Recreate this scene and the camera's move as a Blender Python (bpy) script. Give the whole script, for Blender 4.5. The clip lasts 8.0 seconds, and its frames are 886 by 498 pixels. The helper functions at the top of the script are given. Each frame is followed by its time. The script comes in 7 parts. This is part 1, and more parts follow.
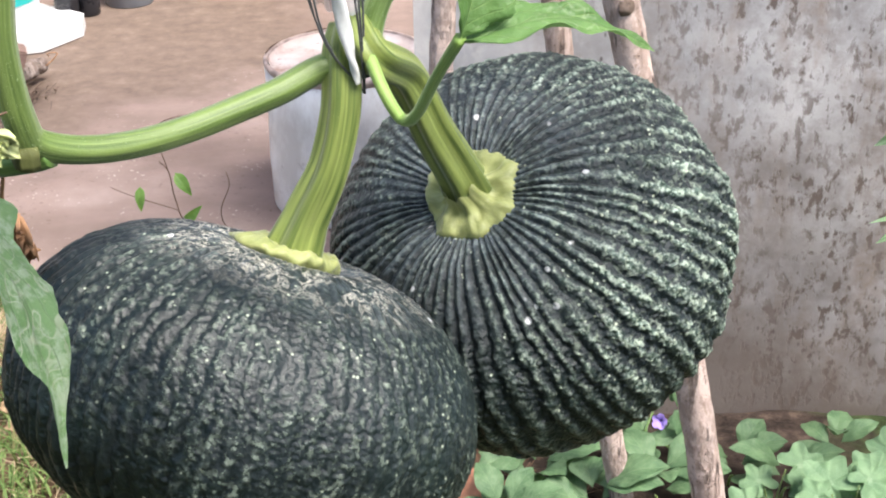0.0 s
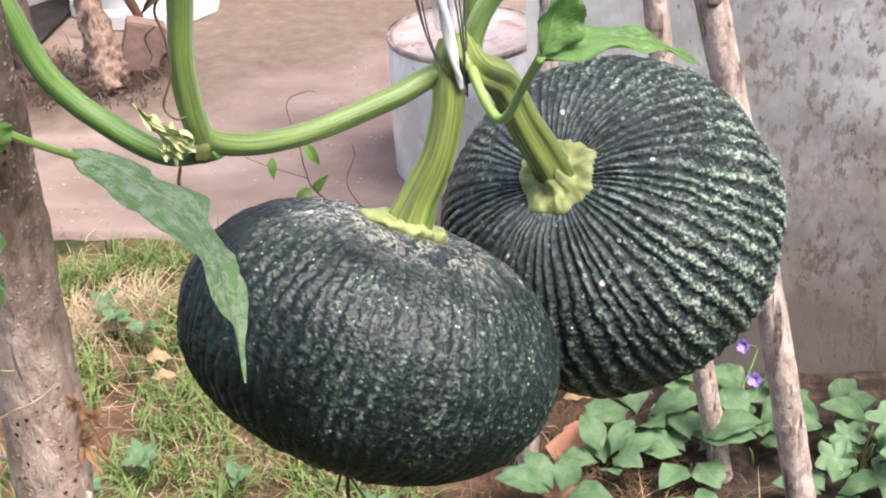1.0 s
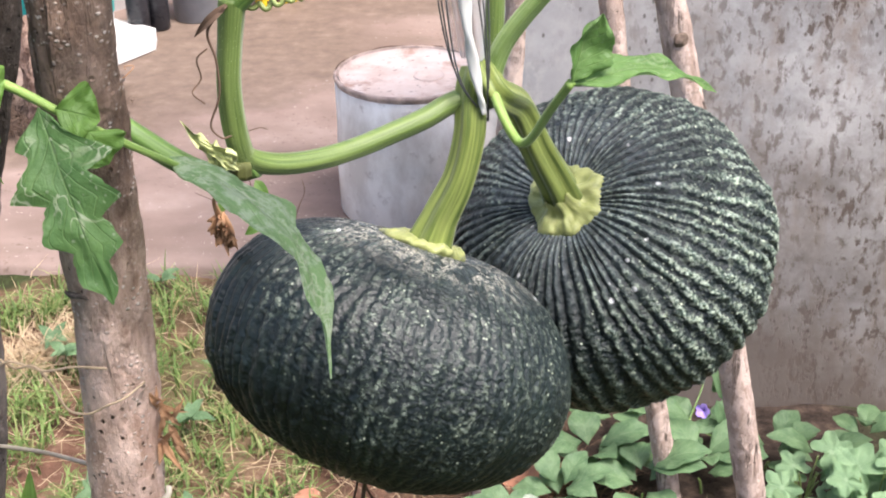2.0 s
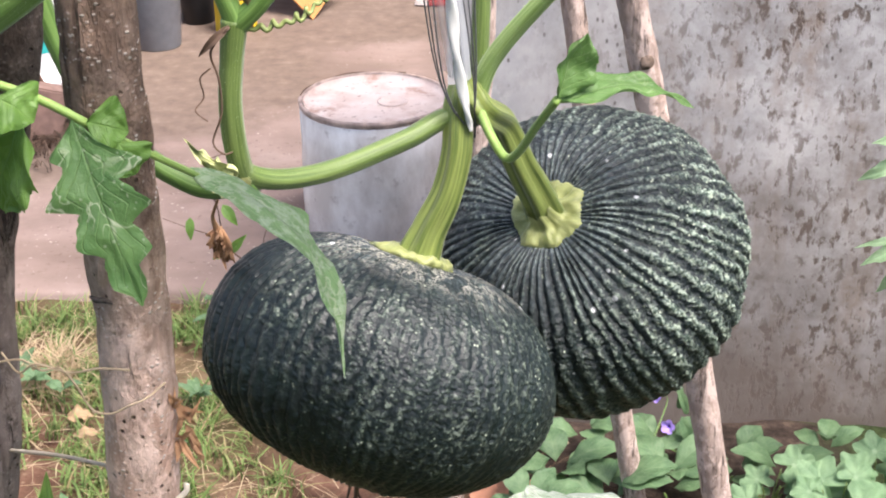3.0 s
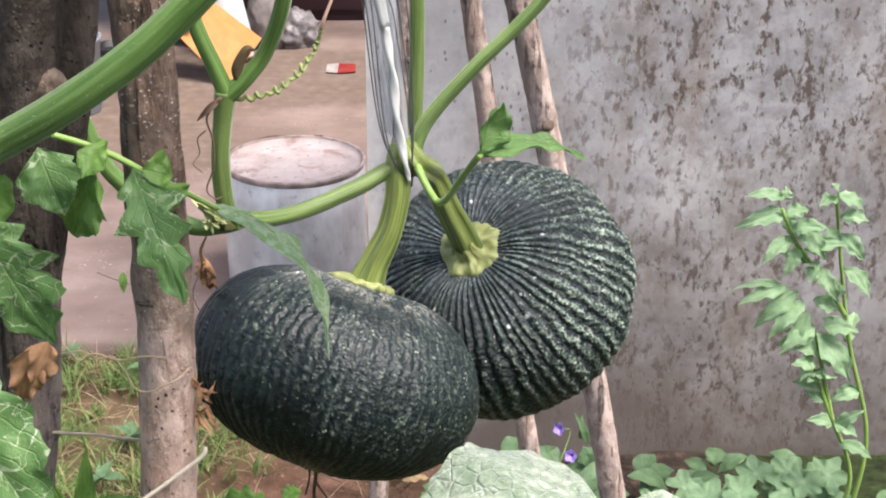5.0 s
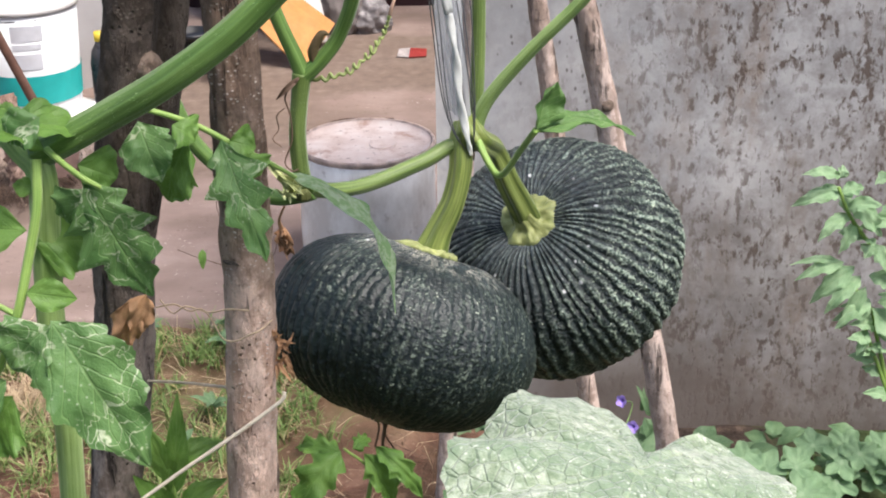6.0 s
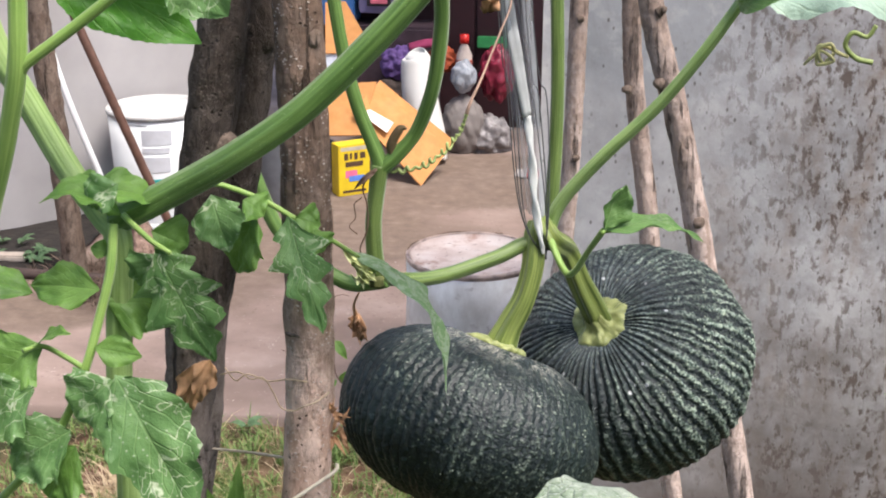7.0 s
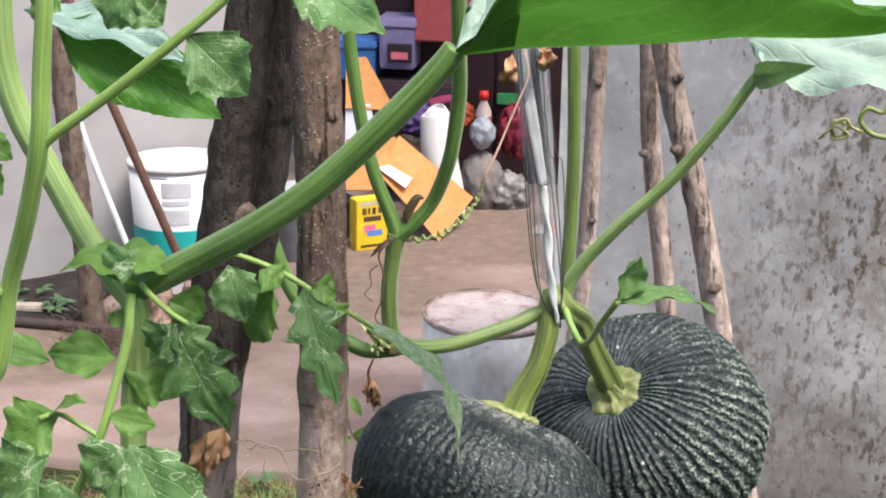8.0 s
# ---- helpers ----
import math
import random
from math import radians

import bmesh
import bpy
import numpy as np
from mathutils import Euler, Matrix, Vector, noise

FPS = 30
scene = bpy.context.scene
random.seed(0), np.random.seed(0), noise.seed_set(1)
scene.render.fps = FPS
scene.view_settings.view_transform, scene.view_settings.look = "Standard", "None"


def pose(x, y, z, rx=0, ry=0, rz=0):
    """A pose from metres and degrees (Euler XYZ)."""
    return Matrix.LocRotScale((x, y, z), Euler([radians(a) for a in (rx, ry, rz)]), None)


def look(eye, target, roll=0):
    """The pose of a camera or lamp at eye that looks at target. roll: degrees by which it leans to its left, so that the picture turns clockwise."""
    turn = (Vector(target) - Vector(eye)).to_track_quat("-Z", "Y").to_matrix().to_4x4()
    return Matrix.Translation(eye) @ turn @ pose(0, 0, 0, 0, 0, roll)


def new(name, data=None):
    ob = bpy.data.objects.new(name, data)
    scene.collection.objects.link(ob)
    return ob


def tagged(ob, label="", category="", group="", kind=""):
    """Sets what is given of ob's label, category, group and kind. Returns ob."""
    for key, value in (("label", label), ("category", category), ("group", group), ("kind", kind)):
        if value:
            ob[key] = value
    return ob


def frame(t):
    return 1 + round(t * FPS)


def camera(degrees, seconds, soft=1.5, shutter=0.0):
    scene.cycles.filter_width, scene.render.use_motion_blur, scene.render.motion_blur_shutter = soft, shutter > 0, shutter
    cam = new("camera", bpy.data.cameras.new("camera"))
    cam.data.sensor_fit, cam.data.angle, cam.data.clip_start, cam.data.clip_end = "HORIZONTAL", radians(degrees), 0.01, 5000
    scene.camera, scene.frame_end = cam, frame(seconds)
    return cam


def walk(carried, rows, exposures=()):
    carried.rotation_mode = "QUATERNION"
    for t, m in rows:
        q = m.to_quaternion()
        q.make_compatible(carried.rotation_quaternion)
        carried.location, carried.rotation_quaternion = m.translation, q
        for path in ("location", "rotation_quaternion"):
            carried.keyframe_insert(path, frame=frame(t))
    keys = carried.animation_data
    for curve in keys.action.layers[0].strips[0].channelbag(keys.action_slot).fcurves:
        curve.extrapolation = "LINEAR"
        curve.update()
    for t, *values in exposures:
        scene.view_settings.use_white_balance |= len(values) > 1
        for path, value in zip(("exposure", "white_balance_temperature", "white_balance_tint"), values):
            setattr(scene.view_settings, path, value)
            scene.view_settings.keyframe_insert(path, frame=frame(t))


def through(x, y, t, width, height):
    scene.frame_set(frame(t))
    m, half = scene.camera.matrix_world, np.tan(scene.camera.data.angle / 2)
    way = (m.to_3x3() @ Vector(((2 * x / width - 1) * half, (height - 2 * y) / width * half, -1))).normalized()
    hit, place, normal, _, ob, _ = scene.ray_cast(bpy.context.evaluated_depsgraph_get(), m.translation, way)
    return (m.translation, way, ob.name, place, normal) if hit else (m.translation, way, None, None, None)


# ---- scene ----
LENS_DEGREES = 34.0
cam = camera(LENS_DEGREES, 8.0, soft=2.0)
PATH = [
    (0, (0.0229, -0.6470, 1.1758), (-0.0366, 0.4163, 0.6227), -1.24),
    (0.5, (0.0440, -0.7192, 1.2142), (-0.0758, 0.3336, 0.6509), -2.58),
    (1, (0.0496, -0.7749, 1.2499), (-0.1103, 0.2653, 0.6733), -3.52),
    (1.2, (0.0495, -0.7728, 1.2512), (-0.1066, 0.2669, 0.6729), -3.42),
    (2.3, (-0.0328, -0.8382, 1.2612), (-0.0998, 0.2323, 0.7231), -0.79),
    (2.5, (-0.0389, -0.8416, 1.2642), (-0.0995, 0.2294, 0.7263), -0.67),
    (3, (-0.0282, -0.8573, 1.2631), (-0.0783, 0.2200, 0.7368), -0.95),
    (3.5, (-0.0297, -0.9119, 1.2898), (-0.0875, 0.1767, 0.7882), -1.12),
    (4, (-0.0580, -0.9531, 1.2945), (-0.1007, 0.1450, 0.8123), -0.26),
    (4.5, (-0.0525, -1.0021, 1.3110), (-0.0506, 0.0974, 0.8303), 0.22),
    (4.7, (-0.0503, -1.0212, 1.3166), (-0.0241, 0.0784, 0.8370), 0.60),
    (5.8, (-0.0590, -1.1272, 1.3542), (-0.0270, -0.0272, 0.8758), -0.05),
    (6, (-0.0437, -1.1366, 1.3510), (-0.0719, -0.0415, 0.8610), -0.85),
    (6.2, (-0.0259, -1.1485, 1.3448), (-0.0742, -0.0547, 0.8536), 0.21),
    (6.5, (-0.0008, -1.1671, 1.3441), (-0.0738, -0.0550, 0.8993), 0.38),
    (7, (0.0017, -1.1778, 1.3408), (-0.1304, -0.0518, 0.9475), 0.24),
    (7.5, (-0.0044, -1.1814, 1.3442), (-0.1665, -0.0534, 0.9683), -0.15),
    (8, (0.0037, -1.1795, 1.3556), (-0.1449, -0.0422, 1.0026), 0.80),
]

walk(cam, [(t, look(e, g, r)) for t, e, g, r in PATH],
     exposures=[(0.0, 1.33, 6300.0, 11.0), (1.0, 1.34, 6400.0, 13.5), (3.0, 1.34, 6400.0, 15.0), (3.5, 1.29, 6400.0, 15.0), (4.0, 1.13, 6400.0, 14.0), (4.6, 1.15, 6380.0, 14.0), (6.2, 0.93, 6350.0, 12.0), (8.0, 0.96, 6300.0, 11.5)])

# ---- sky and sun: bright hazy day, soft light from above ----
SUN_ELEVATION, SUN_AZIMUTH = 62.0, 128.0
world = bpy.data.worlds.new("sky")
scene.world = world
world.use_nodes = True
wn = world.node_tree.nodes
sky = wn.new("ShaderNodeTexSky")
sky.sky_type = "NISHITA"
sky.sun_disc = False
sky.sun_elevation = radians(SUN_ELEVATION)
sky.sun_rotation = radians(SUN_AZIMUTH)
sky.dust_density = 4.0
wn["Background"].inputs["Strength"].default_value = 0.135
world.node_tree.links.new(sky.outputs[0], wn["Background"].inputs["Color"])
sun = new("sun", bpy.data.lights.new("sun", "SUN"))
sun.data.energy, sun.data.angle, sun.data.color = 2.7, radians(24), (1.0, 0.95, 0.87)
sa, se = radians(SUN_AZIMUTH), radians(SUN_ELEVATION)
sun_from = Vector((math.sin(sa) * math.cos(se), math.cos(sa) * math.cos(se), math.sin(se)))
sun.matrix_world = look(sun_from * 20, (0, 0, 0))


# ---- materials ----
class Nodes:
    """Short hand for one node material."""

    def __init__(self, name):
        self.m = bpy.data.materials.new(name)
        self.m.use_nodes = True
        self.t = self.m.node_tree
        self.b = self.t.nodes["Principled BSDF"]
        self.out = self.t.nodes["Material Output"]

    def node(self, kind, **ins):
        n = self.t.nodes.new(kind)
        for k, v in ins.items():
            self.put(n.inputs[k.replace("_", " ")], v)
        return n

    def put(self, socket, v):
        if isinstance(v, bpy.types.NodeSocket):
            self.t.links.new(v, socket)
        elif isinstance(v, tuple) and len(v) == 3 and socket.type == "RGBA":
            socket.default_value = (*v, 1)
        else:
            socket.default_value = v

    def coords(self, scale=(1, 1, 1), which="Object"):
        c = self.t.nodes.new("ShaderNodeTexCoord")
        mp = self.node("ShaderNodeMapping")
        mp.inputs["Scale"].default_value = scale
        self.t.links.new(c.outputs[which], mp.inputs["Vector"])
        return mp.outputs[0]

    def noise(self, scale, detail=4.0, rough=0.55, vec=None, distortion=0.0):
        n = self.node("ShaderNodeTexNoise", Scale=scale, Detail=detail, Roughness=rough, Distortion=distortion)
        self.t.links.new(vec if vec is not None else self.coords(), n.inputs["Vector"])
        return n.outputs[0]

    def voronoi(self, scale, vec=None, feature="F1"):
        n = self.t.nodes.new("ShaderNodeTexVoronoi")
        n.feature = feature
        n.inputs["Scale"].default_value = scale
        self.t.links.new(vec if vec is not None else self.coords(), n.inputs["Vector"])
        return n.outputs["Distance"]

    def ramp(self, fac, *stops):
        n = self.t.nodes.new("ShaderNodeValToRGB")
        e = n.color_ramp.elements
        while len(e) < len(stops):
            e.new(0.5)
        for el, (p, c) in zip(e, stops):
            el.position = p
            el.color = (*c, 1) if isinstance(c, tuple) else (c, c, c, 1)
        self.t.links.new(fac, n.inputs[0])
        return n.outputs[0]

    def mix(self, fac, a, b, blend="MIX"):
        n = self.t.nodes.new("ShaderNodeMix")
        n.data_type, n.blend_type = "RGBA", blend
        self.put(n.inputs["Factor"], fac)
        self.put(n.inputs[6], a)
        self.put(n.inputs[7], b)
        return n.outputs[2]

    def math(self, op, a, b=0.0, c=0.0):
        n = self.t.nodes.new("ShaderNodeMath")
        n.operation = op
        for s, v in zip(n.inputs, (a, b, c)):
            self.put(s, v)
        return n.outputs[0]

    def attr(self, name):
        n = self.t.nodes.new("ShaderNodeAttribute")
        n.attribute_name = name
        return n.outputs["Fac"]

    def rnd(self):
        return self.t.nodes.new("ShaderNodeObjectInfo").outputs["Random"]

    def island(self):
        return self.t.nodes.new("ShaderNodeNewGeometry").outputs["Random Per Island"]

    def bump(self, height, strength=0.4, dist=0.002):
        n = self.node("ShaderNodeBump", Strength=strength, Distance=dist, Height=height)
        self.put(self.b.inputs["Normal"], n.outputs[0])

    def set(self, col=None, rough=None, metal=None, spec=None, **more):
        for k, v in (("Base Color", col), ("Roughness", rough), ("Metallic", metal), ("Specular IOR Level", spec)):
            if v is not None:
                self.put(self.b.inputs[k], v)
        for k, v in more.items():
            self.put(self.b.inputs[k.replace("_", " ")], v)
        return self

    def translucent(self, col, amount):
        tr = self.node("ShaderNodeBsdfTranslucent", Color=col)
        mx = self.node("ShaderNodeMixShader", Fac=amount)
        self.t.links.new(self.b.outputs[0], mx.inputs[1])
        self.t.links.new(tr.outputs[0], mx.inputs[2])
        self.t.links.new(mx.outputs[0], self.out.inputs["Surface"])
        return self


def plain(name, col, rough=0.6, var=0.25, scale=30.0, bump=0.15, metal=0.0, spec=0.4):
    """A surface of one colour with soft blotches and grain."""
    k = Nodes(name)
    dark = tuple(c * (1 - var) for c in col)
    light = tuple(min(1.0, c * (1 + var * 0.6)) for c in col)
    c1 = k.ramp(k.noise(scale, 5.0), (0.3, dark), (0.7, light))
    c2 = k.mix(k.ramp(k.noise(scale * 0.18, 3.0), (0.35, 0.0), (0.75, 0.35)), c1, tuple(c * 0.6 for c in col))
    k.set(c2, k.ramp(k.noise(scale * 0.7), (0.3, max(0.05, rough - 0.12)), (0.7, min(1.0, rough + 0.12))), metal, spec)
    k.bump(k.noise(scale * 4, 4.0), bump, 0.001)
    return k.m


def pumpkin_skin(name, tip_light, flake, dust, painted_sheen, shine, rough_skin):
    """Blackish green rind: pale worn crests where the skin is roughest, a sky sheen painted on that side, grey bloom
    and corky scratches near the stem.
    """
    k = Nodes(name)
    crest, near, pale = k.attr("crest"), k.attr("near"), k.attr("pale")
    base = k.ramp(k.noise(60.0, 5.0), (0.3, (0.0014, 0.0036, 0.0038)), (0.55, (0.0034, 0.0082, 0.0078)), (0.8, (0.008, 0.018, 0.013)))
    base = k.mix(k.ramp(k.noise(14.0, 3.0), (0.45, 0.0), (0.75, 0.55)), base, (0.010, 0.018, 0.019))
    # bluish sky sheen mixed into the base colour on the pale side
    base = k.mix(k.math("MULTIPLY", pale, painted_sheen), base, (0.020, 0.031, 0.036))
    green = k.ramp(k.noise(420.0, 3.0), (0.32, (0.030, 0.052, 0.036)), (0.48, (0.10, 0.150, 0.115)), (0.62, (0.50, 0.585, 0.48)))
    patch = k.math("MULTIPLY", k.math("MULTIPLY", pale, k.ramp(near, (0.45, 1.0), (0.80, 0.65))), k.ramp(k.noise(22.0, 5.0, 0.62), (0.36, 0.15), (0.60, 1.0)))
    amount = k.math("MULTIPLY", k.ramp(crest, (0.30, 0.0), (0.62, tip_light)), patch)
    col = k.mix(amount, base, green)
    # broken pale flakes on the roughest parts
    grit = k.math("MULTIPLY", k.ramp(k.noise(280.0, 3.0, 0.65), (0.545, 0.0), (0.58, flake)), k.math("MULTIPLY", patch, k.ramp(crest, (0.2, 0.25), (0.6, 1.0))))
    col = k.mix(grit, col, (0.42, 0.50, 0.38))
    fleck = k.math("MULTIPLY", k.math("MULTIPLY", k.ramp(pale, (0.1, 0.05), (0.7, 1.0)), k.ramp(k.voronoi(215.0), (0.08, 1.0), (0.20, 0.0))), k.ramp(k.noise(60.0, 3.0), (0.50, 0.0), (0.57, 0.9 - 0.35 * dust)))
    col = k.mix(fleck, col, (0.60, 0.67, 0.50))
    # smooth bluish zone by the stem, with corky threads
    bloom = k.math("MULTIPLY", k.ramp(near, (0.35, 0.0), (0.9, 0.75)), k.ramp(k.noise(70.0, 4.0, 0.6), (0.38, 0.15), (0.68, 1.0)))
    col = k.mix(k.math("MULTIPLY", bloom, k.ramp(crest, (0.05, 0.25), (0.40, 1.0))), col, (0.135, 0.165, 0.185))
    lines = k.ramp(k.noise(75.0, 5.0, 0.66, None, 1.2), (0.47, 0.0), (0.5, 1.0), (0.53, 0.0))
    cork = k.math("MULTIPLY", lines, k.math("MULTIPLY", k.ramp(near, (0.40, 0.0), (0.62, dust), (0.95, dust)), k.ramp(k.noise(30.0, 3.0), (0.34, 0.25), (0.46, 1.0))))
    col = k.mix(cork, col, (0.48, 0.46, 0.39))
    chips = k.math("MULTIPLY", k.ramp(k.voronoi(85.0), (0.13, 0.85), (0.19, 0.0)), k.math("MULTIPLY", k.ramp(k.noise(38.0, 4.0), (0.55, 0.0), (0.59, 1.0)), k.ramp(near, (0.2, 0.0), (0.45, 1.0))))
    col = k.mix(chips, col, (0.62, 0.63, 0.62))
    k.set(col, k.ramp(k.noise(90.0), (0.3, 0.34), (0.7, 0.56)), spec=shine)
    k.bump(k.math("ADD", k.math("ADD", k.noise(700.0, 3.0), k.math("MULTIPLY", k.voronoi(300.0), -0.7)), k.math("MULTIPLY", grit, 0.8)), rough_skin, 0.0014)
    return k.m


def stem_skin(name, dark, light, stripe=0.5):
    """Fleshy green stem with lengthwise stripes, fine hairs and pale specks."""
    k = Nodes(name)
    s1 = k.noise(1.0, 3.0, 0.5, k.coords((26.0, 1.2, 1.0), "UV"))
    c = k.ramp(s1, (0.30, dark), (0.5, tuple((a + b) / 2 for a, b in zip(dark, light))), (0.70, light))
    c = k.mix(k.ramp(k.noise(35.0, 3.0), (0.4, 0.0), (0.7, stripe)), c, light)
    c = k.mix(k.math("MULTIPLY", k.ramp(k.voronoi(520.0), (0.06, 0.6), (0.14, 0.0)), k.ramp(k.noise(90.0), (0.55, 0.0), (0.65, 1.0))), c, tuple(min(1, v * 1.5 + 0.05) for v in light))
    k.set(c, 0.48, spec=0.4, Sheen_Weight=0.25, Sheen_Roughness=0.4)
    k.b.inputs["Subsurface Weight"].default_value = 0.06
    k.b.inputs["Subsurface Radius"].default_value = (0.004, 0.006, 0.001)
    k.bump(k.math("ADD", s1, k.math("MULTIPLY", k.noise(600.0, 2.0), 0.6)), 0.4, 0.0009)
    return k.m


def leaf_skin(name, dark, light, vein, mined=0.0, gloss=0.45, through=0.3):
    """Leaf blade: veins by the blade's own coordinates, blotches, and pale miner trails where mined."""
    k = Nodes(name)
    sep = k.t.nodes.new("ShaderNodeSeparateXYZ")
    k.t.links.new(k.coords((1, 1, 1), "UV"), sep.inputs[0])
    u, v = sep.outputs[0], k.math("ABSOLUTE", k.math("SUBTRACT", sep.outputs[1], 0.5))
    mid = k.ramp(v, (0.006, 1.0), (0.022, 0.0))
    side = k.math("PINGPONG", k.math("SUBTRACT", k.math("MULTIPLY", u, 7.0), k.math("MULTIPLY", v, 5.0)), 0.5)
    side = k.ramp(side, (0.02, 0.75), (0.09, 0.0))
    veins = k.math("MAXIMUM", mid, side)
    net = k.ramp(k.voronoi(260.0, None, "DISTANCE_TO_EDGE"), (0.02, 1.0), (0.12, 0.0))
    c = k.ramp(k.noise(55.0, 4.0), (0.3, dark), (0.7, light))
    c = k.mix(k.math("MULTIPLY", k.ramp(k.rnd(), (0.0, 0.0), (1.0, 0.45)), k.noise(12.0)), c, light)
    c = k.mix(k.math("MULTIPLY", veins, 0.38), c, vein)
    c = k.mix(k.math("MULTIPLY", net, 0.06), c, vein)
    if mined:
        trail = k.ramp(k.noise(85.0, 1.5, 0.5, None, 0.8), (0.478, 0.0), (0.495, 0.9), (0.508, 0.9), (0.525, 0.0))
        trail = k.math("MULTIPLY", trail, k.ramp(k.noise(30.0, 2.0), (0.44, 0.0), (0.56, min(1.0, mined))))
        c = k.mix(trail, c, (0.56, 0.62, 0.42))
        c = k.mix(k.ramp(k.voronoi(230.0), (0.1, min(1.0, 0.7 * mined)), (0.2, 0.0)), c, (0.45, 0.52, 0.36))
    if mined > 1:
        c = k.mix(k.ramp(k.noise(150.0, 5.0, 0.70), (0.47, 0.0), (0.58, 0.8)), c, (0.52, 0.63, 0.42))
    k.set(c, gloss, spec=0.4)
    k.bump(k.math("ADD", k.math("MULTIPLY", veins, -0.4), k.math("ADD", k.math("MULTIPLY", net, -0.06), k.math("ADD", k.noise(180.0), k.math("MULTIPLY", k.noise(75.0, 3.0), 1.6)))), 0.7, 0.0016)
    k.translucent(k.mix(0.5, c, light), through)
    return k.m


def whitish_leaf(name):
    """Old squash leaf under mildew: whitish bloom broken by a net of green veins, pale dots, dark freckles, ragged yellow rim."""
    k = Nodes(name)
    sep = k.t.nodes.new("ShaderNodeSeparateXYZ")
    k.t.links.new(k.coords((1, 1, 1), "UV"), sep.inputs[0])
    c = k.ramp(k.noise(120.0, 7.0, 0.72), (0.34, (0.13, 0.185, 0.10)), (0.48, (0.27, 0.33, 0.225)), (0.60, (0.46, 0.51, 0.40)))
    c = k.mix(k.ramp(k.noise(20.0, 5.0, 0.6), (0.42, 0.0), (0.60, 0.75)), c, (0.17, 0.245, 0.15))
    net = k.ramp(k.voronoi(115.0, None, "DISTANCE_TO_EDGE"), (0.015, 1.0), (0.10, 0.0))
    c = k.mix(k.math("MULTIPLY", net, k.ramp(k.noise(35.0, 3.0), (0.44, 0.0), (0.62, 0.28))), c, (0.17, 0.24, 0.15))
    ray = k.math("ABSOLUTE", k.math("SUBTRACT", sep.outputs[1], 0.5))
    c = k.mix(k.math("MULTIPLY", k.ramp(ray, (0.012, 0.55), (0.05, 0.0)), k.ramp(sep.outputs[0], (0.0, 1.0), (0.95, 0.3))), c, (0.36, 0.43, 0.27))
    c = k.mix(k.math("MULTIPLY", k.ramp(k.voronoi(260.0), (0.14, 0.85), (0.28, 0.0)), k.ramp(k.noise(60.0), (0.45, 0.0), (0.6, 1.0))), c, (0.70, 0.73, 0.64))
    c = k.mix(k.math("MULTIPLY", k.ramp(k.voronoi(170.0), (0.10, 0.8), (0.2, 0.0)), k.ramp(k.noise(45.0), (0.48, 0.0), (0.58, 1.0))), c, (0.09, 0.14, 0.07))
    c = k.mix(k.ramp(k.math("ADD", sep.outputs[0], k.math("MULTIPLY", k.noise(55.0, 4.0), 0.16)), (1.02, 0.0), (1.07, 0.75)), c, (0.44, 0.43, 0.17))
    k.set(c, 0.75, spec=0.2, Sheen_Weight=0.4, Sheen_Roughness=0.5)
    k.bump(k.math("ADD", k.math("SUBTRACT", k.noise(220.0, 5.0), k.math("MULTIPLY", net, 0.5)), k.math("MULTIPLY", k.noise(60.0, 3.0), 1.5)), 0.8, 0.0025)
    k.translucent(c, 0.12)
    return k.m


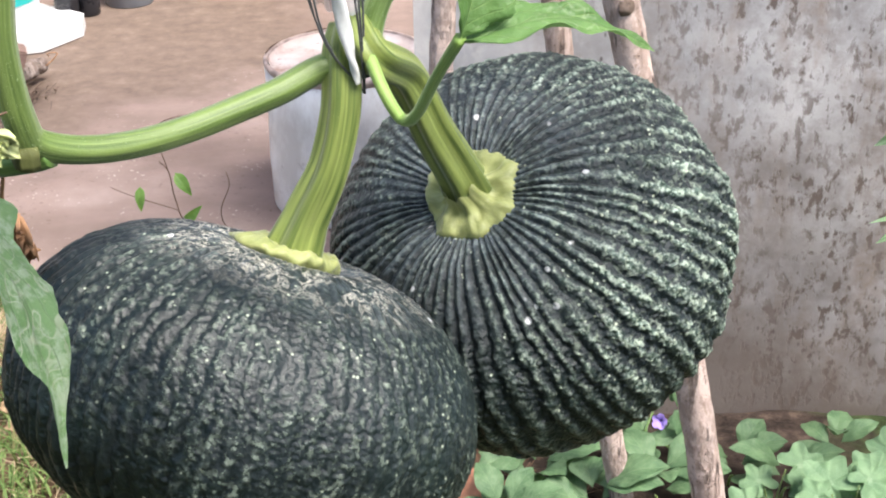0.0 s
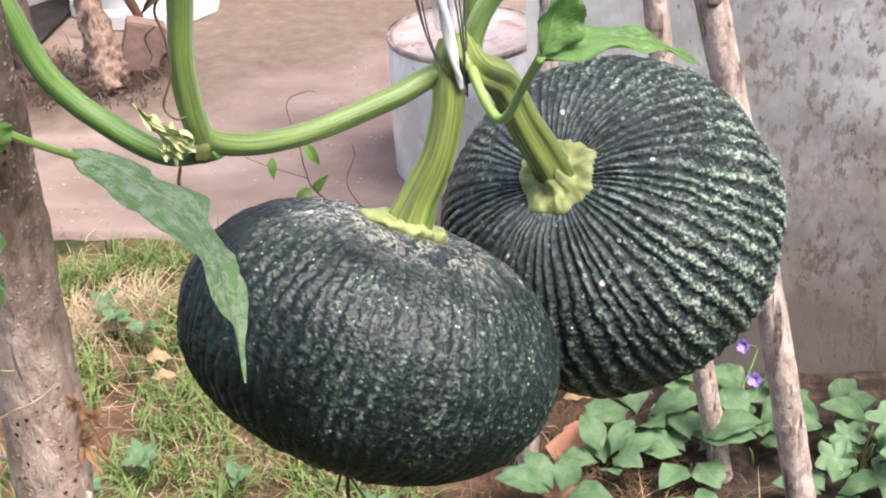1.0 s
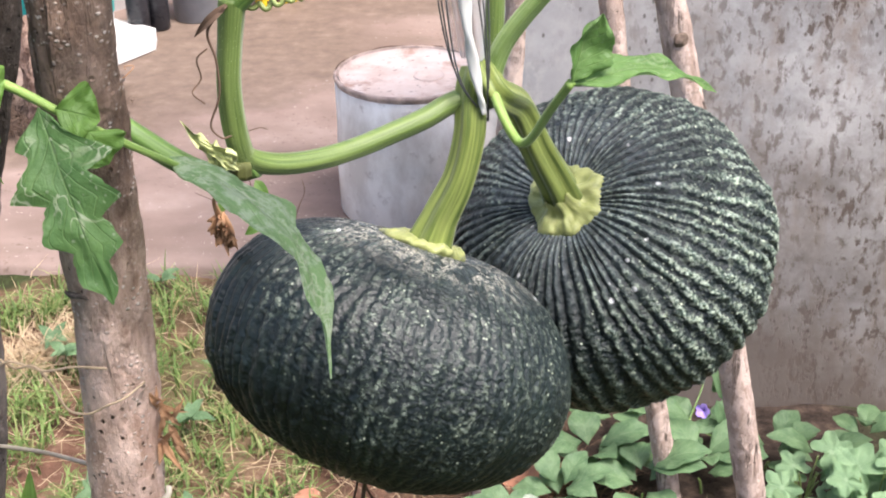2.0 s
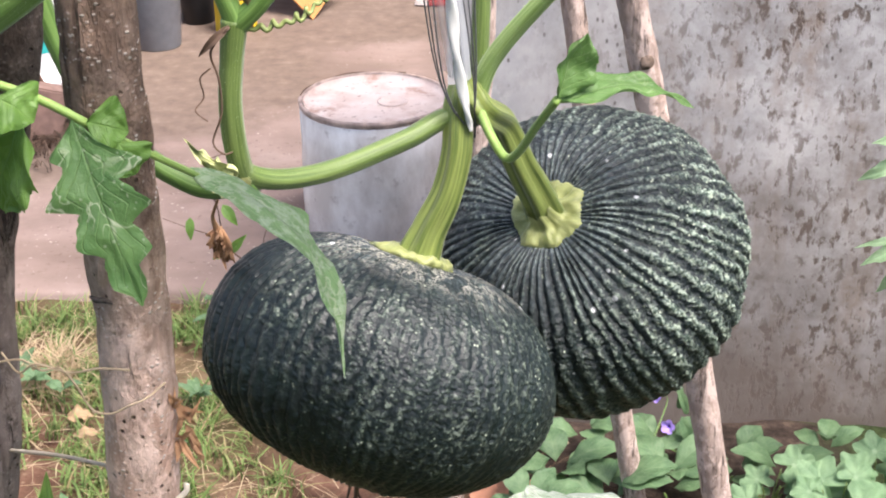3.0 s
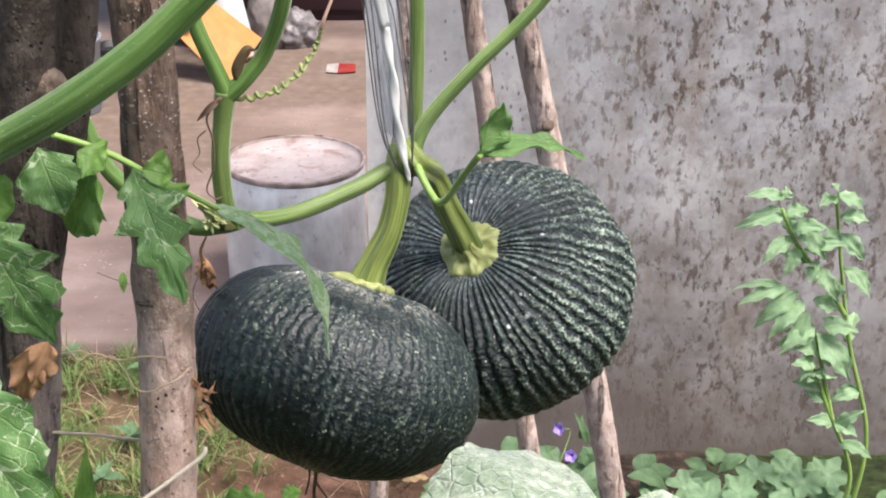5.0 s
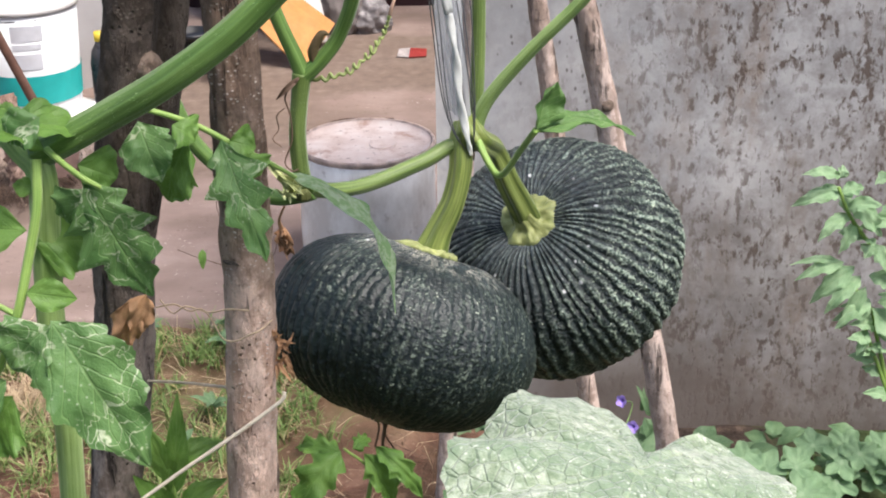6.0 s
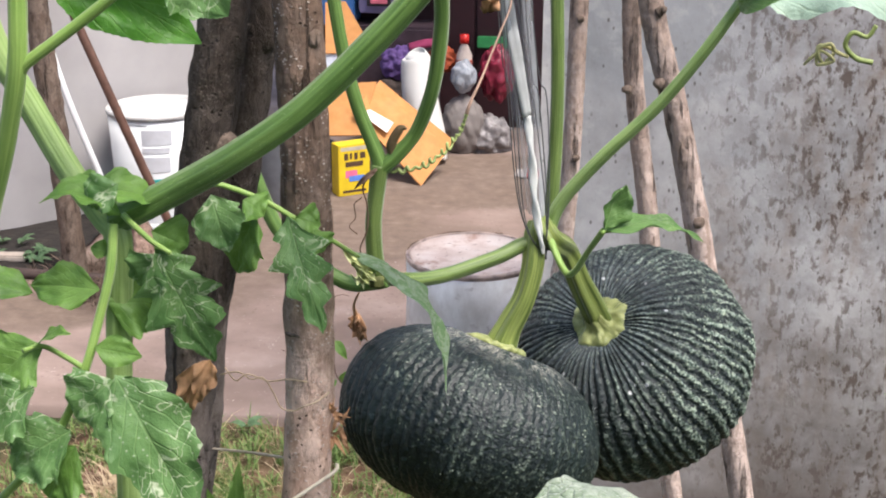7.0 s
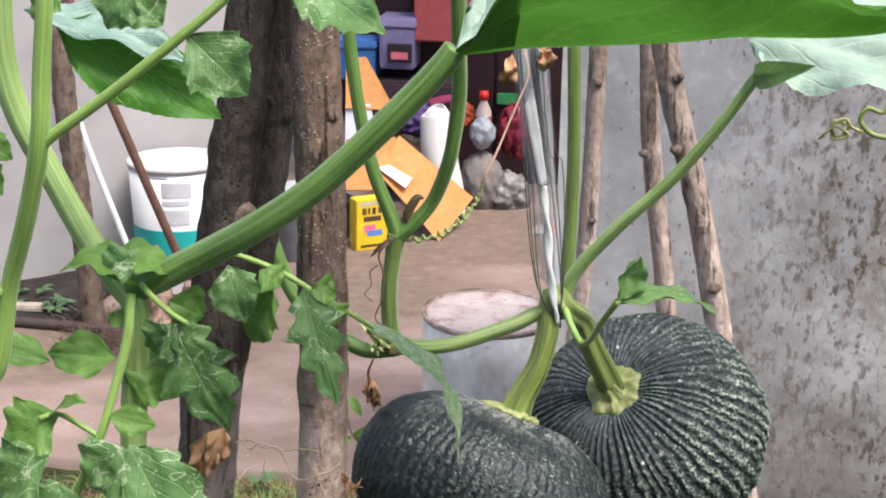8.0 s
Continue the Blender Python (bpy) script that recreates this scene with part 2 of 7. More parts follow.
def bark(name, dark, light, speck, density=0.5, red=(0.2, 0.13, 0.10), upper_dark=None):
    """Weathered bark: mottled patches, short pale lenticels, a few lengthwise cracks and worm pits."""
    k = Nodes(name)
    mid = tuple((p + q) / 2 for p, q in zip(dark, light))
    g = k.noise(170.0, 6.0, 0.68, k.coords((1, 1, 0.55)))
    c = k.ramp(g, (0.34, dark), (0.5, mid), (0.64, light))
    c = k.mix(k.ramp(k.noise(26.0, 5.0, 0.62, k.coords((1, 1, 0.5))), (0.42, 0.0), (0.60, 0.8)), c, red)
    c = k.mix(k.ramp(k.noise(36.0, 7.0, 0.72, k.coords((1, 1, 0.7))), (0.50, 0.0), (0.57, 0.75)), c, tuple(min(1, x * 1.35) for x in light))
    clean, keepdots = 1.0, 1.0
    if upper_dark:
        # darker above a set height, paler below, with a ragged edge between
        low, high, keep, dots = upper_dark
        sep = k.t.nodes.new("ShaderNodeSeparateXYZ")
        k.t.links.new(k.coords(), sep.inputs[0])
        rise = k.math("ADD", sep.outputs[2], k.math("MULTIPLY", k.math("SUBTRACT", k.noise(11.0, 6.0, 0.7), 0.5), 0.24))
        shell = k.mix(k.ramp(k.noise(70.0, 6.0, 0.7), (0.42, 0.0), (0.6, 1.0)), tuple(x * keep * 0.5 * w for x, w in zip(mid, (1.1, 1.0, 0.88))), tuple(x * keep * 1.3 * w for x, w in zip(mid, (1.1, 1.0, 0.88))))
        upper_mask = k.ramp(k.math("DIVIDE", k.math("SUBTRACT", rise, low), high - low), (0.0, 0.0), (1.0, 0.85))
        c = k.mix(upper_mask, c, shell)
        clean = k.math("SUBTRACT", 1.0, upper_mask)
        keepdots = k.math("SUBTRACT", 1.0, k.math("MULTIPLY", upper_mask, 1.0 - dots))
    spots = k.math("MULTIPLY", k.ramp(k.voronoi(330.0, k.coords((0.9, 0.9, 1.3))), (0.16, 1.0), (0.34, 0.0)), k.ramp(k.noise(60.0, 3.0), (0.47, 0.0), (0.58, density)))
    spots = k.math("MULTIPLY", spots, keepdots)
    cracks = k.math("MULTIPLY", k.ramp(k.noise(110.0, 5.0, 0.65, k.coords((1, 1, 0.09))), (0.36, 0.8), (0.44, 0.0)), k.ramp(k.noise(14.0, 3.0), (0.40, 0.0), (0.55, 1.0)))
    streak = k.ramp(k.noise(120.0, 4.0, 0.6, k.coords((1, 1, 0.05))), (0.36, 0.0), (0.64, 0.5))
    c = k.mix(k.math("MULTIPLY", streak, clean), c, tuple(min(1, x * 1.1) for x in light))
    pits = k.math("MULTIPLY", k.ramp(k.voronoi(190.0), (0.09, 0.95), (0.21, 0.0)), k.ramp(k.noise(26.0, 3.0), (0.48, 0.0), (0.56, 1.0)))
    c = k.mix(spots, c, speck)
    c = k.mix(k.math("MAXIMUM", cracks, pits), c, tuple(x * 0.25 for x in dark))
    k.set(c, 0.88, spec=0.2)
    k.bump(k.math("ADD", g, k.math("SUBTRACT", k.math("MULTIPLY", spots, 0.25), k.math("MULTIPLY", k.math("MAXIMUM", cracks, pits), 1.3))), 1.0, 0.004)
    return k.m


def wall_concrete(name):
    """Weathered cement render: pale blue-grey at its free end, then mould specks and rusty runs, darker brown towards
    the foot.
    """
    k = Nodes(name)
    sep = k.t.nodes.new("ShaderNodeSeparateXYZ")
    k.t.links.new(k.coords(), sep.inputs[0])
    old = k.ramp(k.math("ADD", sep.outputs[0], k.math("MULTIPLY", k.math("SUBTRACT", k.noise(2.6, 4.0), 0.5), 0.55)), (0.08, 0.12), (0.34, 1.0))
    base = k.ramp(k.noise(9.0, 7.0, 0.62), (0.3, (0.285, 0.266, 0.259)), (0.5, (0.400, 0.380, 0.376)), (0.7, (0.51, 0.490, 0.484)))
    cool = k.math("MULTIPLY", k.ramp(k.noise(2.3, 4.0, 0.55), (0.42, 0.75), (0.62, 0.15)), k.math("SUBTRACT", 1.0, k.math("MULTIPLY", old, 0.6)))
    base = k.mix(cool, base, (0.25, 0.262, 0.28))
    mottle = k.noise(30.0, 6.0, 0.68)
    base = k.mix(k.math("MULTIPLY", k.ramp(mottle, (0.46, 0.0), (0.64, 0.5)), old), base, (0.155, 0.134, 0.122))
    base = k.mix(k.ramp(mottle, (0.34, 0.5), (0.47, 0.0)), base, (0.43, 0.415, 0.41))
    runs = k.math("MULTIPLY", k.ramp(k.noise(5.0, 6.0, 0.62, k.coords((2.2, 1, 0.55))), (0.48, 0.0), (0.62, 0.7)), old)
    runs = k.math("MULTIPLY", runs, k.ramp(k.noise(45.0, 5.0, 0.65), (0.34, 0.2), (0.64, 1.0)))
    base = k.mix(runs, base, (0.215, 0.155, 0.115))
    marks = k.noise(58.0, 4.0, 0.62, k.coords((1.3, 1, 0.75)), 0.2)
    where = k.math("MULTIPLY", k.ramp(k.noise(6.0, 4.0), (0.34, 0.2), (0.52, 1.0)), old)
    speck = k.math("MULTIPLY", k.ramp(marks, (0.515, 0.0), (0.62, 0.9)), where)
    base = k.mix(speck, base, (0.090, 0.064, 0.050))
    fine = k.math("MULTIPLY", k.ramp(k.voronoi(60.0, k.coords((1.2, 1, 0.7))), (0.10, 0.9), (0.20, 0.0)), k.ramp(k.noise(13.0, 4.0), (0.49, 0.0), (0.56, 0.85)))
    base = k.mix(fine, base, (0.075, 0.062, 0.056))
    foot_tone = k.math("ADD", k.math("MULTIPLY", sep.outputs[2], 1.05), k.math("MULTIPLY", k.noise(4.0, 5.0), 0.9))
    base = k.mix(k.ramp(foot_tone, (0.44, 0.9), (0.62, 0.55), (1.1, 0.0)), base, (0.125, 0.100, 0.084))
    k.set(base, 0.82, spec=0.25)
    k.bump(k.math("SUBTRACT", k.noise(40.0, 6.0), k.math("MULTIPLY", speck, 0.6)), 0.30, 0.003)
    return k.m


def yard_concrete(name):
    k = Nodes(name)
    c = k.ramp(k.noise(4.0, 6.0, 0.6), (0.3, (0.185, 0.134, 0.114)), (0.55, (0.285, 0.213, 0.184)), (0.75, (0.375, 0.293, 0.260)))
    c = k.mix(k.ramp(k.noise(1.5, 4.0, 0.6, k.coords((0.5, 1.6, 1))), (0.46, 0.0), (0.64, 0.8)), c, (0.165, 0.118, 0.095))
    c = k.mix(k.math("MULTIPLY", k.ramp(k.noise(70.0, 4.0), (0.6, 0.0), (0.68, 0.7)), k.ramp(k.noise(6.0), (0.45, 0.0), (0.6, 1.0))), c, (0.13, 0.09, 0.07))
    c = k.mix(k.math("MULTIPLY", k.ramp(k.noise(95.0, 3.0), (0.64, 0.0), (0.7, 0.6)), k.ramp(k.noise(9.0), (0.5, 0.0), (0.6, 1.0))), c, (0.7, 0.64, 0.58))
    # mud washed over the slab in front of the clutter
    sep = k.t.nodes.new("ShaderNodeSeparateXYZ")
    k.t.links.new(k.coords(), sep.inputs[0])
    edge = k.math("MULTIPLY", k.math("SUBTRACT", k.noise(3.5, 6.0, 0.65), 0.5), 1.5)
    for cx, cy, rx, ry in ((-0.90, 2.72, 0.52, 0.42), (-0.55, 3.35, 0.75, 0.38), (-1.25, 2.25, 0.42, 0.30), (-1.50, 2.02, 0.28, 0.16)):
        dx = k.math("DIVIDE", k.math("SUBTRACT", sep.outputs[0], cx), rx)
        dy = k.math("DIVIDE", k.math("SUBTRACT", sep.outputs[1], cy), ry)
        d = k.math("ADD", k.math("ADD", k.math("MULTIPLY", dx, dx), k.math("MULTIPLY", dy, dy)), edge)
        mud = k.ramp(k.noise(22.0, 6.0, 0.65), (0.32, (0.120, 0.088, 0.068)), (0.55, (0.168, 0.124, 0.097)), (0.72, (0.225, 0.170, 0.138)))
        c = k.mix(k.ramp(d, (0.55, 0.85), (1.25, 0.0)), c, mud)
    k.set(c, 0.8, spec=0.25)
    k.bump(k.noise(60.0, 6.0), 0.18, 0.003)
    return k.m


def soil(name):
    k = Nodes(name)
    c = k.ramp(k.noise(9.0, 7.0, 0.65), (0.3, (0.055, 0.030, 0.021)), (0.5, (0.165, 0.088, 0.060)), (0.72, (0.33, 0.205, 0.145)))
    c = k.mix(k.ramp(k.noise(2.2, 4.0), (0.45, 0.0), (0.62, 0.7)), c, (0.12, 0.11, 0.05))
    c = k.mix(k.ramp(k.voronoi(60.0), (0.1, 0.5), (0.25, 0.0)), c, (0.38, 0.27, 0.19))
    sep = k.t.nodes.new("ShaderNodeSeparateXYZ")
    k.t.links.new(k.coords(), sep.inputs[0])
    # the soil turns darker brown towards the wall
    by_wall = k.math("MULTIPLY", k.ramp(k.math("ADD", sep.outputs[0], k.math("MULTIPLY", k.noise(7.0, 4.0), 0.2)), (0.05, 0.0), (0.16, 1.0)), k.ramp(k.math("ADD", sep.outputs[1], k.math("MULTIPLY", k.noise(6.0, 4.0), 0.25)), (0.72, 0.0), (0.85, 1.0)))
    dark_soil = k.ramp(k.noise(40.0, 6.0, 0.65), (0.35, (0.022, 0.016, 0.013)), (0.55, (0.065, 0.046, 0.036)), (0.72, (0.14, 0.10, 0.078)))
    c = k.mix(by_wall, c, dark_soil)
    # beyond the trodden patch a dark green tone is added to cut light bounced onto the fruits
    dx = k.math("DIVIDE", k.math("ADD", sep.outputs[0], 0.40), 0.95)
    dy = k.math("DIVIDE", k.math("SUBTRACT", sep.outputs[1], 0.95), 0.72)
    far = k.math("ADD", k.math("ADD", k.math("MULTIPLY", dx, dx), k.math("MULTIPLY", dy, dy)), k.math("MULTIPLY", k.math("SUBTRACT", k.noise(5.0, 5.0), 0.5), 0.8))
    bounce_dark = k.ramp(k.noise(30.0, 6.0, 0.7), (0.34, (0.014, 0.020, 0.008)), (0.55, (0.040, 0.060, 0.020)), (0.7, (0.085, 0.105, 0.045)))
    c = k.mix(k.ramp(far, (0.9, 0.0), (1.25, 0.92)), c, bounce_dark)
    k.set(c, 0.92, spec=0.15)
    k.bump(k.noise(90.0, 7.0, 0.7), 0.8, 0.012)
    return k.m


def grass_blade(name, a, b, c3):
    k = Nodes(name)
    c = k.ramp(k.island(), (0.0, a), (0.55, b), (0.85, b), (1.0, c3))
    k.set(c, 0.6, spec=0.3)
    k.translucent(c, 0.3)
    return k.m


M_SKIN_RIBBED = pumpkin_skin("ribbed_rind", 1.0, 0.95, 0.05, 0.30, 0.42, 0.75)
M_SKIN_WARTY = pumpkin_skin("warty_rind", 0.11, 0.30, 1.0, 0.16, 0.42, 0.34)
M_STALK = stem_skin("fruit_stalk", (0.040, 0.074, 0.009), (0.27, 0.325, 0.085), 0.2)
M_COLLAR = stem_skin("stalk_foot", (0.16, 0.185, 0.055), (0.36, 0.385, 0.150), 0.35)
M_VINE = stem_skin("vine_green", (0.050, 0.116, 0.018), (0.148, 0.252, 0.060), 0.3)
M_VINE_PALE = stem_skin("vine_pale", (0.055, 0.098, 0.018), (0.170, 0.240, 0.066), 0.3)
M_PETIOLE = stem_skin("petiole_green", (0.14, 0.235, 0.052), (0.33, 0.455, 0.165), 0.4)
M_TOMATO_STEM = stem_skin("tomato_stem", (0.12, 0.235, 0.036), (0.29, 0.42, 0.105), 0.5)
M_LEAF = leaf_skin("tomato_leaf", (0.070, 0.170, 0.026), (0.190, 0.345, 0.072), (0.22, 0.36, 0.11), 0.0, 0.45, 0.36)
M_LEAF_MINED = leaf_skin("mined_leaf", (0.062, 0.155, 0.042), (0.165, 0.305, 0.098), (0.25, 0.39, 0.15), 0.95, 0.45, 0.36)
M_LEAF_SQUASH = leaf_skin("squash_leaf", (0.064, 0.150, 0.034), (0.150, 0.275, 0.080), (0.30, 0.42, 0.17), 0.25)
M_LEAF_PALE = whitish_leaf("pale_squash_leaf")
M_LEAF_BIG = leaf_skin("deep_green_leaf", (0.035, 0.135, 0.010), (0.085, 0.25, 0.022), (0.16, 0.34, 0.06), 0.1, 0.45, 0.42)
M_LEAF_SAGE = leaf_skin("sage_leaf", (0.19, 0.335, 0.160), (0.37, 0.53, 0.31), (0.46, 0.60, 0.34), 0.0, 0.55, 0.38)
M_LEAF_WEED = leaf_skin("weed_leaf", (0.060, 0.130, 0.058), (0.165, 0.270, 0.130), (0.24, 0.36, 0.18), 0.1, 0.5, 0.3)
M_LEAF_BLUE = leaf_skin("blue_green_leaf", (0.15, 0.26, 0.21), (0.29, 0.41, 0.35), (0.32, 0.44, 0.30), 0.35, 0.4, 0.25)
M_LEAF_LANCE = leaf_skin("lance_leaf", (0.15, 0.29, 0.105), (0.27, 0.44, 0.18), (0.42, 0.55, 0.32), 1.3, 0.5, 0.36)
# base colour whitened to hold the sky's reflection on the upper faces
M_LEAF_SKYLIT = leaf_skin("whitish_leaf", (0.25, 0.36, 0.27), (0.36, 0.48, 0.38), (0.44, 0.56, 0.40), 0.2, 0.45, 0.25)
M_LEAF_HERB = leaf_skin("herb_leaf", (0.12, 0.23, 0.11), (0.23, 0.36, 0.19), (0.38, 0.49, 0.32), 0.0, 0.55, 0.33)
M_LEAF_DRY = plain("dry_leaf", (0.45, 0.25, 0.13), 0.8, 0.6, 70.0, 0.8)
M_TENDRIL = plain("tendril", (0.27, 0.33, 0.11), 0.5, 0.3, 80.0)
M_TENDRIL_DRY = plain("dry_tendril", (0.125, 0.078, 0.052), 0.8, 0.3, 80.0)
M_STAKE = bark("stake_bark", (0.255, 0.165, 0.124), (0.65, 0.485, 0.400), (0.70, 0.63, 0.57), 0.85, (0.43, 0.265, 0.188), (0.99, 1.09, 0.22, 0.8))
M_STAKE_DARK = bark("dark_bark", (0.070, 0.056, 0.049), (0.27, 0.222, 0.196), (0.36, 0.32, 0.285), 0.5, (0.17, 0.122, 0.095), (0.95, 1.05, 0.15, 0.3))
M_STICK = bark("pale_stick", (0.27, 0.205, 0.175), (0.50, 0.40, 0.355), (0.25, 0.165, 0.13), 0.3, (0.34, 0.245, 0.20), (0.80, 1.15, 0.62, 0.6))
M_POST = bark("post_bark", (0.055, 0.040, 0.031), (0.165, 0.125, 0.100), (0.36, 0.30, 0.26), 0.4, (0.14, 0.095, 0.07))
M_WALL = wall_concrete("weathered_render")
M_YARD = yard_concrete("yard_concrete")
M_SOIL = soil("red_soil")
M_PLASTER = plain("grey_plaster", (0.42, 0.40, 0.40), 0.85, 0.15, 5.0, 0.2)
M_GRASS = grass_blade("grass", (0.080, 0.140, 0.034), (0.200, 0.290, 0.090), (0.38, 0.29, 0.15))
M_STRAW = grass_blade("straw", (0.36, 0.26, 0.155), (0.56, 0.44, 0.285), (0.19, 0.12, 0.07))
M_CORD = plain("black_cord", (0.085, 0.088, 0.092), 0.35, 0.3, 200.0)
M_TWINE = plain("twine", (0.62, 0.55, 0.44), 0.7, 0.2, 200.0)
M_TWIST = plain("white_plastic", (0.66, 0.67, 0.65), 0.35, 0.12, 120.0)

# ---- mesh helpers ----
def thing(name, label, category, at, group=""):
    """An empty at the base of a thing, to carry its parts."""
    ob = new(name)
    ob.empty_display_size = 0.02
    ob.location = at
    return tagged(ob, label, category, group)


def part(name, bm, material, parent=None, label="", kind="", smooth=True):
    """Links a bmesh, given in world places, as one mesh under its parent."""
    me = bpy.data.meshes.new(name)
    bm.to_mesh(me)
    bm.free()
    me.materials.append(material)
    if smooth:
        me.polygons.foreach_set("use_smooth", [True] * len(me.polygons))
    ob = new(name, me)
    if parent is not None:
        ob.parent = parent
        base = parent
        off = Vector((0, 0, 0))
        while base is not None:
            off += base.location
            base = base.parent
        me.transform(Matrix.Translation(-off))
    return tagged(ob, label, kind=kind)


def alone(name, bm, material, label, category, at, group="", kind="", smooth=True):
    """A thing that is one mesh, with its origin at its base."""
    ob = part(name, bm, material, None, "", "", smooth)
    ob.data.transform(Matrix.Translation(-Vector(at)))
    ob.location = at
    return tagged(ob, label, category, group, kind)


def spline(pts, n):
    """Catmull-Rom through the points, n steps to a span."""
    p = [Vector(q) for q in pts]
    p = [p[0] * 2 - p[1]] + p + [p[-1] * 2 - p[-2]]
    out = []
    for i in range(1, len(p) - 2):
        a, b, c, d = p[i - 1:i + 3]
        for k in range(n):
            t = k / n
            out.append(0.5 * (2 * b + (c - a) * t + (2 * a - 5 * b + 4 * c - d) * t * t + (3 * b - a - 3 * c + d) * t ** 3))
    out.append(p[-2])
    return out


def tube(pts, radii, seg=14, n=8, ribs=0, depth=0.0, wob=0.0, twist=0.0, bm=None, seed=0, fine=0.0):
    """A stem along the points; radii spread evenly along it; ribs run lengthwise. Ends closed."""
    bm = bm or bmesh.new()
    uv = bm.loops.layers.uv.verify()
    line = spline(pts, n) if len(pts) > 2 or n > 1 else [Vector(q) for q in pts]
    m = len(line)
    rings, side, dist = [], None, 0.0
    for i, q in enumerate(line):
        d = (line[min(i + 1, m - 1)] - line[max(i - 1, 0)]).normalized()
        if side is None:
            side = d.orthogonal().normalized()
        side = (side - d * side.dot(d)).normalized()
        up = d.cross(side)
        f = i / (m - 1) * (len(radii) - 1)
        j = min(int(f), len(radii) - 2) if len(radii) > 1 else 0
        r = radii[j] + (radii[j + 1] - radii[j]) * (f - j) if len(radii) > 1 else radii[0]
        ring = []
        for k in range(seg):
            a = 2 * math.pi * k / seg
            s = 1 + depth * math.cos(ribs * a + twist * i / m) if ribs else 1.0
            if wob:
                s += wob * noise.noise(Vector((q.x * 60 + seed, q.y * 60 + math.cos(a) * 1.3, q.z * 40 + math.sin(a) * 1.3)))
                if fine:
                    s += fine * noise.noise(Vector((math.cos(a) * 4.2 + seed, math.sin(a) * 4.2, q.z * 95)))
            ring.append(bm.verts.new(q + (side * math.cos(a) + up * math.sin(a)) * r * s))
        if i:
            dist += (q - line[i - 1]).length
        rings.append((ring, dist))
    for i in range(m - 1):
        (a, va), (b, vb) = rings[i], rings[i + 1]
        for k in range(seg):
            f = bm.faces.new((a[k], a[(k + 1) % seg], b[(k + 1) % seg], b[k]))
            for lp, (x, y) in zip(f.loops, ((k, va), (k + 1, va), (k + 1, vb), (k, vb))):
                lp[uv].uv = (x / seg, y * 12)
    for ring, flip in ((rings[0][0], True), (rings[-1][0], False)):
        bm.faces.new(list(reversed(ring)) if flip else ring)
    return bm


def box_bm(lo, hi, bevel=0.0, bm=None, turn=0.0, tilt=None):
    """A bevelled box; turn: degrees round its own upright axis."""
    bm = bm or bmesh.new()
    lo, hi = Vector(lo), Vector(hi)
    m = Matrix.Translation((lo + hi) / 2) @ Matrix.Rotation(radians(turn), 4, "Z")
    if tilt:
        m = m @ Euler([radians(a) for a in tilt]).to_matrix().to_4x4()
    made = bmesh.ops.create_cube(bm, size=1, matrix=m @ Matrix.Diagonal((*(hi - lo), 1)))
    if bevel:
        edges = list({e for v in made["verts"] for e in v.link_edges})
        bmesh.ops.bevel(bm, geom=edges, offset=bevel, segments=2, affect="EDGES")
    return bm


def lathe(profile, at, seg=48, bm=None):
    """Turns (radius, height) pairs round an upright axis at a place."""
    bm = bm or bmesh.new()
    at = Vector(at)
    rings = []
    for r, z in profile:
        if r < 1e-5:
            rings.append([bm.verts.new(at + Vector((0, 0, z)))])
        else:
            rings.append([bm.verts.new(at + Vector((r * math.cos(2 * math.pi * k / seg), r * math.sin(2 * math.pi * k / seg), z))) for k in range(seg)])
    for a, b in zip(rings, rings[1:]):
        for k in range(seg):
            k2 = (k + 1) % seg
            if len(a) == 1 and len(b) > 1:
                bm.faces.new((a[0], b[k2], b[k]))
            elif len(b) == 1 and len(a) > 1:
                bm.faces.new((a[k], a[k2], b[0]))
            elif len(a) > 1:
                bm.faces.new((a[k], a[k2], b[k2], b[k]))
    return bm


def frame_of(base, tip, face):
    x = (Vector(tip) - Vector(base)).normalized()
    z = Vector(face)
    z = (z - x * z.dot(x)).normalized()
    y = z.cross(x)
    return Matrix((x, y, z)).transposed().to_4x4(), (Vector(tip) - Vector(base)).length


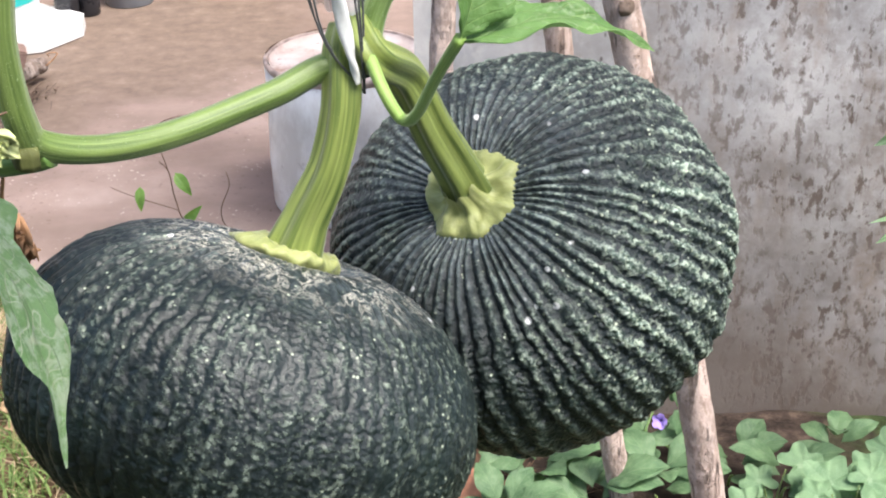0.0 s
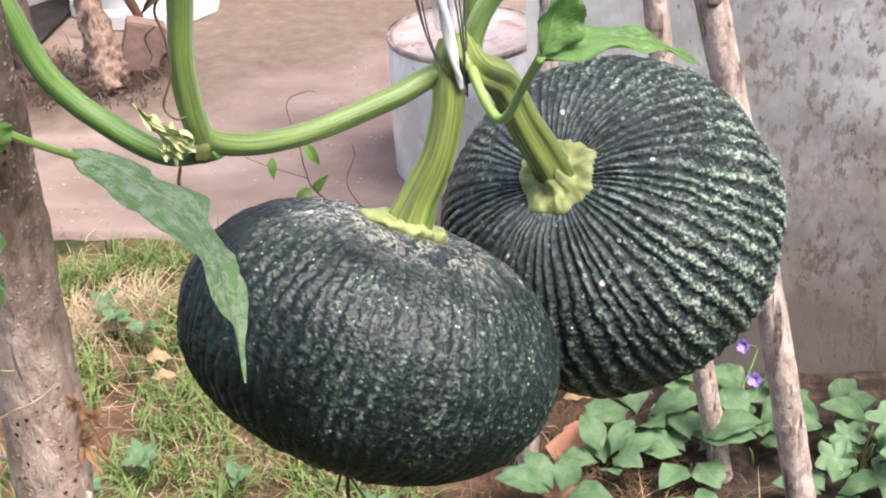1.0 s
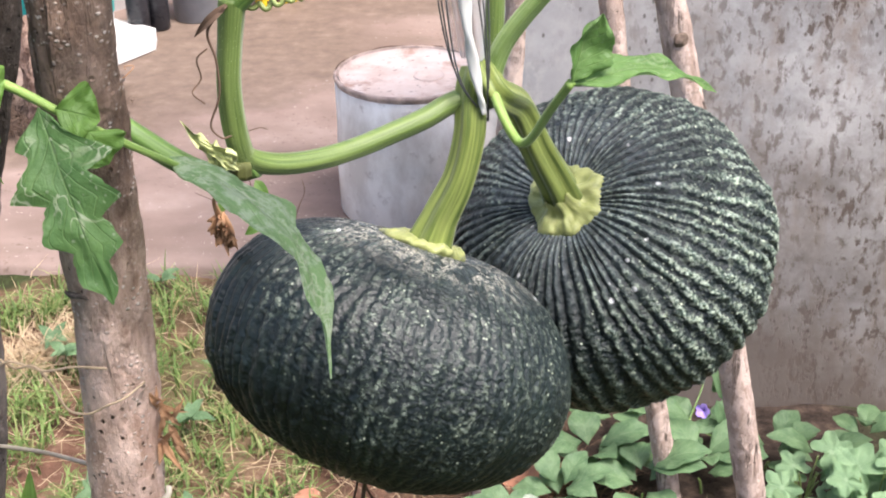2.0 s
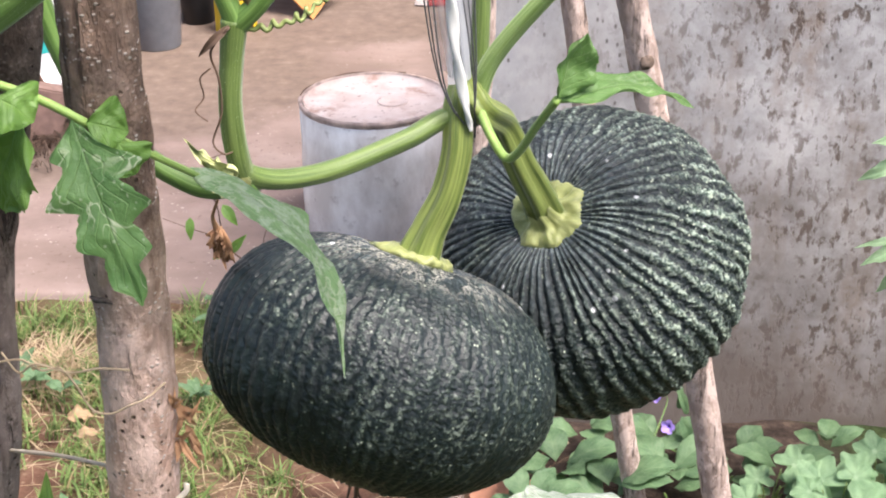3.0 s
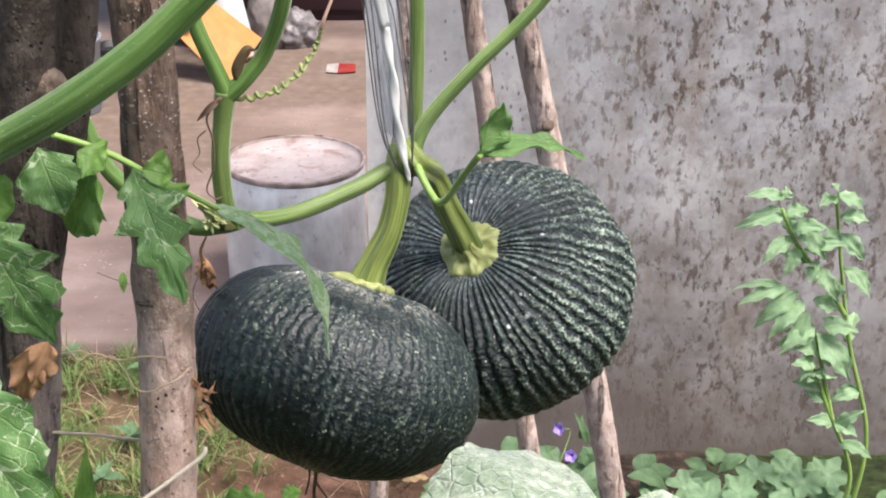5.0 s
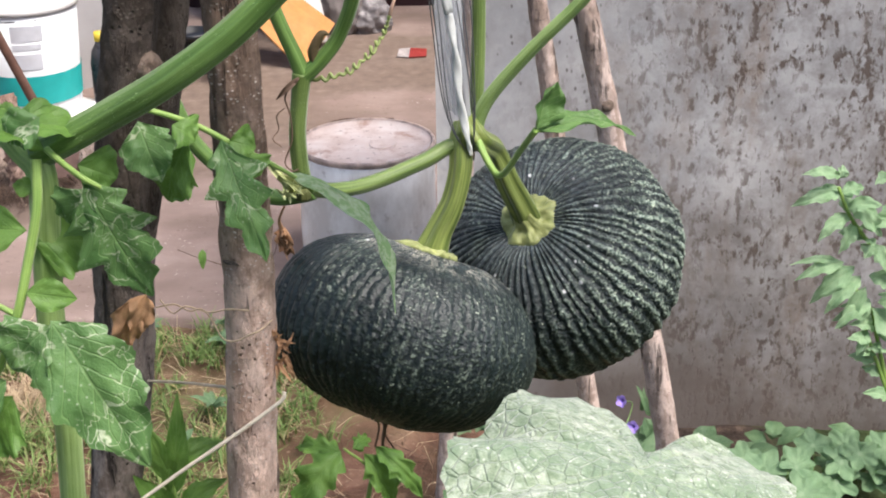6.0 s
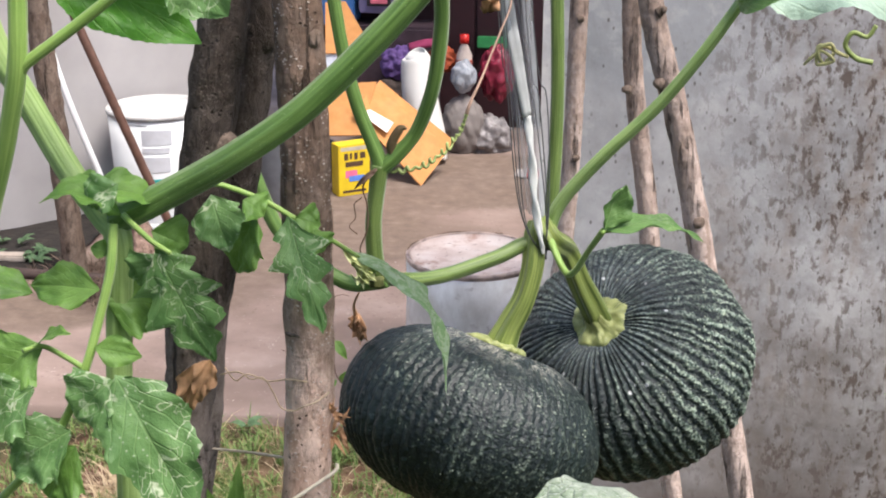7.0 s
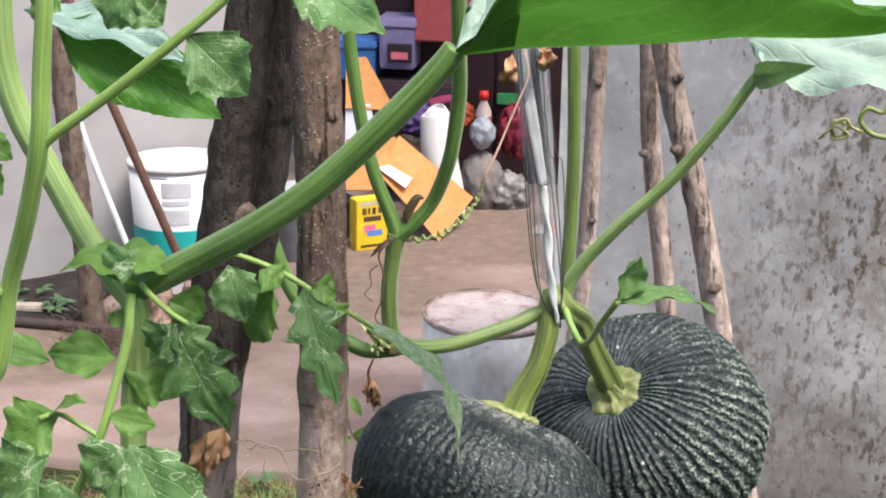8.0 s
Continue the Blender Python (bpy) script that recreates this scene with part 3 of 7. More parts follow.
def blade(base, tip, width, face=(0, -0.8, 0.6), lobes=0, lobe=0.0, teeth=0, fold=0.25, droop=0.12, wave=0.05, seed=0, shape=0.75, nu=44, nv=12, bm=None, half=0):
    """A leaf blade from base to tip; half: -1 or 1 for one side of the midrib alone. width: across; lobes and teeth cut its margin; fold: V along the midrib; droop: arch along it."""
    rot, length = frame_of(base, tip, face)
    rng = random.Random(seed)
    bm = bm or bmesh.new()
    uv = bm.loops.layers.uv.verify()
    grid = []
    ph = rng.uniform(0, 6.28)
    for i in range(nu + 1):
        u = i / nu
        row = []
        for j in range(-nv if half < 1 else 0, nv + 1 if half > -1 else 1):
            v = j / nv
            s = 1 if v > 0 or (v == 0 and half > -1) else -1
            h = math.sin(math.pi * min(1, u ** shape)) ** 0.85
            h = max(h, 0.02)
            cut = 0.0
            if lobes:
                g = u * lobes * (1 + 0.05 * s) + 0.15 * s + ph * 0.1
                f = g % 1.0
                deep = 0.65 + 0.5 * abs(noise.noise(Vector((math.floor(g) * 1.9 + 0.4, s * 2.3, seed * 0.71)))) * 2
                cut += min(1.0, deep) * lobe * (f if f < 0.75 else (1 - f) * 3)
            if teeth:
                f = (u * teeth + 0.3 * s + 0.5 * noise.noise(Vector((u * 9, s * 3.1, seed * 0.33)))) % 1.0
                cut += 0.09 * (f if f < 0.7 else (1 - f) * 2.33)
            w = width / 2 * h * (1 - (lobe + (0.09 if teeth else 0)) * 0.6 + cut)
            a = abs(v)
            x = u * length + a ** 2 * width * 0.16 * (1 - u)
            y = v * w
            z = fold * abs(y) + droop * length * math.sin(math.pi * u)
            z += min(1.0, 2.5 * h) * wave * width * (noise.noise(Vector((u * 3 + seed * 1.7, v * 2.2, seed * 0.37))) + 0.8 * a ** 2 * math.sin(u * 17 + s * 1.3 + ph))
            row.append(bm.verts.new(Vector(base) + rot @ Vector((x, y, z))))
        grid.append(row)
    n, first = 2 * nv, nv if half > 0 else 0
    for i in range(nu):
        for j in range(len(grid[0]) - 1):
            f = bm.faces.new((grid[i][j], grid[i + 1][j], grid[i + 1][j + 1], grid[i][j + 1]))
            for lp, (a, b) in zip(f.loops, ((i, j), (i + 1, j), (i + 1, j + 1), (i, j + 1))):
                lp[uv].uv = (a / nu, (b + first) / n)
    return bm


def palm_leaf(centre, face, tipward, radius, notch=0.5, lobes=5, lobe=0.12, cup=0.2, wave=0.05, seed=0, rings=26, seg=140, gap=0.012):
    """A broad squash leaf round the top of its petiole; notch: how far the two ears leave a gap; cup: lifts (+) or drops the rim."""
    z = Vector(face).normalized()
    x = Vector(tipward)
    x = (x - z * x.dot(z)).normalized()
    rot = Matrix((x, z.cross(x), z)).transposed().to_4x4()
    bm = bmesh.new()
    uv = bm.loops.layers.uv.verify()
    mid = bm.verts.new(Vector(centre))
    rows = []
    for i in range(1, rings + 1):
        r = i / rings
        row = []
        for k in range(seg + 1):
            a = (k / seg - 0.5) * (2 * math.pi - gap)
            edge = 1.0 - notch * math.exp(-((math.pi - abs(a)) / 0.42) ** 2) + lobe * math.cos(a * lobes) + 0.018 * math.sin(a * 57 + 2 * math.sin(a * 13))
            edge += 0.05 * noise.noise(Vector((math.cos(a) * 2 + seed, math.sin(a) * 2, seed * 0.7)))
            rr = radius * r * edge
            h = cup * radius * r ** 2 + wave * radius * r * noise.noise(Vector((math.cos(a) * r * 2.6 + seed, math.sin(a) * r * 2.6, 3.1 + seed)))
            h += wave * radius * 0.9 * r ** 3 * math.sin(a * 9 + seed) - 0.05 * radius * r * (0.5 + 0.5 * math.cos(a * 7)) ** 6
            row.append(bm.verts.new(Vector(centre) + rot @ Vector((rr * math.cos(a), rr * math.sin(a), h))))
        rows.append(row)
    for k in range(seg):
        f = bm.faces.new((mid, rows[0][k], rows[0][k + 1]))
        for lp, c in zip(f.loops, ((0, 0.5), (1 / rings, 0.5), (1 / rings, 0.5))):
            lp[uv].uv = c
    spoke = lambda k: ((k / seg * 7) % 1.0)
    for i in range(rings - 1):
        for k in range(seg):
            f = bm.faces.new((rows[i][k], rows[i + 1][k], rows[i + 1][k + 1], rows[i][k + 1]))
            s0, s1 = spoke(k), spoke(k) + 7 / seg
            for lp, (a, b) in zip(f.loops, ((i, s0), (i + 1, s0), (i + 1, s1), (i, s1))):
                lp[uv].uv = ((a + 1) / rings, b)
    return bm


def fuzz(pts, radii, count, length, seed):
    """Fine hairs standing off a stem."""
    rng = random.Random(seed)
    line = spline(pts, 12)
    m = len(line)
    bm = bmesh.new()
    for _ in range(count):
        f = rng.random() * (m - 1.01)
        i = int(f)
        q = line[i].lerp(line[i + 1], f - i)
        d = (line[i + 1] - line[i]).normalized()
        side = d.orthogonal().normalized()
        out = Matrix.Rotation(rng.uniform(0, 6.283), 3, d) @ side
        g = f / (m - 1) * (len(radii) - 1)
        j = min(int(g), len(radii) - 2)
        r = radii[j] + (radii[j + 1] - radii[j]) * (g - j)
        p = q + out * r * 0.96
        tip = p + (out + d * rng.uniform(-0.5, 0.5)) * length * rng.uniform(0.5, 1.2)
        w = d.cross(out) * 0.00008
        bm.faces.new((bm.verts.new(p - w), bm.verts.new(p + w), bm.verts.new(tip)))
    return bm


# ---- fields for the rinds ----
def hash3(i, j, k):
    h = (i.astype(np.int64) * 374761393 + j.astype(np.int64) * 668265263 + k.astype(np.int64) * 2147483647 * 3) & 0x7FFFFFFF
    h = ((h ^ (h >> 13)) * 1274126177) & 0x7FFFFFFF
    return ((h ^ (h >> 16)) & 0xFFFF) / 65535.0


def value_noise(p):
    c = np.floor(p)
    f = p - c
    f = f * f * (3 - 2 * f)
    c = c.astype(np.int64)
    out = 0
    for a in (0, 1):
        for b in (0, 1):
            for d in (0, 1):
                w = (f[:, 0] if a else 1 - f[:, 0]) * (f[:, 1] if b else 1 - f[:, 1]) * (f[:, 2] if d else 1 - f[:, 2])
                out = out + w * hash3(c[:, 0] + a, c[:, 1] + b, c[:, 2] + d)
    return out


def cells(p):
    """Distance to the nearest of scattered points, one to a cell."""
    c = np.floor(p).astype(np.int64)
    best = np.full(len(p), 9.0)
    for a in (-1, 0, 1):
        for b in (-1, 0, 1):
            for d in (-1, 0, 1):
                q = c + np.array((a, b, d))
                o = np.stack([hash3(q[:, 0], q[:, 1], q[:, 2]), hash3(q[:, 0] + 71, q[:, 1] - 13, q[:, 2] + 5), hash3(q[:, 0] - 37, q[:, 1] + 29, q[:, 2] - 91)], 1)
                best = np.minimum(best, ((q + o - p) ** 2).sum(1))
    return np.sqrt(best)


def rind(name, centre, axis, wide, tall, ribs, rib_height, wart_height, material, parent, seed, rib_way, rib_least, pale_way, pale_least, wander):
    """The fruit's body: a flattened globe with a hollow at each pole; creased ribs, strongest towards rib_way, broken
    into warts; painted paler towards pale_way, the side facing sun and sky.
    """
    nphi, nth = 840, 390
    th = np.linspace(0.03, math.pi - 0.03, nth)
    ph = np.linspace(0, 2 * math.pi, nphi, endpoint=False)
    T, P = [a.ravel() for a in np.meshgrid(th, ph, indexing="ij")]
    st, ct = np.sin(T), np.cos(T)
    dirs = np.stack([st * np.cos(P), st * np.sin(P), ct], 1)
    R = np.array(Vector(axis).normalized().to_track_quat("Z", "Y").to_matrix())
    out = dirs @ R.T
    low = value_noise(dirs * 2.1 + seed) - 0.5
    rad = wide * st ** 0.88 * (1 + 0.006 * np.cos(11 * P + 2 * low) + 0.035 * low)
    z = tall * np.sign(ct) * np.abs(ct) ** 0.92 * (1 + 0.03 * low)
    z = z - 0.013 * np.exp(-(rad / 0.030) ** 2) * (ct > 0) + 0.010 * np.exp(-(rad / 0.022) ** 2) * (ct < 0)
    pos = np.stack([rad * np.cos(P), rad * np.sin(P), z], 1)
    nrm = np.stack([np.cos(P) * st / wide, np.sin(P) * st / wide, ct / tall], 1)
    nrm /= np.linalg.norm(nrm, axis=1)[:, None]
    warp = 2.6 * (value_noise(dirs * 3.4 + seed + 9) - 0.5) + wander * np.clip(st * 1.6 - 0.2, 0.15, 1) * (0.9 * (value_noise(dirs * 13 + seed) - 0.5) + 0.55 * (value_noise(dirs * 45 + seed) - 0.5))
    phase = ribs * P + warp + 1.3 * np.sin(7 * P + seed) + 0.9 * np.sin(13 * P + 2 * seed)
    ridge = np.abs(np.sin(phase / 2)) ** 1.05
    which = np.floor(phase / (2 * math.pi))
    vary = 0.62 + 0.38 * hash3(which, which * 7 + 3, which * 0 + int(seed))
    c1 = cells((pos + 0.0012 * np.sin(pos[:, [1, 2, 0]] * 900)) * 215 + seed)
    c2 = cells(pos * 440 + seed * 3)
    wart = np.clip(1 - c1 * 1.25, 0, 1) ** 1.2 * (0.35 + 0.9 * value_noise(pos * 95 + seed))
    small = np.clip(1 - c2 * 1.3, 0, 1)
    lumps = value_noise(pos * 130 + seed * 5)
    patch = value_noise(dirs * 3.3 + seed * 2)
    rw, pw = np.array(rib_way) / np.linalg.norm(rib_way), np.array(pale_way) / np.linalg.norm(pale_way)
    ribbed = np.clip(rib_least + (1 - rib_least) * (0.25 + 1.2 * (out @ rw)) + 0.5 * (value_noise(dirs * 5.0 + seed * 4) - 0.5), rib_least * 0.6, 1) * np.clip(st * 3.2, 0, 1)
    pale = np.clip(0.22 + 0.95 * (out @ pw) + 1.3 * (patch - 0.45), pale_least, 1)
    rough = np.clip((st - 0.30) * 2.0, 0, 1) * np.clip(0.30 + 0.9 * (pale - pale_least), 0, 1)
    crestline = ridge * (0.55 + 0.45 * lumps) + 0.22 * (value_noise(pos * 300 + seed * 7) - 0.5)
    height = rib_height * ribbed * vary * (0.7 + 0.6 * value_noise(dirs * 9.0 + seed * 6)) * crestline * (1 - 0.30 * rough * (1 - lumps)) + wart_height * rough * (wart * (0.25 + 0.75 * ridge * ribbed + 0.45 * (1 - ribbed)) + 0.62 * small)
    pos = pos + nrm * height[:, None]
    crest = np.clip((0.62 * ridge ** 3.2 * vary * (0.55 + 0.9 * value_noise(dirs * 9.0 + seed * 6)) + 0.55 * wart * (0.3 + 0.7 * ridge)) * ribbed + (1 - ribbed) * (0.75 * wart + 0.3 * small) + 0.25 * small * rough, 0, 1)
    near = np.clip(1 - T / 1.25, 0, 1)
    pos = pos @ R.T + np.array(centre)
    idx = np.arange(nth * nphi).reshape(nth, nphi)
    a, b = idx[:-1], idx[1:]
    faces = np.stack([a, b, np.roll(b, -1, 1), np.roll(a, -1, 1)], -1).reshape(-1, 4)
    top, bot = len(pos), len(pos) + 1
    pos = np.vstack([pos, pos[idx[0]].mean(0), pos[idx[-1]].mean(0)])
    caps = [(top, int(idx[0][k]), int(idx[0][(k + 1) % nphi])) for k in range(nphi)] + [(bot, int(idx[-1][(k + 1) % nphi]), int(idx[-1][k])) for k in range(nphi)]
    me = bpy.data.meshes.new(name)
    base = np.array(parent.location)
    me.from_pydata((pos - base).tolist(), [], faces.tolist() + caps)
    for key, val in (("crest", crest), ("near", near), ("pale", pale)):
        at = me.attributes.new(key, "FLOAT", "POINT")
        at.data.foreach_set("value", np.concatenate([val, [0, 0]]).astype(np.float32))
    me.materials.append(material)
    me.polygons.foreach_set("use_smooth", [True] * len(me.polygons))
    ob = new(name, me)
    ob.parent = parent
    return ob


def collar(centre, axis, radius, height, lobes, seed, reach=(0, 0, 0)):
    """The fleshy foot of a fruit stalk: buttress ridges that run out into a lumpy, uneven rim; reach: spreads it further to one side."""
    q = Vector(axis).normalized().to_track_quat("Z", "Y").to_matrix()
    far = q.inverted() @ Vector(reach)
    bm = bmesh.new()
    uv = bm.loops.layers.uv.verify()
    prof = ((0.36, 2.3), (0.41, 1.45), (0.50, 0.95), (0.62, 0.80), (0.74, 0.82), (0.86, 0.80), (0.95, 0.58), (1.0, 0.22), (0.98, -0.2), (0.8, -0.8))
    rings = []
    n = 96
    for r, h in prof:
        row = []
        for k in range(n):
            a = 2 * math.pi * k / n
            d = Vector((math.cos(a), math.sin(a), 0))
            butt = 0.5 + 0.5 * math.cos(lobes * a + 1.2 * noise.noise(d * 1.3 + Vector((seed, 0, 0))))
            s = 1 + 0.05 * butt + 0.12 * noise.noise(d * 1.2 + Vector((seed, 0.3, 0))) + 0.10 * noise.noise(d * 3.6 + Vector((seed, 2.3, 0)))
            s += max(0.0, d.dot(far)) * max(0.0, r - 0.35)
            up = h * (0.92 + (0.35 * butt - 0.1) * (1.2 - r)) + (0.55 * noise.noise(d * r * 4.2 + Vector((seed, 0, 1.7))) + 0.25 * noise.noise(d * r * 9.0 + Vector((seed, 4, 0)))) * min(1.0, max(0.0, r - 0.4) * 4)
            row.append(bm.verts.new(Vector(centre) + q @ (d * radius * r * s + Vector((0, 0, height * up)))))
        rings.append(row)
    for i in range(len(rings) - 1):
        for k in range(n):
            f = bm.faces.new((rings[i + 1][k], rings[i + 1][(k + 1) % n], rings[i][(k + 1) % n], rings[i][k]))
            for lp, (x, y) in zip(f.loops, ((k, i + 1), (k + 1, i + 1), (k + 1, i), (k, i))):
                lp[uv].uv = (x / n, y * 0.25)
    return bm


# ---- setting ----
def build_ground():
    xs = [-300, -60, -15, -6] + [-3 + 6 * i / 150 for i in range(151)] + [6, 15, 60, 300]
    ys = [-300, -60, -15, -5] + [-1.6 + 3.4 * i / 110 for i in range(111)] + [4, 8, 15, 60, 300]
    bm = bmesh.new()
    rows = []
    for y in ys:
        row = []
        for x in xs:
            inside = -3 < x < 3 and -1.6 < y < 1.56
            # the soil sinks a little towards the foot of the cement wall
            z = -0.02 - 0.028 * min(1.0, max(0.0, (y - 0.98) / 0.14)) * (-0.13 < x < 3 and y < 1.35)
            if inside:
                z += 0.014 * noise.noise(Vector((x * 4, y * 4, 0.4))) + 0.010 * noise.noise(Vector((x * 17, y * 17, 2.4)))
            row.append(bm.verts.new((x, y, z)))
        rows.append(row)
    for a, b in zip(rows, rows[1:]):
        for k in range(len(a) - 1):
            bm.faces.new((a[k], a[k + 1], b[k + 1], b[k]))
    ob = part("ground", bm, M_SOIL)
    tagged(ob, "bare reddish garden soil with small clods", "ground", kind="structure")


build_ground()


def build_pavement():
    """The yard's slab; its garden edge is broken and uneven."""
    bm = bmesh.new()
    front = []
    for i in range(161):
        x = -4 + 8 * i / 160
        front.append((x, 1.535 + 0.025 * noise.noise(Vector((x * 5, 0, 0))) + 0.012 * noise.noise(Vector((x * 21, 3, 0)))))
    rows = []
    for y_in, z in ((0.0, -0.05), (0.0, -0.006), (0.012, 0.0)):
        rows.append([bm.verts.new((x, y + y_in, z)) for x, y in front])
    for y in (1.7, 2.1, 2.6, 3.2, 4.0, 6.0):
        rows.append([bm.verts.new((x, y, 0.004 * noise.noise(Vector((x * 2, y * 2, 0))) if y < 3 else 0.0)) for x, _ in front])
    for a, b in zip(rows, rows[1:]):
        for k in range(160):
            bm.faces.new((a[k], a[k + 1], b[k + 1], b[k]))
    ob = part("pavement", bm, M_YARD)
    tagged(ob, "worn pinkish concrete yard slab with dark stains", "pavement", kind="structure")


build_pavement()

WALL_Y, WALL_END = 1.18, -0.112
bm = bmesh.new()
nx, nz = 110, 80
grid = []
for k in range(nz + 1):
    z = -0.06 + 2.6 * k / nz
    grid.append([bm.verts.new((WALL_END + 3.2 * i / nx, WALL_Y + 0.006 * noise.noise(Vector((i * 0.13, 0, k * 0.13))) + 0.003 * noise.noise(Vector((i * 0.6, 5, k * 0.6))), z)) for i in range(nx + 1)])
back = [[bm.verts.new((WALL_END + 3.2 * i / nx, WALL_Y + 0.13, -0.06 + 2.6 * k / nz)) for i in (0, nx)] for k in (0, nz)]
for k in range(nz):
    for i in range(nx):
        bm.faces.new((grid[k][i], grid[k][i + 1], grid[k + 1][i + 1], grid[k + 1][i]))
bm.faces.new([g[0] for g in reversed(grid)] + [back[0][0], back[1][0]])
bm.faces.new([g[-1] for g in grid] + [back[1][1], back[0][1]])
bm.faces.new(grid[-1] + [back[1][1], back[1][0]])
bm.faces.new((back[0][1], back[0][0], back[1][0], back[1][1]))
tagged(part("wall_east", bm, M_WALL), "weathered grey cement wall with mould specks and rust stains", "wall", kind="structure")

# house wall behind the paint pail, and the wall that closes the yard
tagged(part("wall_west", box_bm((-3.771, 2.095, -0.05), (-0.771, 2.245, 3.0), 0.01, None, 45.0), M_PLASTER, smooth=False), "smooth grey plastered house wall", "wall", kind="structure")
tagged(part("wall_north", box_bm((-1.12, 4.55, -0.05), (4.0, 4.7, 3.0)), plain("dim_plaster", (0.20, 0.15, 0.15), 0.9, 0.3, 4.0), smooth=False), "dull brown plastered wall at the back of the yard", "wall", kind="structure")

# added out of view to cut low sky light and ground bounce
tagged(part("wall_south", box_bm((-4.5, -3.75, -0.05), (4.5, -3.6, 2.3)), M_PLASTER, smooth=False), "unseen grey plastered wall added to block low sky light", "wall", kind="structure")

# out-of-view slab added to keep sun and sky off the clutter
tagged(part("ceiling", box_bm((-1.6, 3.35, 2.15), (3.0, 4.7, 2.22)), plain("shade_boards", (0.16, 0.13, 0.11), 0.9, 0.3, 8.0), smooth=False), "unseen dark slab added overhead to shade the stored things", "roof", kind="structure")


# ---- the two fruits ----
def pumpkin_near():
    c, ax = (-0.105, -0.065, 0.7964), Vector((0.323, 0.376, 0.866))
    ob = thing("pumpkin", "blackish green warty pumpkin with corky scratches, hanging from its vine", "pumpkin", c, "pumpkins on the vine")
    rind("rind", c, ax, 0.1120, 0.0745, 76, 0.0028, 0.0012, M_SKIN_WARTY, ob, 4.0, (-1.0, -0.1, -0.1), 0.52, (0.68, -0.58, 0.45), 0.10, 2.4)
    foot = Vector(c) + ax.normalized() * 0.0655
    stalk = part("stalk", tube([foot - ax * 0.004, foot + Vector((0.009, 0.002, 0.022)), foot + Vector((0.021, 0.005, 0.048)), foot + Vector((0.027, 0.010, 0.073)), foot + Vector((0.028, 0.019, 0.098)), (-0.054, -0.015, 0.962)],
                               [0.0150, 0.0106, 0.0092, 0.0090, 0.0088, 0.0076], 40, 10, 5, 0.13, 0.05, 0.8), M_STALK, ob, "ridged yellow-green fruit stalk")
    part("collar", collar(foot + ax * 0.003 + Vector((0.002, 0, 0)), ax, 0.0210, 0.0055, 5, 2.0, (-0.85, -0.3, 0.0)), M_COLLAR, stalk, "pale yellow spreading stalk foot")
    low = Vector(c) - ax.normalized() * 0.064
    part("blossom_scar", lathe(((0.0, -0.007), (0.011, -0.006), (0.018, -0.002), (0.016, 0.004), (0.0, 0.006)), low, 20), M_TENDRIL_DRY, ob, "withered brown blossom end")
    for dx, dz, r in ((0.004, 1.0, 0.0022), (-0.003, 0.55, 0.0016), (0.009, 0.65, 0.0014)):
        part("dry_thread", tube([low + Vector((dx * 0.5, 0, 0)), low + Vector((dx, 0, -0.02 * dz)), low + Vector((dx * 0.4, 0.003, -0.045 * dz)), low + Vector((dx * 1.6, 0, -0.075 * dz))], [r, r * 0.65, r * 0.45], 8, 5), M_TENDRIL_DRY, ob, "dry brown thread")


def pumpkin_far():
    c, ax = (0.0295, 0.0613, 0.8072), Vector((-0.392, -0.586, 0.708))
    ob = thing("pumpkin", "dark green ribbed pumpkin with pale warty ridges, hanging by its stalk", "pumpkin", c, "pumpkins on the vine")
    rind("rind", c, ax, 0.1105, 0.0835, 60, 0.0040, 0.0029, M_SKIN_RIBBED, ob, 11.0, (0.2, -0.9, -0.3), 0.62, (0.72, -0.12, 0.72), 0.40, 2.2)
    foot = Vector(c) + ax.normalized() * 0.0730
    stalk = part("stalk", tube([foot - ax * 0.004, foot + Vector((-0.006, -0.006, 0.018)), foot + Vector((-0.018, -0.014, 0.045)), foot + Vector((-0.030, -0.022, 0.075)), (-0.041, -0.027, 0.952), (-0.050, -0.014, 0.966)],
                               [0.0130, 0.0106, 0.0096, 0.0090, 0.0080, 0.0060], 40, 10, 5, 0.16, 0.05, -0.9), M_STALK, ob, "ridged yellow-green fruit stalk")
    part("collar", collar(foot + ax * 0.001, ax, 0.0245, 0.0075, 7, 7.0, (0.2, 0.0, 0.1)), M_COLLAR, stalk, "pale yellow knobbly stalk foot")


pumpkin_near()
pumpkin_far()


# ---- squash vine that carries the fruits ----
M_HAIR = plain("pale_hair", (0.36, 0.46, 0.24), 0.5, 0.1)

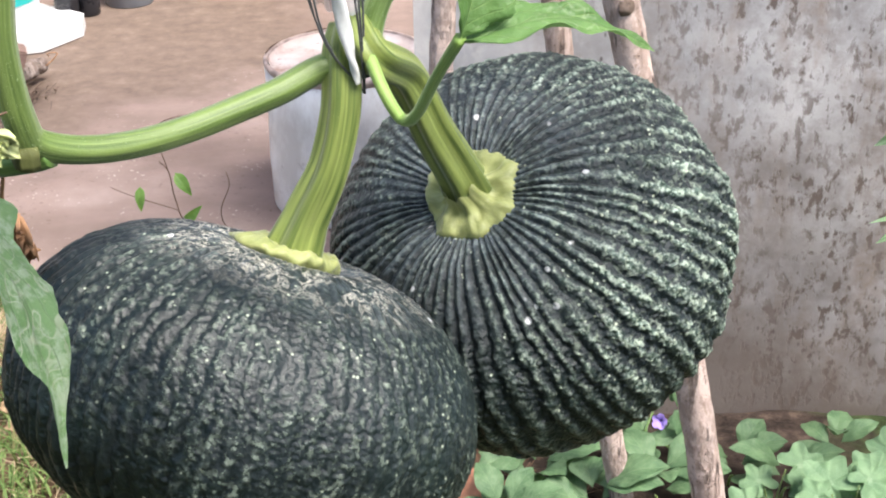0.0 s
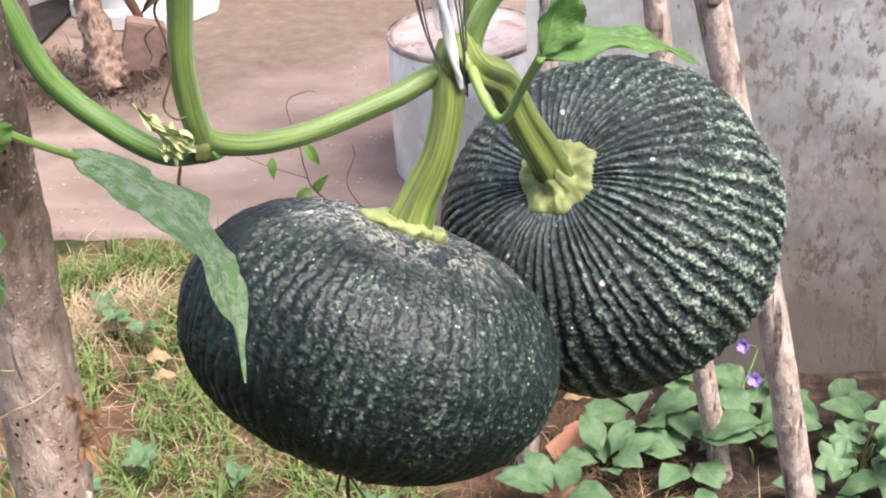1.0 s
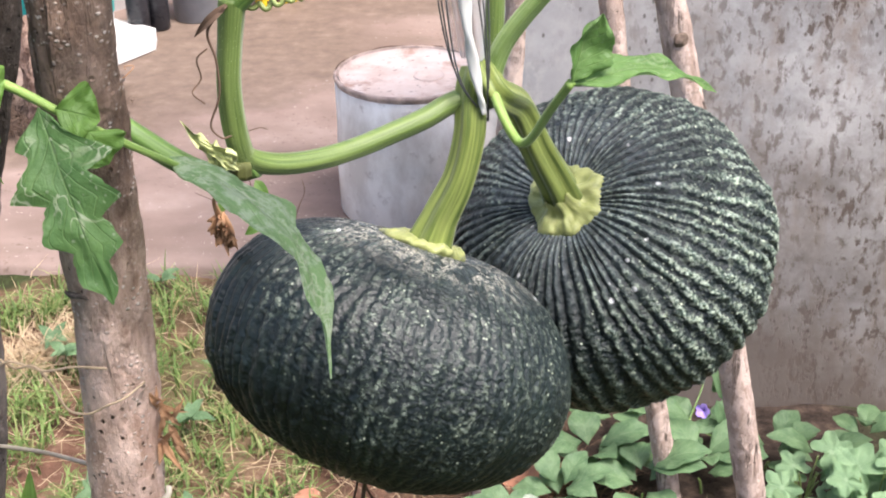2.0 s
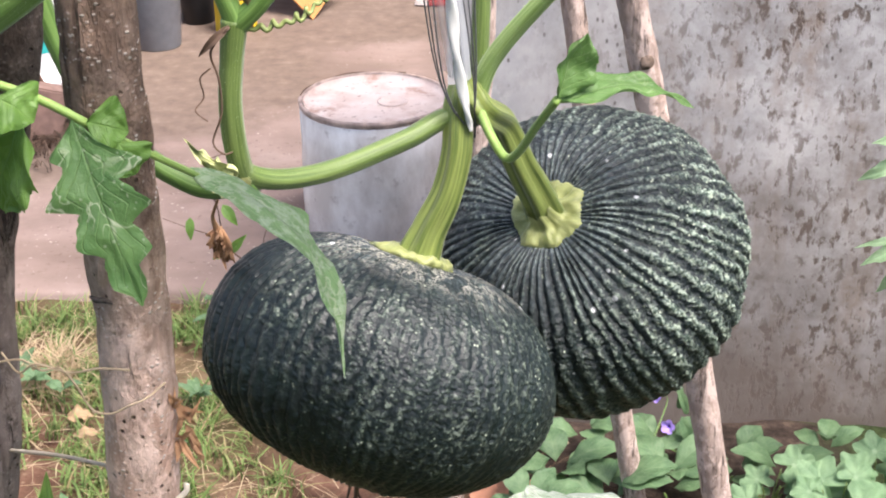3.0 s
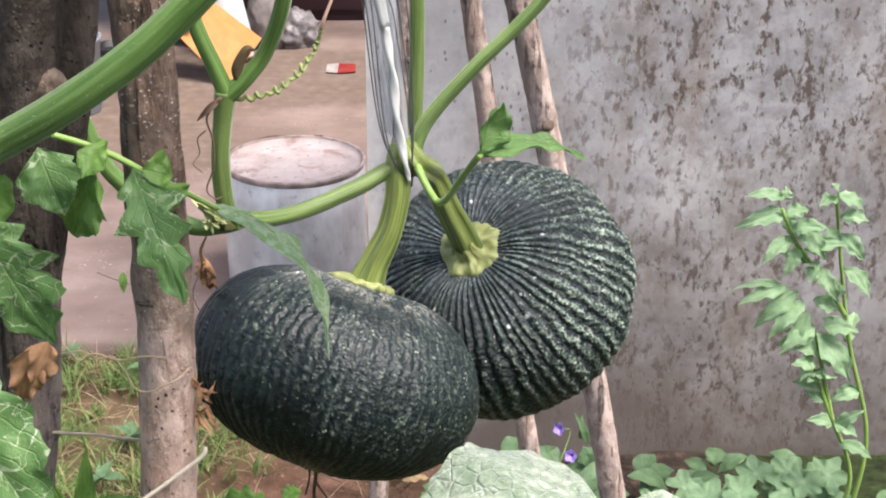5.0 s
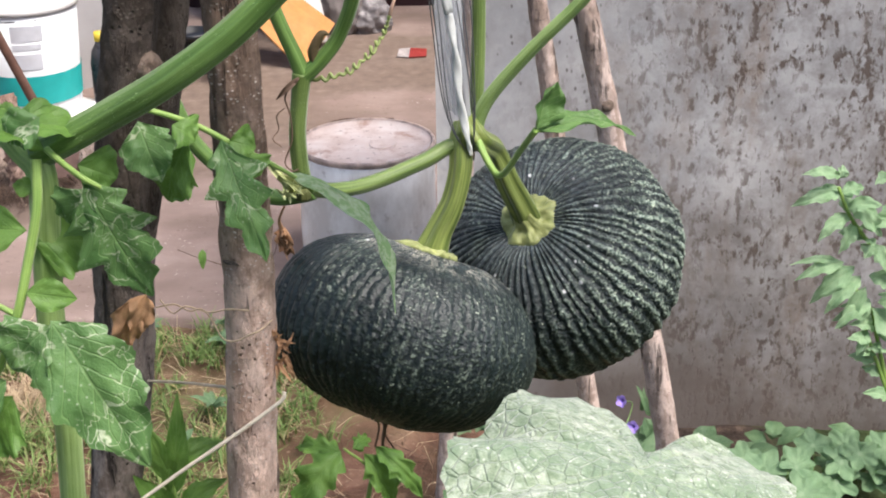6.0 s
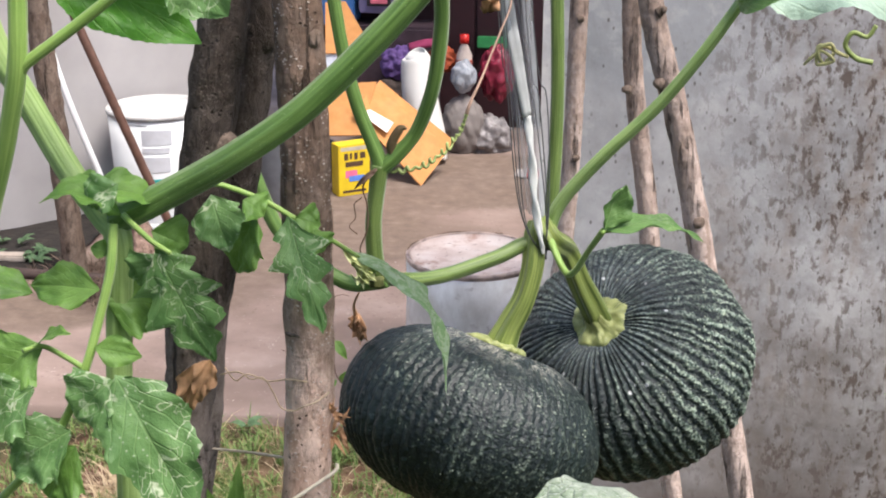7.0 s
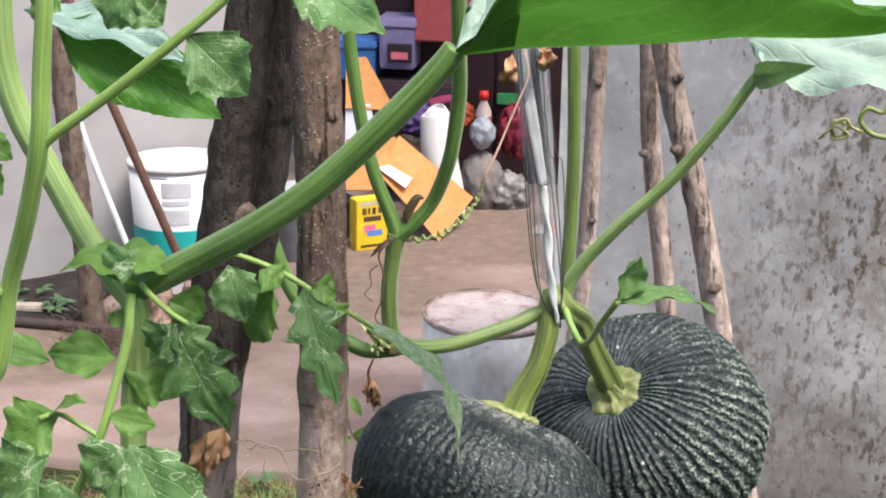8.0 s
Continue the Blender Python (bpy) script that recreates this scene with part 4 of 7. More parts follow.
def squash_vine():
    ob = thing("squash_vine", "hairy green squash vine with petioles, tendrils and broad leaves", "vine", (-0.048, -0.010, 0.929))
    main = [(-0.048, 0.000, 1.259), (-0.045, 0.000, 1.169), (-0.042, 0.000, 1.089), (-0.042, 0.000, 1.016), (-0.045, -0.005, 0.957), (-0.048, -0.015, 0.949), (-0.068, -0.025, 0.944),
            (-0.087, -0.040, 0.938), (-0.125, -0.070, 0.932), (-0.152, -0.092, 0.934), (-0.172, -0.108, 0.943), (-0.176, -0.115, 0.957), (-0.177, -0.120, 0.988), (-0.174, -0.120, 1.016), (-0.171, -0.120, 1.038)]
    part("runner", tube(main, [0.0056, 0.0055, 0.0055, 0.0056, 0.006, 0.0068, 0.0062, 0.0060, 0.0060, 0.0061, 0.0066, 0.0066, 0.0064, 0.0064, 0.0072], 20, 10, 6, 0.05, 0.04), M_VINE_PALE, ob)
    part("runner", tube([(-0.168, -0.108, 0.938), (-0.178, -0.106, 0.935), (-0.199, -0.099, 0.931), (-0.216, -0.098, 0.938), (-0.233, -0.098, 0.950), (-0.247, -0.097, 0.961), (-0.261, -0.097, 0.979), (-0.273, -0.095, 1.008), (-0.280, -0.094, 1.030), (-0.286, -0.094, 1.065), (-0.290, -0.094, 1.13), (-0.292, -0.094, 1.25)],
                        [0.0052, 0.0062, 0.0062, 0.0060, 0.0060, 0.0060], 20, 10, 6, 0.05, 0.04, 0.0, None, 3), M_VINE, ob)
    up = [(-0.175, -0.112, 0.941), (-0.176, -0.115, 0.953), (-0.177, -0.120, 0.988), (-0.174, -0.120, 1.016), (-0.171, -0.120, 1.038)]
    part("node", tube([(-0.172, -0.112, 0.941), (-0.176, -0.114, 0.941), (-0.180, -0.117, 0.941)], [0.0062, 0.0074, 0.0060], 18, 6, 6, 0.12, 0.2), plain("node_brown", (0.10, 0.11, 0.03), 0.8, 0.5, 120.0), ob, "dark scarred node")
    part("branch", tube([(-0.170, -0.120, 1.035), (-0.176, -0.120, 1.052), (-0.188, -0.120, 1.083), (-0.198, -0.120, 1.122), (-0.206, -0.120, 1.174), (-0.208, -0.120, 1.207), (-0.209, -0.120, 1.240)], [0.0066, 0.0056, 0.0052, 0.0052, 0.0052], 18, 9, 6, 0.05, 0.04, 0.0, None, 6), M_VINE, ob)
    part("branch", tube([(-0.171, -0.120, 1.034), (-0.156, -0.120, 1.048), (-0.142, -0.120, 1.067), (-0.129, -0.130, 1.102), (-0.122, -0.140, 1.147), (-0.121, -0.150, 1.182), (-0.121, -0.160, 1.231)], [0.0064, 0.0056, 0.0055, 0.0055, 0.0055], 18, 9, 6, 0.05, 0.04, 0.0, None, 7), M_VINE, ob)
    # sharp dry bract and the dark bud in the fork
    part("bract", blade((-0.171, -0.125, 1.037), (-0.190, -0.130, 1.020), 0.0045, (0, -1, 0.3), 0, 0, 0, 0.7, 0.20, 0.02, 2, 0.8, 14, 4), M_TENDRIL_DRY, ob, "shrivelled brown bract")
    part("bud", tube([(-0.161, -0.122, 1.041), (-0.162, -0.122, 1.054), (-0.155, -0.122, 1.067), (-0.150, -0.122, 1.067)], [0.0012, 0.0035, 0.003, 0.0008], 12, 6, 5, 0.2), plain("bud_brown", (0.12, 0.085, 0.04), 0.7, 0.5, 120.0), ob, "dark shrivelled flower bud")
    # curled tendril from the fork, then its dry end
    curl = []
    path = spline([(-0.166, -0.120, 1.032), (-0.141, -0.120, 1.037), (-0.124, -0.110, 1.047), (-0.112, -0.100, 1.061), (-0.107, -0.100, 1.075)], 30)
    for i, q in enumerate(path):
        a = i * 0.78
        grow = 0.0026 * min(1, i / 14) * (1 if i < 96 else 0.5) * (0.75 + 0.9 * noise.noise(Vector((i * 0.11, 2.0, 0.5))))
        curl.append(q + Vector((0.3 * math.cos(a), 0.5 * math.sin(a + 0.8), math.sin(a))) * grow)
    part("tendril", tube(curl, [0.0016, 0.0012, 0.0011, 0.0012], 7, 1), M_TENDRIL, ob, "tightly coiled pale green tendril")
    part("tendril", tube([(-0.107, -0.100, 1.075), (-0.104, -0.100, 1.084), (-0.097, -0.090, 1.100), (-0.091, -0.080, 1.116), (-0.084, -0.070, 1.134), (-0.077, -0.060, 1.155), (-0.082, -0.055, 1.172), (-0.077, -0.050, 1.185)], [0.0016, 0.0009, 0.0008, 0.0007], 6, 6), plain("pink_tendril", (0.42, 0.27, 0.2), 0.7), ob, "thin dry pinkish tendril")
    # dry tendrils hanging by the branch
    part("tendril", tube([(-0.173, -0.130, 1.036), (-0.183, -0.130, 1.023), (-0.180, -0.130, 1.008), (-0.180, -0.130, 0.989), (-0.186, -0.130, 0.972), (-0.181, -0.130, 0.965), (-0.177, -0.125, 0.964)], [0.0009, 0.0007, 0.0006, 0.0005], 6, 8), M_TENDRIL_DRY, ob, "dry brown tendril")
    part("tendril", tube([(-0.184, -0.130, 1.014), (-0.190, -0.130, 1.008), (-0.190, -0.125, 0.996), (-0.194, -0.130, 0.990), (-0.188, -0.130, 0.984)], [0.0005, 0.0004], 5, 8), M_TENDRIL_DRY, ob, "dry brown tendril")
    # pale withered flower at the bend
    for j, (a, b) in enumerate((((-0.177, -0.118, 0.944), (-0.196, -0.135, 0.968)), ((-0.180, -0.118, 0.944), (-0.202, -0.130, 0.974)), ((-0.178, -0.122, 0.946), (-0.190, -0.126, 0.962)), ((-0.180, -0.120, 0.946), (-0.194, -0.134, 0.952)))):
        part("old_flower", blade(a, b, 0.012, (0.2, -1, 0.5 - 0.3 * j), 4, 0.6, 12, 0.5, 0.2, 0.5, j, 0.5, 32, 6), plain("pale_petal", (0.52, 0.56, 0.26), 0.7, 0.3, 80.0), ob, "crumpled pale yellow-green old flower")
    # small brown withered fruit under the bend
    part("dry_bud", tube([(-0.193, -0.100, 0.924), (-0.199, -0.090, 0.909), (-0.199, -0.082, 0.897)], [0.0008, 0.0011, 0.0022], 8, 6), M_LEAF_DRY, ob, "withered brown flower bud")
    for j, (tip, w) in enumerate((((-0.197, -0.070, 0.869), 0.011), ((-0.199, -0.078, 0.876), 0.010), ((-0.200, -0.085, 0.883), 0.008), ((-0.191, -0.075, 0.877), 0.008))):
        part("dry_bud", blade((-0.199, -0.082, 0.899), tip, w, (0.4 - 0.3 * j, -1, 0.3 * j - 0.3), 2, 0.3, 6, 0.8, 0.2, 0.5, 60 + j, 0.6, 20, 5), M_LEAF_DRY, ob, "shrivelled brown petal")
    # petiole to the right with its leaf
    pet = [(-0.046, -0.012, 0.941), (-0.042, -0.016, 0.966), (-0.030, -0.020, 0.990), (0.001, -0.030, 1.029), (0.040, -0.040, 1.072), (0.072, -0.050, 1.117), (0.098, -0.050, 1.157)]
    part("petiole", tube(pet, [0.0066, 0.0058, 0.0055, 0.0052, 0.0049, 0.0046, 0.0042], 18, 9, 5, 0.07, 0.03), M_PETIOLE, ob)
    part("leaf", blade((0.089, -0.050, 1.185), (0.277, -0.100, 1.155), 0.088, (0.0, -0.62, 0.78), 0, 0, 16, 0.10, 0.05, 0.10, 3, 0.5, 50, 14), M_LEAF_SKYLIT, ob, "large blue-green squash leaf hanging over")
    part("leaf", blade((0.094, -0.066, 1.158), (0.134, -0.115, 1.178), 0.021, (-0.2, -0.9, 0.2), 0, 0, 8, 0.5, 0.1, 0.06, 5, 0.6, 24, 8), M_LEAF_SQUASH, ob, "folded green base of that leaf")
    # curling tendril under that leaf
    part("tendril", tube([(0.204, -0.030, 1.109), (0.191, -0.030, 1.112), (0.182, -0.030, 1.122), (0.187, -0.030, 1.132), (0.198, -0.030, 1.129), (0.204, -0.030, 1.138)], [0.0022, 0.002, 0.0018], 8, 8), M_TENDRIL, ob, "green tendril")
    rng = random.Random(9)
    knot = [Vector((0.185, -0.030, 1.113))]
    for k in range(16):
        a = 1.1 * k + rng.uniform(-0.5, 0.5)
        knot.append(Vector((0.170, -0.030, 1.117)).lerp(Vector((0.161, -0.030, 1.109)), k / 16) + Vector((math.cos(a) * 0.009, rng.uniform(-0.004, 0.004), math.sin(a) * 0.008)) * rng.uniform(0.5, 1.2))
    part("tendril", tube(knot, [0.0016, 0.0015, 0.0012], 8, 6), plain("yellow_tendril", (0.62, 0.58, 0.28), 0.6, 0.4, 200.0), ob, "yellowing knotted tendril")
    # young folded leaf above the far fruit, on a hooked petiole
    hook = [(-0.046, -0.016, 0.962), (-0.042, -0.033, 0.952), (-0.034, -0.045, 0.938), (-0.027, -0.050, 0.930), (-0.020, -0.060, 0.937), (-0.010, -0.082, 0.962), (0.001, -0.102, 0.986)]
    part("petiole", tube(hook, [0.0030, 0.0030, 0.0029, 0.0028, 0.0026, 0.0025, 0.0026], 12, 8), M_TOMATO_STEM, ob)
    part("leaf", blade((0.000, -0.102, 0.984), (0.080, -0.076, 0.971), 0.030, (0.15, -0.12, 1.0), 3, 0.15, 14, 0.30, 0.14, 0.10, 9, 0.50), M_LEAF_SQUASH, ob, "young green leaf")
    part("leaf", blade((0.001, -0.102, 0.985), (0.017, -0.096, 1.022), 0.027, (0.55, -0.75, 0.25), 0, 0, 12, 0.8, -0.10, 0.10, 12, 0.85), M_LEAF_SQUASH, ob, "young green leaf lobe folded upright")
    # thick petiole over the stakes, from the left node to the big leaf
    big = [(-0.288, -0.382, 1.073), (-0.271, -0.386, 1.082), (-0.245, -0.390, 1.097), (-0.208, -0.400, 1.120), (-0.168, -0.400, 1.149), (-0.126, -0.400, 1.190), (-0.102, -0.400, 1.216), (-0.093, -0.400, 1.228)]
    part("petiole", tube(big, [0.0090, 0.0088, 0.0086, 0.0083, 0.0080, 0.0076, 0.0070, 0.0064], 30, 10, 9, 0.05, 0.02), M_VINE, ob)
    part("hairs", fuzz(big, [0.0090, 0.0083, 0.0064], 2000, 0.0016, 1), M_HAIR, ob, "short pale hairs")
    part("hairs", fuzz(main, [0.0056, 0.006, 0.0062], 2600, 0.0014, 2), M_HAIR, ob, "short pale hairs")
    part("hairs", fuzz(pet, [0.0066, 0.0057, 0.0042], 1300, 0.0014, 3), M_HAIR, ob, "short pale hairs")
    part("hairs", fuzz(up, [0.0062, 0.0064], 600, 0.0014, 4), M_HAIR, ob, "short pale hairs")
    for half, wide, mat, label in ((-1, 0.215, M_LEAF_BIG, "bright green underside of a big squash leaf folded up along its midrib"), (1, 0.150, M_LEAF_SKYLIT, "whitish upper face of the folded squash leaf")):
        part("leaf", blade((-0.095, -0.400, 1.226), (0.215, -0.360, 1.248), wide, (0.0, -0.12, 1.0), 5, 0.12, 22, 0.75, -0.005, 0.06, 8, 0.38, 60, 18, None, half), mat, ob, label)
    part("runner", tube([(-0.372, -0.360, 1.293), (-0.370, -0.360, 1.254), (-0.371, -0.360, 1.221), (-0.369, -0.360, 1.194), (-0.361, -0.360, 1.167), (-0.345, -0.360, 1.136), (-0.319, -0.370, 1.097), (-0.297, -0.380, 1.074), (-0.287, -0.385, 1.062), (-0.289, -0.385, 1.023), (-0.293, -0.385, 0.966), (-0.291, -0.385, 0.920), (-0.294, -0.385, 0.855), (-0.30, -0.385, 0.78), (-0.33, -0.38, 0.55), (-0.36, -0.37, 0.2), (-0.37, -0.37, -0.03)],
                        [0.0080, 0.0080, 0.0080, 0.0080, 0.0080, 0.0085, 0.0082, 0.0078, 0.0078, 0.0085, 0.009], 26, 9, 8, 0.05, 0.03, 0.0, None, 11), M_PETIOLE, ob)
    part("leaf", palm_leaf((0.048, -0.425, 0.892), (0.20, -0.02, 0.97), (-0.30, -0.95, 0.0), 0.105, 0.40, 5, 0.045, -0.14, 0.075, 14.0), M_LEAF_PALE, ob, "pale frosted old squash leaf with yellow rim")
    part("petiole", tube([(0.044, -0.425, 0.887), (0.05, -0.42, 0.80), (0.04, -0.40, 0.62), (-0.04, -0.38, 0.30), (-0.12, -0.37, -0.03)], [0.004, 0.0046, 0.005, 0.0055], 12, 8), M_VINE_PALE, ob)
    # blue-green leaf high up by the stakes
    part("leaf", blade((-0.325, -0.430, 1.246), (-0.226, -0.415, 1.210), 0.030, (0.05, -0.45, 1.0), 0, 0, 18, 0.2, 0.06, 0.16, 21, 0.55), M_LEAF_BLUE, ob, "curled pale blue-green rim of a squash leaf")
    part("leaf", blade((-0.310, -0.425, 1.239), (-0.224, -0.405, 1.185), 0.050, (0.25, -0.85, 0.45), 0, 0, 18, 0.15, 0.05, 0.05, 22, 0.7), M_LEAF_BIG, ob, "drooping green squash leaf")
    return ob


squash_vine()


# ---- cords that hold the stalks ----
def tie():
    at = (-0.048, -0.012, 0.930)
    ob = thing("tie_cord", "white plastic strip and black cords tied round the stalks", "tie", at)
    top = 1.75
    strip = [(-0.048, -0.035, 0.941), (-0.051, -0.034, 0.956), (-0.057, -0.030, 0.989), (-0.060, -0.028, 1.023), (-0.065, -0.025, 1.056), (-0.073, -0.025, 1.098), (-0.082, -0.020, 1.139), (-0.089, -0.020, 1.180)]
    part("twisted_strip", tube(strip[:5], [0.0010, 0.0025, 0.0031, 0.0029, 0.0026], 12, 12, 2, 0.28, 0.15, 22.0), M_TWIST, ob, "twisted white plastic strip")
    upper = strip[4:] + [(-0.12, -0.02, 1.40), (-0.15, -0.02, top)]
    part("flat_strip", tube(upper, [0.0030, 0.0036, 0.0038, 0.0040, 0.004], 12, 8, 2, 0.5, 0.12, 3.0), plain("clear_strip", (0.50, 0.51, 0.50), 0.3, 0.2, 60.0), ob, "clear grey plastic strip")
    return ob, at, top


TIE, TIE_AT, TIE_TOP = tie()
for low, midp, high in (((-0.066, -0.035, 0.973), (-0.078, -0.035, 1.072), (-0.089, -0.030, 1.165)), ((-0.064, -0.038, 0.973), (-0.074, -0.036, 1.072), (-0.086, -0.030, 1.165)), ((-0.069, -0.030, 0.979), (-0.082, -0.030, 1.085), (-0.092, -0.030, 1.170)),
                        ((-0.046, -0.040, 0.988), (-0.055, -0.036, 1.073), (-0.069, -0.030, 1.159)), ((-0.047, -0.042, 0.984), (-0.058, -0.036, 1.064), (-0.074, -0.030, 1.164)), ((-0.045, -0.030, 0.995), (-0.049, -0.030, 1.072), (-0.064, -0.030, 1.159))):
    high = Vector(high)
    end = Vector((high.x - 0.05, high.y + 0.01, TIE_TOP))
    knot = Vector(TIE_AT) + Vector((0.002, -0.016, 0.004))
    part("cord", tube([knot, Vector(low), Vector(midp), high, end], [0.00052, 0.00052], 7, 8), M_CORD, TIE, "thin black cord")
for j in range(3):
    ring = []
    for k in range(13):
        a = 2 * math.pi * k / 12
        ring.append(Vector((-0.050, -0.012, 0.944)) + Vector((0.0098 * math.cos(a), 0.0125 * math.sin(a), 0.003 * math.cos(a * 1 + j) + 0.006 - 0.0030 * j + 0.006 * math.sin(a))))
    part("cord", tube(ring, [0.0010, 0.0010], 7, 3), M_CORD, TIE, "black cord wound round the stalks")
# sheet of grey film stretched between the cords
bm = bmesh.new()
film = []
for k in range(31):
    s = k / 30
    a, b = Vector((-0.067, -0.026, 0.975)).lerp(Vector((-0.094, -0.020, 1.175)), s), Vector((-0.048, -0.022, 0.970)).lerp(Vector((-0.066, -0.012, 1.175)), s)
    film.append([bm.verts.new(a.lerp(b, i / 10) + Vector((0, 0.006 * math.sin(i * 1.3 + 2 * s), 0))) for i in range(11)])
for r0, r1 in zip(film, film[1:]):
    for i in range(10):
        bm.faces.new((r0[i], r0[i + 1], r1[i + 1], r1[i]))
kf = Nodes("grey_film")
kf.set((0.45, 0.47, 0.50), 0.4, spec=0.3)
clear = kf.node("ShaderNodeBsdfTransparent", Color=(0.9, 0.92, 0.95))
mixs = kf.node("ShaderNodeMixShader", Fac=kf.ramp(kf.noise(40.0, 3.0, 0.5, kf.coords((1.0, 1.0, 0.1))), (0.35, 0.25), (0.65, 0.65)))
kf.t.links.new(clear.outputs[0], mixs.inputs[1])
kf.t.links.new(kf.b.outputs[0], mixs.inputs[2])
kf.t.links.new(mixs.outputs[0], kf.out.inputs["Surface"])
part("film", bm, kf.m, TIE, "crumpled translucent grey plastic film")
# withered curls caught in the cords at the top
for j, (a, b, c) in enumerate((((-0.102, -0.030, 1.140), (-0.099, -0.030, 1.158), (-0.093, -0.030, 1.165)), ((-0.068, -0.025, 1.149), (-0.063, -0.025, 1.163), (-0.070, -0.020, 1.171)))):
    part("dry_curl", blade(a, c, 0.016, (0.3, -1, 0.1), 3, 0.3, 0, 0.9, 0.5, 0.5, j + 40, 0.7, 16, 5), M_LEAF_DRY, TIE, "withered brown leaf curl")


# ---- stakes ----
def stake(name, label, pts, radii, material, knots=(), wob=0.08, seed=0):
    at = Vector(pts[0])
    ob = thing(name, label, "stake", at, "garden stakes")
    part("pole", tube(pts, radii, 44, 44, 3, 0.03, wob, 0.6, None, seed, 0.07), material, ob)
    for q, d, r, ln in knots:
        q, d = Vector(q), Vector(d).normalized()
        part("knot", tube([q - d * 0.006, q + d * ln * 0.2, q + d * ln * 0.45], [r * 2.0, r * 1.3, r * 0.6], 12, 4, 0, 0, 0.25, 0, None, seed + 3), M_POST, ob, "cut twig stub")
    return ob


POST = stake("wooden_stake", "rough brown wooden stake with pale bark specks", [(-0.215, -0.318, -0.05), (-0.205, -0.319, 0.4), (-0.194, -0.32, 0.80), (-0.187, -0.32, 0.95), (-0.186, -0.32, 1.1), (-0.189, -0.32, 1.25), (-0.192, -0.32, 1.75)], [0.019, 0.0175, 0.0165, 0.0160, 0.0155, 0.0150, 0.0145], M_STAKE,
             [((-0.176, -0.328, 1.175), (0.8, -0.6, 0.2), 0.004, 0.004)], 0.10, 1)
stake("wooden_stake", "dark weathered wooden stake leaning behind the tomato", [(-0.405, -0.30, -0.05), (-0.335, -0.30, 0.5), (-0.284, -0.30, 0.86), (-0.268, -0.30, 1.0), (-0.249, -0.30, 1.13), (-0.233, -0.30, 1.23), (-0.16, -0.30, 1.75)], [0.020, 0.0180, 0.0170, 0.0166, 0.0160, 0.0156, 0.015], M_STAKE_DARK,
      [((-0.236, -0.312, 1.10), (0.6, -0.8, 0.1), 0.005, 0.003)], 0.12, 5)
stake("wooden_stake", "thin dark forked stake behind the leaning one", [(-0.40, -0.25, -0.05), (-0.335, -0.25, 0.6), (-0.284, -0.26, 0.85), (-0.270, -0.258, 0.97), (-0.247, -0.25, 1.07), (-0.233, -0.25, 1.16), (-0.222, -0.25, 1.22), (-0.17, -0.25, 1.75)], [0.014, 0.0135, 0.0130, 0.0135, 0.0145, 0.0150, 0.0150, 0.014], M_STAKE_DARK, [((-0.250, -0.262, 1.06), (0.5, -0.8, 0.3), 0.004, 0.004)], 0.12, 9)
part("cut", tube([(-0.199, -0.334, 0.985), (-0.196, -0.335, 0.984), (-0.192, -0.336, 0.984), (-0.188, -0.334, 0.981)], [0.0005, 0.0013, 0.0010, 0.0003], 8, 6, 0, 0, 0.3), M_STAKE_DARK, POST, "dark knife cut in the bark")
# pale sticks leaning at the wall
stake("garden_stick", "pale peeled stick leaning at the wall", [(-0.105, 0.850, -0.096), (-0.099, 0.850, 0.008), (-0.066, 0.850, 0.525), (-0.052, 0.850, 0.731), (-0.046, 0.850, 1.031), (-0.040, 0.850, 1.713)], [0.0150, 0.0145, 0.0135, 0.0130, 0.0130, 0.012], M_STICK,
      [((-0.041, 0.835, 0.785), (0.9, -0.3, 0.3), 0.003, 0.006), ((-0.041, 0.835, 0.985), (0.9, -0.3, 0.2), 0.003, 0.005)], 0.08, 12)
stake("garden_stick", "pale peeled stick leaning at the wall", [(0.182, 0.870, -0.111), (0.167, 0.870, -0.006), (0.096, 0.870, 0.412), (0.064, 0.870, 0.697), (0.042, 0.870, 0.838), (0.025, 0.870, 1.028), (0.002, 0.870, 1.717)], [0.0160, 0.0155, 0.0150, 0.0145, 0.0140, 0.0135, 0.013], M_STICK,
      [((0.023, 0.855, 0.883), (-0.9, -0.3, 0.3), 0.0035, 0.006), ((0.020, 0.855, 0.882), (-0.9, -0.3, 0.2), 0.003, 0.005)], 0.08, 15)
stake("garden_stick", "pale knotty stick leaning at the wall", [(0.283, 0.600, -0.050), (0.246, 0.600, 0.139), (0.196, 0.600, 0.407), (0.127, 0.600, 0.729), (0.086, 0.600, 0.906), (0.040, 0.600, 1.075), (-0.032, 0.600, 1.480), (-0.059, 0.600, 1.659)], [0.0175, 0.0170, 0.0165, 0.0160, 0.0155, 0.0150, 0.014], M_STICK,
      [((0.060, 0.585, 1.042), (0.8, -0.4, 0.5), 0.0035, 0.012), ((0.058, 0.585, 0.952), (-0.8, -0.5, 0.2), 0.004, 0.010), ((0.123, 0.585, 0.775), (0.8, -0.6, 0.1), 0.005, 0.005), ((0.233, 0.585, 0.190), (-0.3, -1.0, 0.0), 0.006, 0.003)], 0.08, 18)


# ---- twine on the stakes ----
def twine(name, label, pts, r=0.0014, material=None):
    return alone(name, tube(pts, [r, r], 8, 10), material or M_TWINE, label, "string", pts[0])


